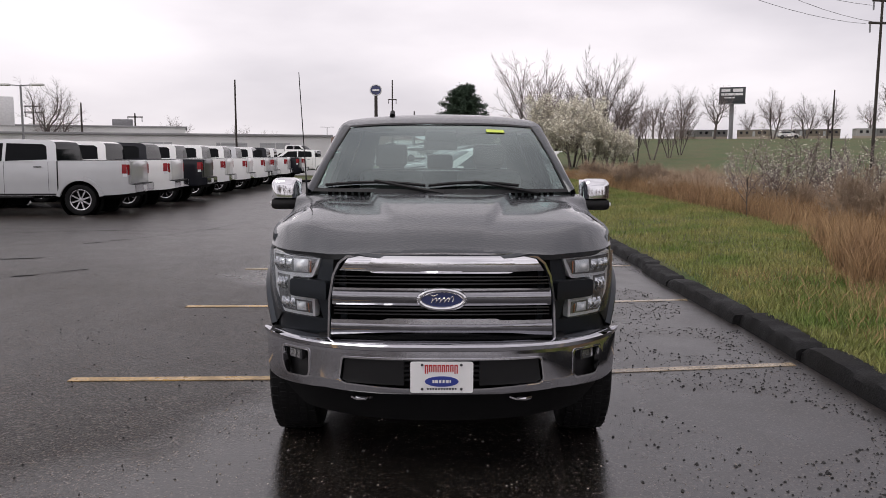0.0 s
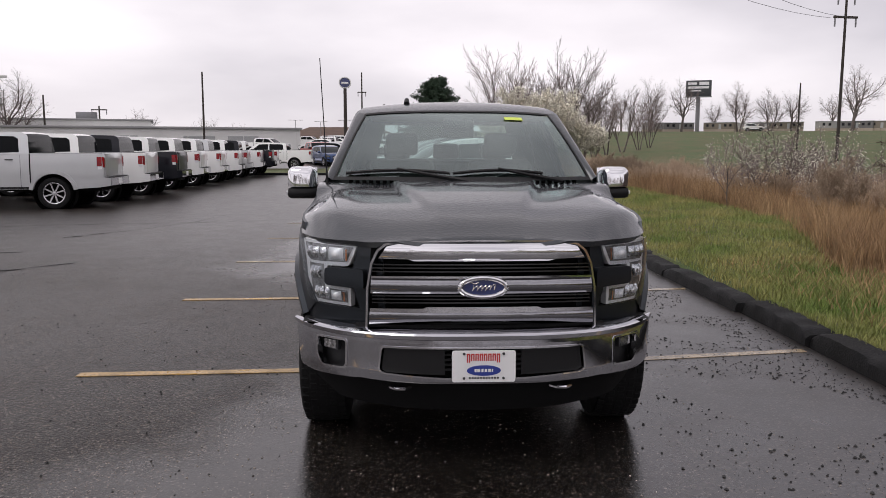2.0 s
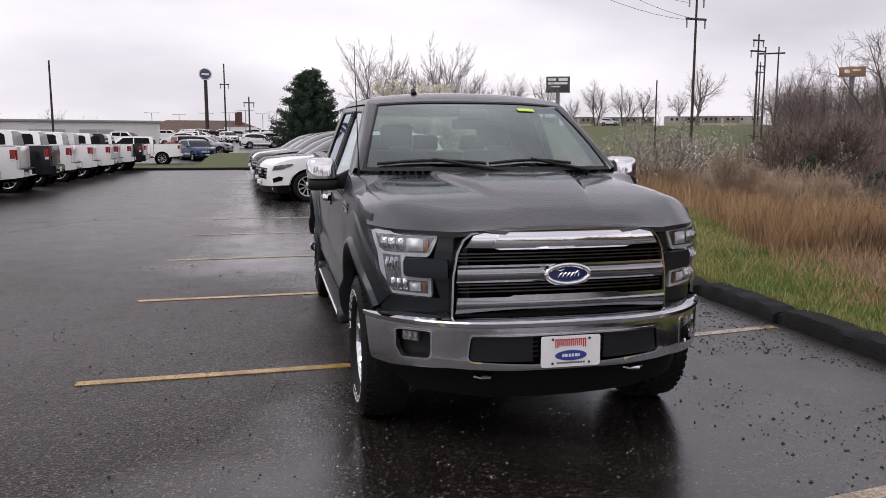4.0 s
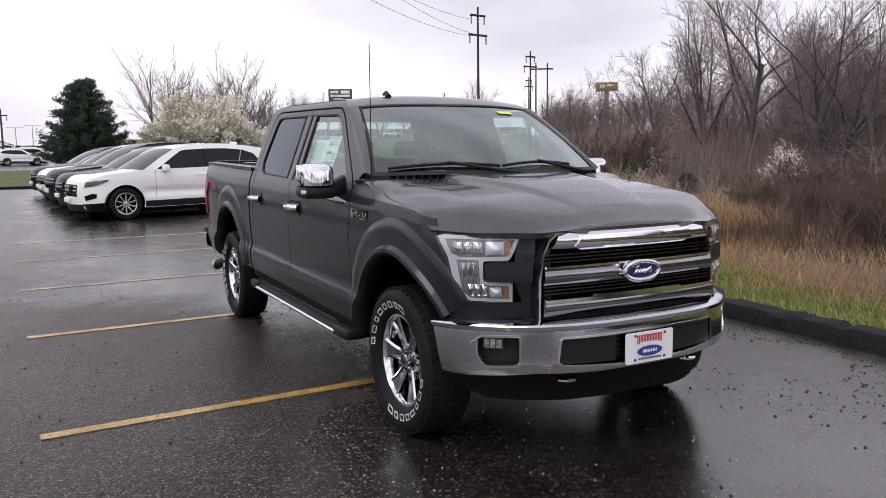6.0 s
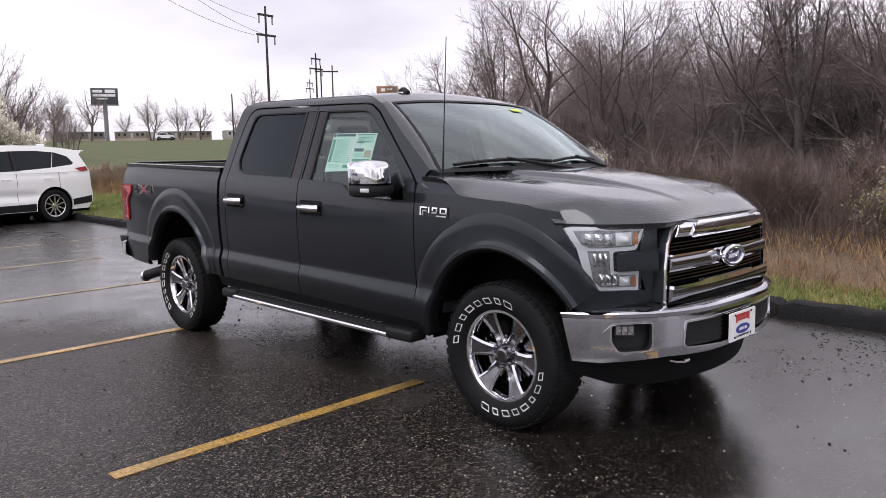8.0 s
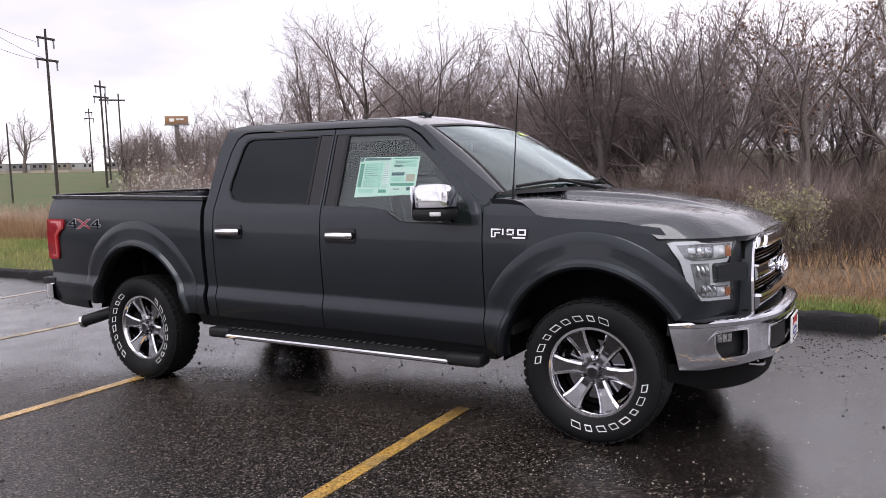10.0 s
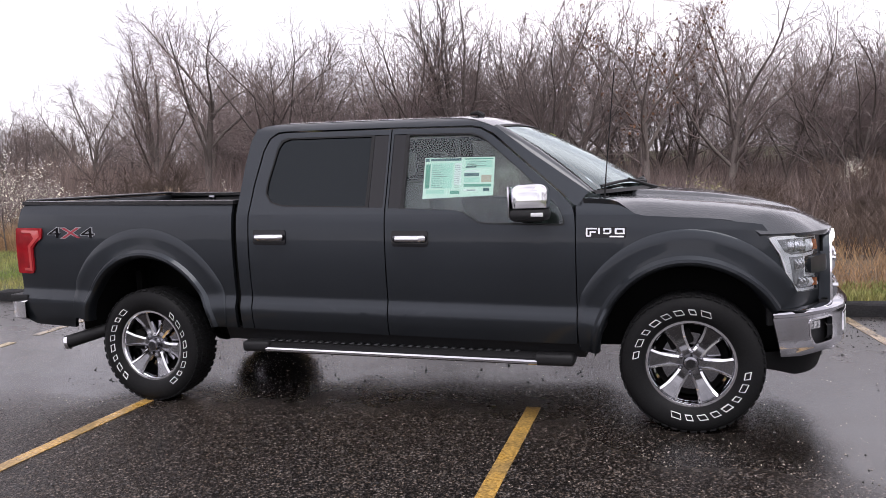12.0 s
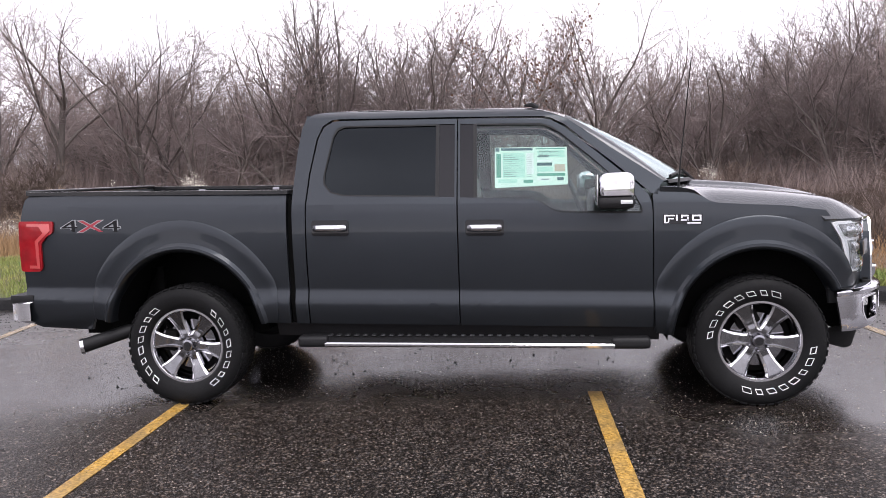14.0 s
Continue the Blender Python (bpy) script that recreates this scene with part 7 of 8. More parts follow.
def vehicle(name, label, category, spec, paint, glass, group):
    """A parked vehicle: two sides cut with openings, a wrap over the top of several panels, glass, lamps, wheels."""
    car = thing(name, label, category, group)
    top = [p for _, _, pts in spec["wrap"] for p in pts]
    outline = []
    for p in top:
        if not outline or (Vector(p) - Vector(outline[-1])).length > 1e-4:
            outline.append(p)
    sill = spec["sill"]
    low = []
    for c in reversed(spec["axles"]):
        a = math.degrees(math.asin(min(1.0, max(-1.0, (sill - spec["wheel"]) / spec["arch"]))))
        low += arc(c, spec["wheel"], spec["arch"], a, 180 - a, 14)
    for s in (-1, 1):
        part("body_side", fix(sheet(outline + low, car_place(spec, s), 0.04, spec["windows"], 0.12, extra_v=(spec["belt"],) + spec.get("rows", ()))), paint, car)
        for w in spec["windows"]:
            part("side_window", fix(sheet(w, car_place(spec, s, -0.012), 0.005, [], 0.5)), glass, car)
        for lo, mm in spec["bands"]:
            part("sill_trim", fix(sheet(lo, car_place(spec, s, 0.008), 0.02, [], 0.2)), mm, car)
        for nm, poly, mm in spec["marks"]:
            part(nm, fix(sheet(poly, car_place(spec, s, 0.012), 0.03, [], 0.1)), mm, car)
        for y in spec["handles"]:
            place = car_place(spec, s, 0.0)
            part("door_handle", tube([place(y - 0.09, spec["belt"] - 0.13, -0.01), place(y - 0.07, spec["belt"] - 0.13, -0.035), place(y + 0.07, spec["belt"] - 0.13, -0.035), place(y + 0.09, spec["belt"] - 0.13, -0.01)], 0.014, 6), spec.get("handle_mat", paint), car)
        for y in spec["seams"]:
            part("door_seam", fix(sheet([(y - 0.004, sill + 0.06), (y + 0.004, sill + 0.06), (y + 0.004, spec["belt"]), (y - 0.004, spec["belt"])], car_place(spec, s, 0.0015), 0.004, [], 0.5, step_v=0.1)), UNDER, car)
        my = spec["mirror"]
        m = box(-0.02, 0.20, -0.07, 0.07, -0.07, 0.09, 0.04, None, 2)
        base = car_place(spec, s)(my, spec["belt"] + 0.03, 0)
        for v in m.verts:
            v.co = Vector((s * v.co.x, v.co.y, v.co.z)) + base
        part("door_mirror", fix(m), spec.get("mirror_mat", paint), car)
        for c in spec["axles"]:
            simple_wheel(car, spec["half"] - 0.13, c, spec["wheel"], spec["tyre_w"], spec["spokes"], s)
            part("wheel_well", fix(lathe([(0.0, spec["arch"] + 0.02), (-0.25, spec["arch"] + 0.02), (-0.25, 0.001)], 30)), UNDER, car).matrix_basis = Matrix.Translation((s * (spec["half"] - 0.05), c, spec["wheel"] + 0.0)) @ (FLIP if s < 0 else Matrix.Identity(4))
    l, r = car_place(spec, -1), car_place(spec, 1)
    for nm, mm, pts in spec["wrap"]:
        bm = bmesh.new()
        fine = []
        for a, b in zip(pts, pts[1:]):
            n = max(1, int((Vector(b) - Vector(a)).length / 0.12))
            fine += [(a[0] + (b[0] - a[0]) * i / n, a[1] + (b[1] - a[1]) * i / n) for i in range(n)]
        fine.append(pts[-1])
        rows = []
        for y, z in fine:
            a, b = l(y, z, 0), r(y, z, 0)
            crown = spec["crown"] * (b.x - a.x)
            flat = nm in spec["flat"]
            row = []
            for i in range(13):
                t = i / 12
                p = a.lerp(b, t)
                k = 0.0 if flat else crown * (1 - (2 * t - 1) ** 2)
                if y < spec["ends"][0] + 0.35:
                    k *= spec.get("nose_crown", 1.0)
                p.z += k * (0.25 if z > 0.6 else 0.0)
                p.y += k * (-1 if y < spec["axles"][0] + 1.2 and z < spec["top"] - 0.12 else (1 if y > spec["ends"][1] - 0.6 else 0))
                row.append(bm.verts.new(p))
            rows.append(row)
        for a, b in zip(rows, rows[1:]):
            for i in range(12):
                bm.faces.new((a[i], a[i + 1], b[i + 1], b[i]))
        part(nm, away(bm, (0, spec["axles"][1] * 0.5, 0.75)), mm or paint, car)
    for nm, mm, t0, t1, z0, z1, proud in spec.get("face", ()):
        # a panel that follows the curved nose
        pts = sorted((z, y) for _, _, ps in spec["wrap"] for y, z in ps if y < spec["ends"][0] + 0.3 and z < spec["belt"] - 0.1)
        def on_nose(t, z, d, pts=pts, proud=proud):
            y = float(np.interp(z, [q[0] for q in pts], [q[1] for q in pts]))
            a, b = l(y, z, 0), r(y, z, 0)
            k = spec["crown"] * (b.x - a.x) * (1 - (2 * t - 1) ** 2) * spec.get("nose_crown", 1.0)
            q = a.lerp(b, t)
            return Vector((q.x, q.y - k - proud + d, q.z + k * 0.25))
        part(nm, fix(sheet([(t0, z0), (t1, z0), (t1, z1), (t0, z1)], on_nose, 0.03, [], 0.08, step_v=0.05)), mm, car)
    if spec.get("flare"):
        for s in (-1, 1):
            for c in spec["axles"]:
                ring = arc(c, spec["wheel"], spec["arch"] + 0.10, 10, 170, 18) + arc(c, spec["wheel"], spec["arch"] + 0.005, 170, 10, 18)
                part("wheel_flare", fix(sheet(ring, car_place(spec, s, 0.03), 0.04, [], 0.15)), paint, car)
    part("underbody", box(-spec["half"] + 0.12, spec["half"] - 0.12, spec["ends"][0] + 0.1, spec["ends"][1] - 0.1, sill - 0.06, sill + 0.12), UNDER, car)
    for nm, mm, (x0, x1, y0, y1, z0, z1) in spec["extras"]:
        part(nm, box(x0, x1, y0, y1, z0, z1, min(0.02, (x1 - x0) / 3, (y1 - y0) / 3, (z1 - z0) / 3), None, 1), mm or paint, car)
    return car


SUV = dict(scallop=True, rows=(0.5, 0.56, 0.60, 0.64, 0.70, 0.76, 0.98), nose_crown=2.4,
           face=[("grille", GLOSS_BLACK, 0.13, 0.87, 0.54, 0.80, 0.010), ("grille_bar", CHROME, 0.12, 0.88, 0.74, 0.77, 0.028), ("grille_bar", CHROME, 0.13, 0.87, 0.66, 0.685, 0.028), ("grille_bar", CHROME, 0.15, 0.85, 0.59, 0.61, 0.028)],
           ends=(-0.84, 3.84), half=0.955, belt=1.12, top=1.73, tumble=0.20, round=0.85, taper=0.40, round_tail=0.8, taper_tail=0.10,
           wheel=0.37, arch=0.43, axles=(0.0, 2.85), tyre_w=0.25, sill=0.27, spokes=10, crown=0.05, flat=(),
           wrap=[("lower_lip", BLACK_PLASTIC, [(-0.74, 0.22), (-0.80, 0.30), (-0.82, 0.38)]), ("front_bumper", None, [(-0.82, 0.38), (-0.84, 0.48), (-0.84, 0.62), (-0.82, 0.78), (-0.77, 0.88)]),
                 ("hood", None, [(-0.77, 0.88), (-0.66, 0.95), (-0.42, 1.03), (0.0, 1.08), (0.42, 1.12)]), ("windshield", PALE_GLASS, [(0.42, 1.12), (0.85, 1.40), (1.22, 1.60)]),
                 ("roof", None, [(1.22, 1.60), (1.5, 1.68), (2.0, 1.725), (2.6, 1.72), (3.2, 1.66), (3.62, 1.60), (3.70, 1.575)]), ("rear_window", CAR_GLASS, [(3.70, 1.575), (3.60, 1.52), (3.74, 1.25)]),
                 ("tailgate", None, [(3.74, 1.25), (3.80, 1.12), (3.80, 0.80)]), ("rear_bumper", BLACK_PLASTIC, [(3.80, 0.80), (3.84, 0.62), (3.82, 0.42), (3.70, 0.27)])],
           windows=[[(0.74, 1.135), (1.36, 1.545), (1.50, 1.575), (1.98, 1.60), (1.98, 1.165)], [(2.04, 1.17), (2.04, 1.602), (2.52, 1.605), (2.95, 1.57), (2.83, 1.225)], [(2.90, 1.235), (3.02, 1.555), (3.28, 1.47), (3.40, 1.32), (3.36, 1.285)]],
           bands=[([(0.44, 0.28), (2.40, 0.28), (2.40, 0.44), (0.44, 0.42)], BLACK_PLASTIC), ([(3.29, 0.36), (3.80, 0.40), (3.80, 0.56), (3.28, 0.50)], BLACK_PLASTIC), ([(-0.43, 0.25), (-0.75, 0.215), (-0.825, 0.385), (-0.43, 0.41)], BLACK_PLASTIC)],
           marks=[("headlamp", [(-0.80, 0.76), (-0.60, 0.79), (-0.34, 0.90), (-0.36, 0.925), (-0.62, 0.90), (-0.76, 0.87)], LAMP_DIM), ("pillar_cover", [(1.97, 1.17), (2.05, 1.17), (2.05, 1.60), (1.97, 1.60)], GLOSS_BLACK), ("pillar_cover", [(2.84, 1.23), (2.90, 1.235), (3.02, 1.555), (2.95, 1.57)], GLOSS_BLACK), ("tail_lamp", [(3.40, 1.20), (3.72, 1.24), (3.76, 1.14), (3.55, 1.12)], RED_LENS), ("fog_pocket", [(-0.78, 0.46), (-0.60, 0.52), (-0.58, 0.60), (-0.66, 0.62), (-0.80, 0.56)], UNDER)],
           handles=(1.78, 2.72), seams=(0.70, 2.01, 2.98), mirror=0.92,
           extras=[("spoiler", None, (-0.60, 0.60, 3.55, 3.84, 1.585, 1.615)), ("roof_fin", None, (-0.03, 0.03, 3.05, 3.25, 1.70, 1.77)), ("plate", WHITE_PLATE, (-0.16, 0.16, -1.02, -0.97, 0.42, 0.53))])
PICK = dict(flare=True, ends=(-1.02, 5.22), half=1.01, belt=1.40, top=1.99, tumble=0.19, round=0.6, taper=0.12, round_tail=0.3, taper_tail=0.03,
            wheel=0.41, arch=0.50, axles=(0.0, 3.97), tyre_w=0.27, sill=0.52, spokes=8, crown=0.025, flat=("bed_cover", "tailgate", "rear_bumper"),
            wrap=[("front_bumper", CHROME, [(-0.90, 0.50), (-1.0, 0.58), (-1.02, 0.80)]), ("grille", SATIN_CHROME, [(-1.02, 0.80), (-1.0, 1.18)]), ("hood", None, [(-1.0, 1.18), (-0.92, 1.25), (-0.4, 1.34), (0.50, 1.40)]),
                  ("windshield", CAR_GLASS, [(0.50, 1.40), (1.20, 1.90)]), ("roof", None, [(1.20, 1.90), (1.5, 1.96), (2.3, 1.985), (3.20, 1.965), (3.31, 1.92)]), ("rear_window", CAR_GLASS, [(3.31, 1.92), (3.37, 1.85), (3.42, 1.43)]),
                  # the bed is closed on top by one flat black sheet
                  ("bed_cover", BLACK_PLASTIC, [(3.42, 1.43), (5.18, 1.43)]), ("tail_panel", None, [(5.18, 1.43), (5.21, 1.36), (5.20, 0.82)]), ("rear_bumper", DARKENED_CHROME, [(5.20, 0.82), (5.36, 0.80), (5.36, 0.60), (5.1, 0.56)])],
            windows=[[(0.86, 1.42), (1.38, 1.85), (2.06, 1.88), (2.06, 1.42)], [(2.14, 1.42), (2.14, 1.88), (3.04, 1.86), (3.14, 1.80), (3.18, 1.46)]],
            bands=[([(0.51, 0.53), (3.46, 0.53), (3.46, 0.58), (0.51, 0.58)], BLACK_PLASTIC)],
            marks=[("tail_lamp", [(5.05, 1.10), (5.17, 1.10), (5.17, 1.34), (5.05, 1.34)], RED_LENS), ("reverse_lamp", [(5.07, 1.02), (5.17, 1.02), (5.17, 1.095), (5.07, 1.095)], LAMP_WHITE), ("bed_seam", [(3.415, 0.62), (3.44, 0.62), (3.44, 1.42), (3.415, 1.42)], UNDER), ("headlamp", [(-0.97, 0.90), (-0.62, 0.92), (-0.62, 1.2), (-0.93, 1.18)], LAMP_CLEAR)],
            handles=(1.86, 2.94), seams=(0.62, 2.10, 3.20), mirror=0.86, handle_mat=BLACK_PLASTIC, mirror_mat=BLACK_PLASTIC,
            extras=[("tailgate", None, (-0.82, 0.82, 5.19, 5.235, 0.84, 1.43)), ("tailgate_handle", BLACK_PLASTIC, (-0.12, 0.12, 5.22, 5.245, 1.28, 1.34)), ("side_step", BLACK_PLASTIC, (0.85, 1.02, 0.7, 2.8, 0.46, 0.52)), ("side_step", BLACK_PLASTIC, (-1.02, -0.85, 0.7, 2.8, 0.46, 0.52)), ("tail_lamp", RED_LENS, (0.885, 0.985, 5.17, 5.225, 1.06, 1.34)), ("tail_lamp", RED_LENS, (-0.985, -0.885, 5.17, 5.225, 1.06, 1.34)), ("tailgate_emblem", DARK_TRIM, (-0.09, 0.09, 5.225, 5.245, 1.14, 1.22)), ("bumper_plate", WHITE_PLATE, (-0.16, 0.16, 5.355, 5.372, 0.63, 0.77)), ("step_pad", BLACK_PLASTIC, (-0.9, 0.9, 5.2, 5.34, 0.80, 0.825))])


suv_angle = 13
row = [(WHITE_PAINT, "white crossover SUV with black sills and alloy wheels", PALE_GLASS), (NAVY_PAINT, "dark crossover SUV parked in a tight angled row", CAR_GLASS), (NAVY_PAINT, "dark crossover SUV parked in a tight angled row", CAR_GLASS), (WHITE_PAINT, "white crossover SUV parked in a tight angled row", PALE_GLASS), (SILVER_PAINT, "silver crossover SUV parked in a tight angled row", CAR_GLASS), (NAVY_PAINT, "dark crossover SUV parked in a tight angled row", CAR_GLASS)]
made = {}
for i, (paint, label, glass) in enumerate(row):
    key = paint.name
    # nose towards -x, turned a little to the lot's entrance; the near front wheel rests at about (-0.5, 15.2)
    m = pose(-0.60 - 0.09 * i, 17.60 + 2.9 * i, 0, 0, 0, -90 + suv_angle) @ Matrix.Scale(1.07, 4)
    if key in made:
        copy_thing(made[key], m)
    else:
        made[key] = vehicle("suv", label, "SUV", SUV, paint, glass, "parked SUVs")
        made[key].matrix_basis = m
suv_made = made
picks = [(SILVER_PAINT, "silver crew-cab pickup with dark windows, tail to the lot", 17.15), (WHITE_PAINT, "white heavy-duty pickup truck parked tail out", 20.0), (NAVY_PAINT, "dark navy heavy-duty pickup truck parked tail out", 23.0),
         (WHITE_PAINT, "white heavy-duty pickup truck parked tail out", 26.6), (WHITE_PAINT, "", 29.6), (WHITE_PAINT, "", 32.6), (SILVER_PAINT, "", 35.6), (WHITE_PAINT, "", 38.6), (NAVY_PAINT, "", 41.6), (WHITE_PAINT, "", 44.6)]
made = {}
for i, (paint, label, y) in enumerate(picks):
    m = pose(-13.42 + 0.1 * (i % 3), y - 0.50, 0, 0, 0, -84.5)
    if paint.name in made:
        copy_thing(made[paint.name], m)
    else:
        made[paint.name] = vehicle("parked_pickup", label, "pickup truck", PICK, paint, CAR_GLASS, "parked pickups")
        made[paint.name].matrix_basis = m
pick_made = made


# ---------------------------------------------------------------- the dealer's buildings and the far lot
# white service building with overhead doors
hall = thing("service_building", "long low white metal building with overhead doors", "building")
A, B = Vector((-17, 122, 0)), Vector((-112, 92, 0))
along = (B - A).normalized()
ang = math.degrees(math.atan2(along.y, along.x))
LEN = (B - A).length
hall.matrix_basis = pose(A.x, A.y, 0, 0, 0, ang)
# local x runs along the front, local y comes towards the lot
part("wall", box(0, LEN, -22, 0, -0.3, 4.3), METAL_SIDING, hall)
part("roof", box(-0.3, LEN + 0.3, -22.3, 0.35, 4.3, 4.65, 0.05), ROOF_GREY, hall)
part("upper_wall", box(22, 62, -20, -6, 4.6, 5.6), METAL_SIDING, hall)
part("upper_roof", box(21.7, 62.3, -20.3, -5.7, 5.6, 5.85, 0.05), ROOF_GREY, hall)
for x in (6.5, 13, 24, 31, 40, 50, 60):
    d = part("overhead_door", box(x, x + 4.6, -0.05, 0.06, 0, 3.3), DOOR_GREY, hall)
    for k in range(5):
        part("door_rib", box(x + 0.05, x + 4.55, 0.06, 0.09, 0.6 + k * 0.6, 0.64 + k * 0.6), ROOF_GREY, d)
for k in range(24):
    part("siding_rib", box(0.5 + k * 4.1, 0.6 + k * 4.1, 0.0, 0.07, -0.1, 4.3), METAL_SIDING, hall)
for x, y in ((30, -12), (47, -10)):
    part("roof_unit", box(x, x + 3, y, y + 2, 5.8, 7.0, 0.05), STEEL, hall)

# showroom with a brown roof
show = thing("showroom", "low tan showroom with a brown hipped roof", "building", m=pose(-19, 235, 0, 0, 0, 2))
part("wall", box(-17, 17, -8, 8, 0, 4.5), TAN_WALL, show)
bm = bmesh.new()
lo = [bm.verts.new(p) for p in ((-18, -9, 4.4), (18, -9, 4.4), (18, 9, 4.4), (-18, 9, 4.4))]
hi = [bm.verts.new(p) for p in ((-10, 0, 7.6), (10, 0, 7.6))]
for f in ((lo[0], lo[1], hi[1], hi[0]), (lo[1], lo[2], hi[1]), (lo[2], lo[3], hi[0], hi[1]), (lo[3], lo[0], hi[0]), lo[::-1]):
    bm.faces.new(f)
part("roof", fix(bm), ROOF_BROWN, show, smooth=False)
for k in range(9):
    part("window", box(-15 + k * 3.5, -12.4 + k * 3.5, -8.06, -7.96, 0.6, 3.6), CAR_GLASS_FAR, show)
part("gable", box(6, 15, -9.5, -8.2, 0, 5.6), METAL_SIDING, show)
part("chimney", box(9, 11, -4, -2, 6, 10), mat("brick_dark", (0.10, 0.05, 0.04), 0.9), show)

# dealer sign: blue oval head on a dark pole
sign = thing("pole_sign", "blue oval sign head on a tall dark pole", "sign", m=pose(-12.7, 160, 1.0))
part("pole", tube([(0, 0, 0), (0, 0, 13.1)], [0.38, 0.32], 10), CREOSOTE, sign)
head = part("sign_head", fix(sheet([(1.16 * math.cos(2 * math.pi * k / 28), 13.7 + 1.06 * math.sin(2 * math.pi * k / 28)) for k in range(28)], lambda u, z, d: Vector((u, -0.3 + d, z)), 0.6, [], 3)), SIGN_BLUE, sign, "blue oval with a pale rim")
part("sign_rim", fix(sheet([(1.25 * math.cos(2 * math.pi * k / 28), 13.7 + 1.15 * math.sin(2 * math.pi * k / 28)) for k in range(28)], lambda u, z, d: Vector((u, -0.34 + d, z)), 0.68, [[(1.08 * math.cos(2 * math.pi * k / 28), 13.7 + 0.98 * math.sin(2 * math.pi * k / 28)) for k in range(28)]], 3)), METAL_SIDING, head)
part("sign_bar", box(-0.7, 0.7, -0.36, -0.3, 13.5, 13.85), WHITE_PLATE, head)


# lamp posts and poles on the dealer's side
def lot_lamp(x, y, h, heads=2):
    p = thing("lot_lamp", "tall parking lot lamp post with flat twin heads", "lamp post", "lot lamps", m=pose(x, y, 0))
    part("pole", tube([(0, 0, 0), (0, 0, h)], [0.10, 0.07], 8), STEEL, p)
    for s in (-1, 1):
        part("arm", tube([(0, 0, h), (s * 0.9, 0, h + 0.05)], 0.04, 6), STEEL, p)
        part("lamp_head", box(s * 1.25 - 0.45, s * 1.25 + 0.45, -0.22, 0.22, h - 0.02, h + 0.14, 0.04), METAL_SIDING, p)
    return p


lamp0 = lot_lamp(-31.0, 55, 6.6)
for x, y in ((-9.5, 185), (-5.5, 170), (-2.0, 190), (-15, 190), (-22, 200), (-27, 190), (1.0, 178)):
    copy_thing(lamp0, pose(x, y, 1.5))
for x, y, h, arms in ((-28.5, 108, 12, ()), (-8.2, 140, 15, ((3.5, 0.8),)), (-4.0, 132, 9, ((1, 0.9),)), (-62, 118, 9.5, ((0.7, 1.3), (1.6, 1.3))), (-52, 112, 9, ()), (-48, 122, 8, ((0.6, 1.2),))):
    power_pole(x, y, h, arms, 5, "plain wooden utility pole by the dealer's buildings", r=0.17)
for x, y, s in ((-57, 112, 1.45), (-44, 128, 0.9), (-36, 140, 0.8), (-32, 146, 0.7), (-72, 130, 0.8)):
    c = copy_thing(far_models[0], Matrix.Identity(4))
    c.matrix_basis = pose(x, y, 0, 0, 0, x * 7) @ Matrix.Scale(s, 4)
billset = thing("white_sign_panel", "large blank white panel above the roofs", "sign", m=pose(-59, 100, 0, 0, 0, 25))
part("panel", box(-3.2, 3.2, -0.2, 0.2, 5.2, 9.0, 0.03), WHITE_PLATE, billset)
part("post", tube([(0, 0.3, 0), (0, 0.3, 5.4)], 0.25, 8), STEEL, billset)

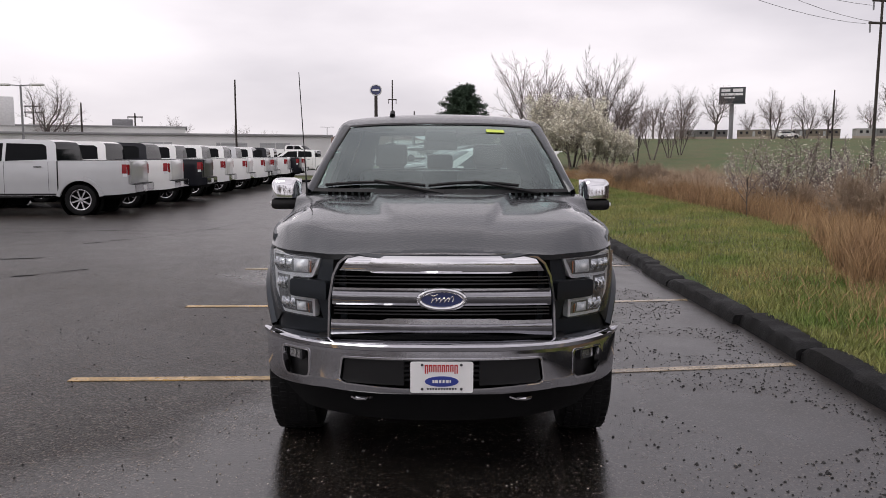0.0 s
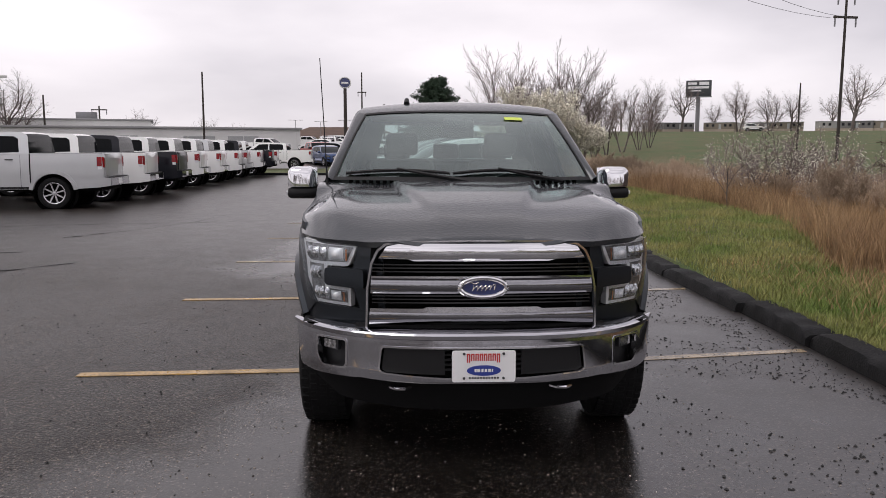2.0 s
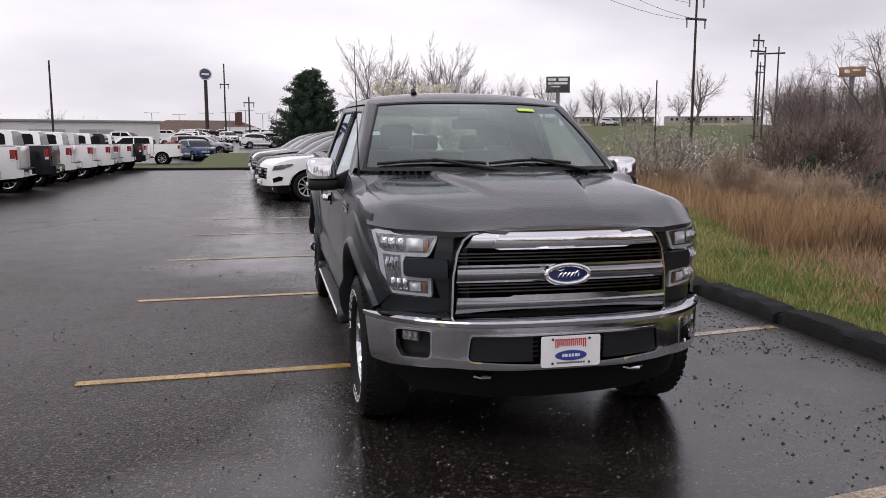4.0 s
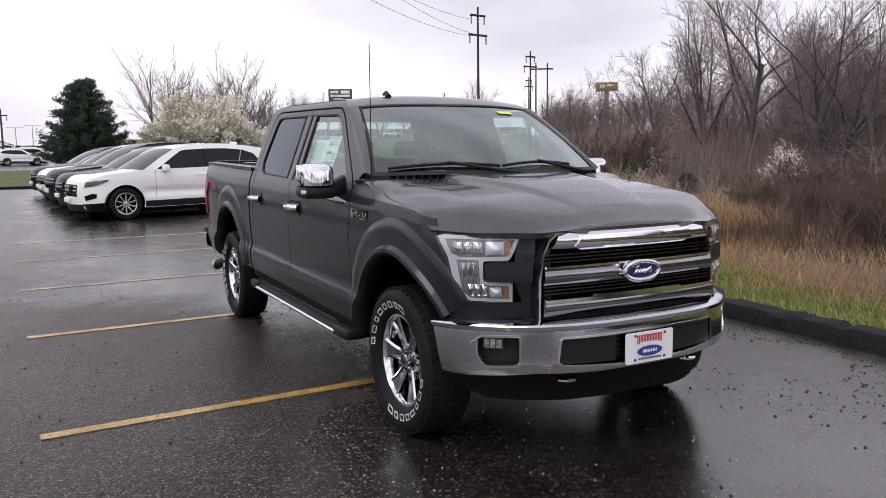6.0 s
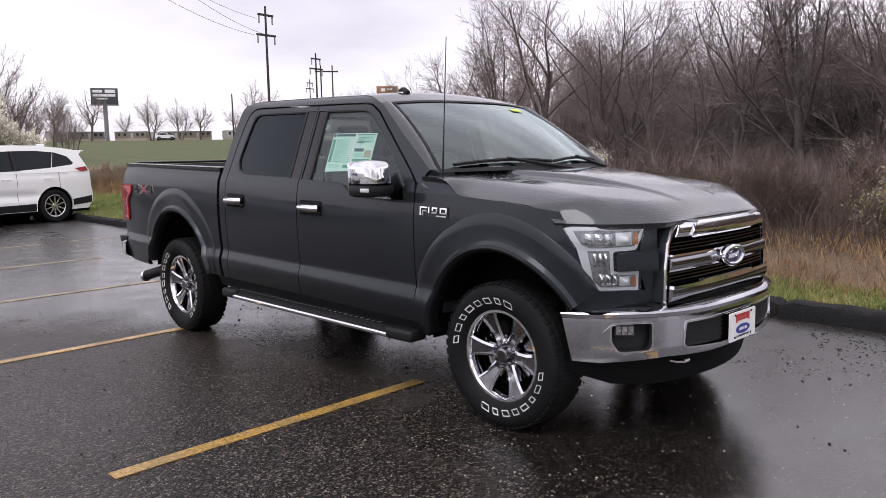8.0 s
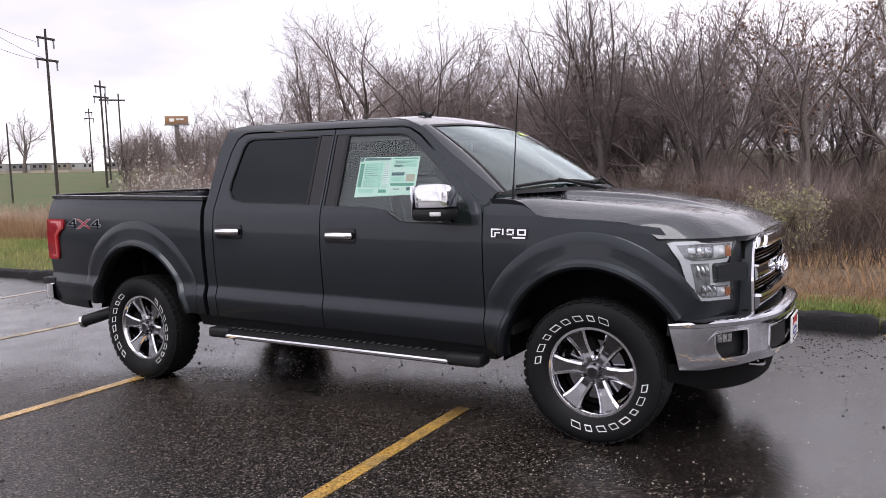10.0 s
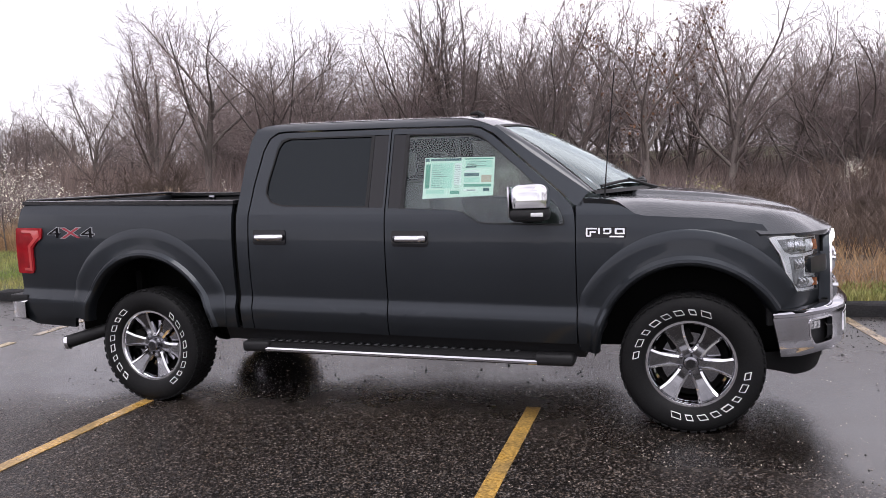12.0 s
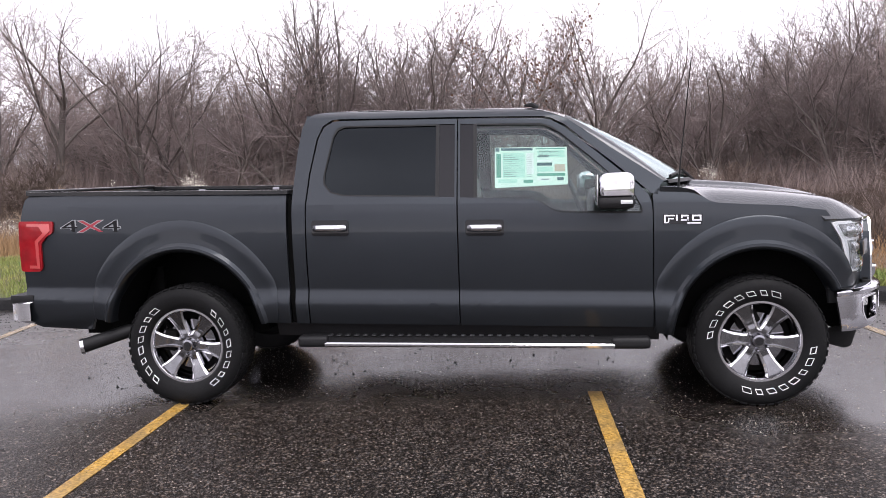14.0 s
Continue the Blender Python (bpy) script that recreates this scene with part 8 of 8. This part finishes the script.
# the lot's far edge: low kerb, lawn, and cars beyond
far_lawn = tagged(link_mesh("far_lawn", fix(grid(span(-5.5, 9, 12), span(41.6, 66, 12), lambda x, y: Vector((x, y, 0.10 + 0.5 * smooth01((y - 41.6) / 18))))), GRASS_SOIL), "patch of lawn past the lot's end", "lawn", kind="structure")
part("kerb_length", box(-30, 8, 41.2, 41.55, -0.04, 0.13, 0.03), KERB, kerb)
bm = grid(span(-60, 8, 12), span(58, 215, 12), lambda x, y: Vector((x, y, 0.02 * (y - 60) - 0.015)))
tagged(link_mesh("far_lot", fix(bm), ASPHALT), "far asphalt lot rising gently behind the lawn", "asphalt", kind="structure")
# a copy of the white SUV stands in for the van by the homes
copy_thing(suv_made[WHITE_PAINT.name], pose(74.5, 160, land(74.5, 160), 0, 0, 70) @ Matrix.Scale(0.85, 4))
rnd = random.Random(26)
far_cars = [(-19.0, 198.0, 10, "white_car_paint", "s"), (-16.8, 101, 75, "white_car_paint", "p"), (-12.7, 56.0, -88, "white_car_paint", "p"), (-7.6, 66.0, 20, "red", "p"), (-6.4, 62.5, 24, "blue", "s"), (-8.6, 72.0, 15, "red", "s"), (-5.6, 76.0, 80, "silver_car_paint", "s")]
for i in range(26):
    far_cars.append((-17 + rnd.uniform(0, 22), 100 + 4.0 * i + rnd.uniform(-2, 2), rnd.choice((80, 100, 20, 260)), rnd.choice(("white_car_paint", "navy_car_paint", "silver_car_paint", "white_car_paint", "navy_car_paint", "silver_car_paint", "white_car_paint")), rnd.choice("sssp")))
for i, (x, y, r, key, kind) in enumerate(far_cars):
    paint = {"red": RED_PAINT, "blue": BLUE_PAINT, "white_car_paint": WHITE_PAINT, "navy_car_paint": NAVY_PAINT, "silver_car_paint": SILVER_PAINT}[key]
    word = {"red": "red", "blue": "blue", "white_car_paint": "white", "navy_car_paint": "dark", "silver_car_paint": "silver"}[key]
    m = pose(x, y, -0.05 + 0.02 * max(0.0, y - 58.5), 0, 0, r)
    store = pick_made if kind == "p" else suv_made
    if paint.name in store:
        copy_thing(store[paint.name], m)
    else:
        store[paint.name] = vehicle("parked_pickup" if kind == "p" else "suv", word + (" pickup truck parked past the lawn" if kind == "p" else " car parked far across the dealer lot"), "pickup truck" if kind == "p" else "car", PICK if kind == "p" else SUV, paint, CAR_GLASS, "far cars")
        store[paint.name].matrix_basis = m
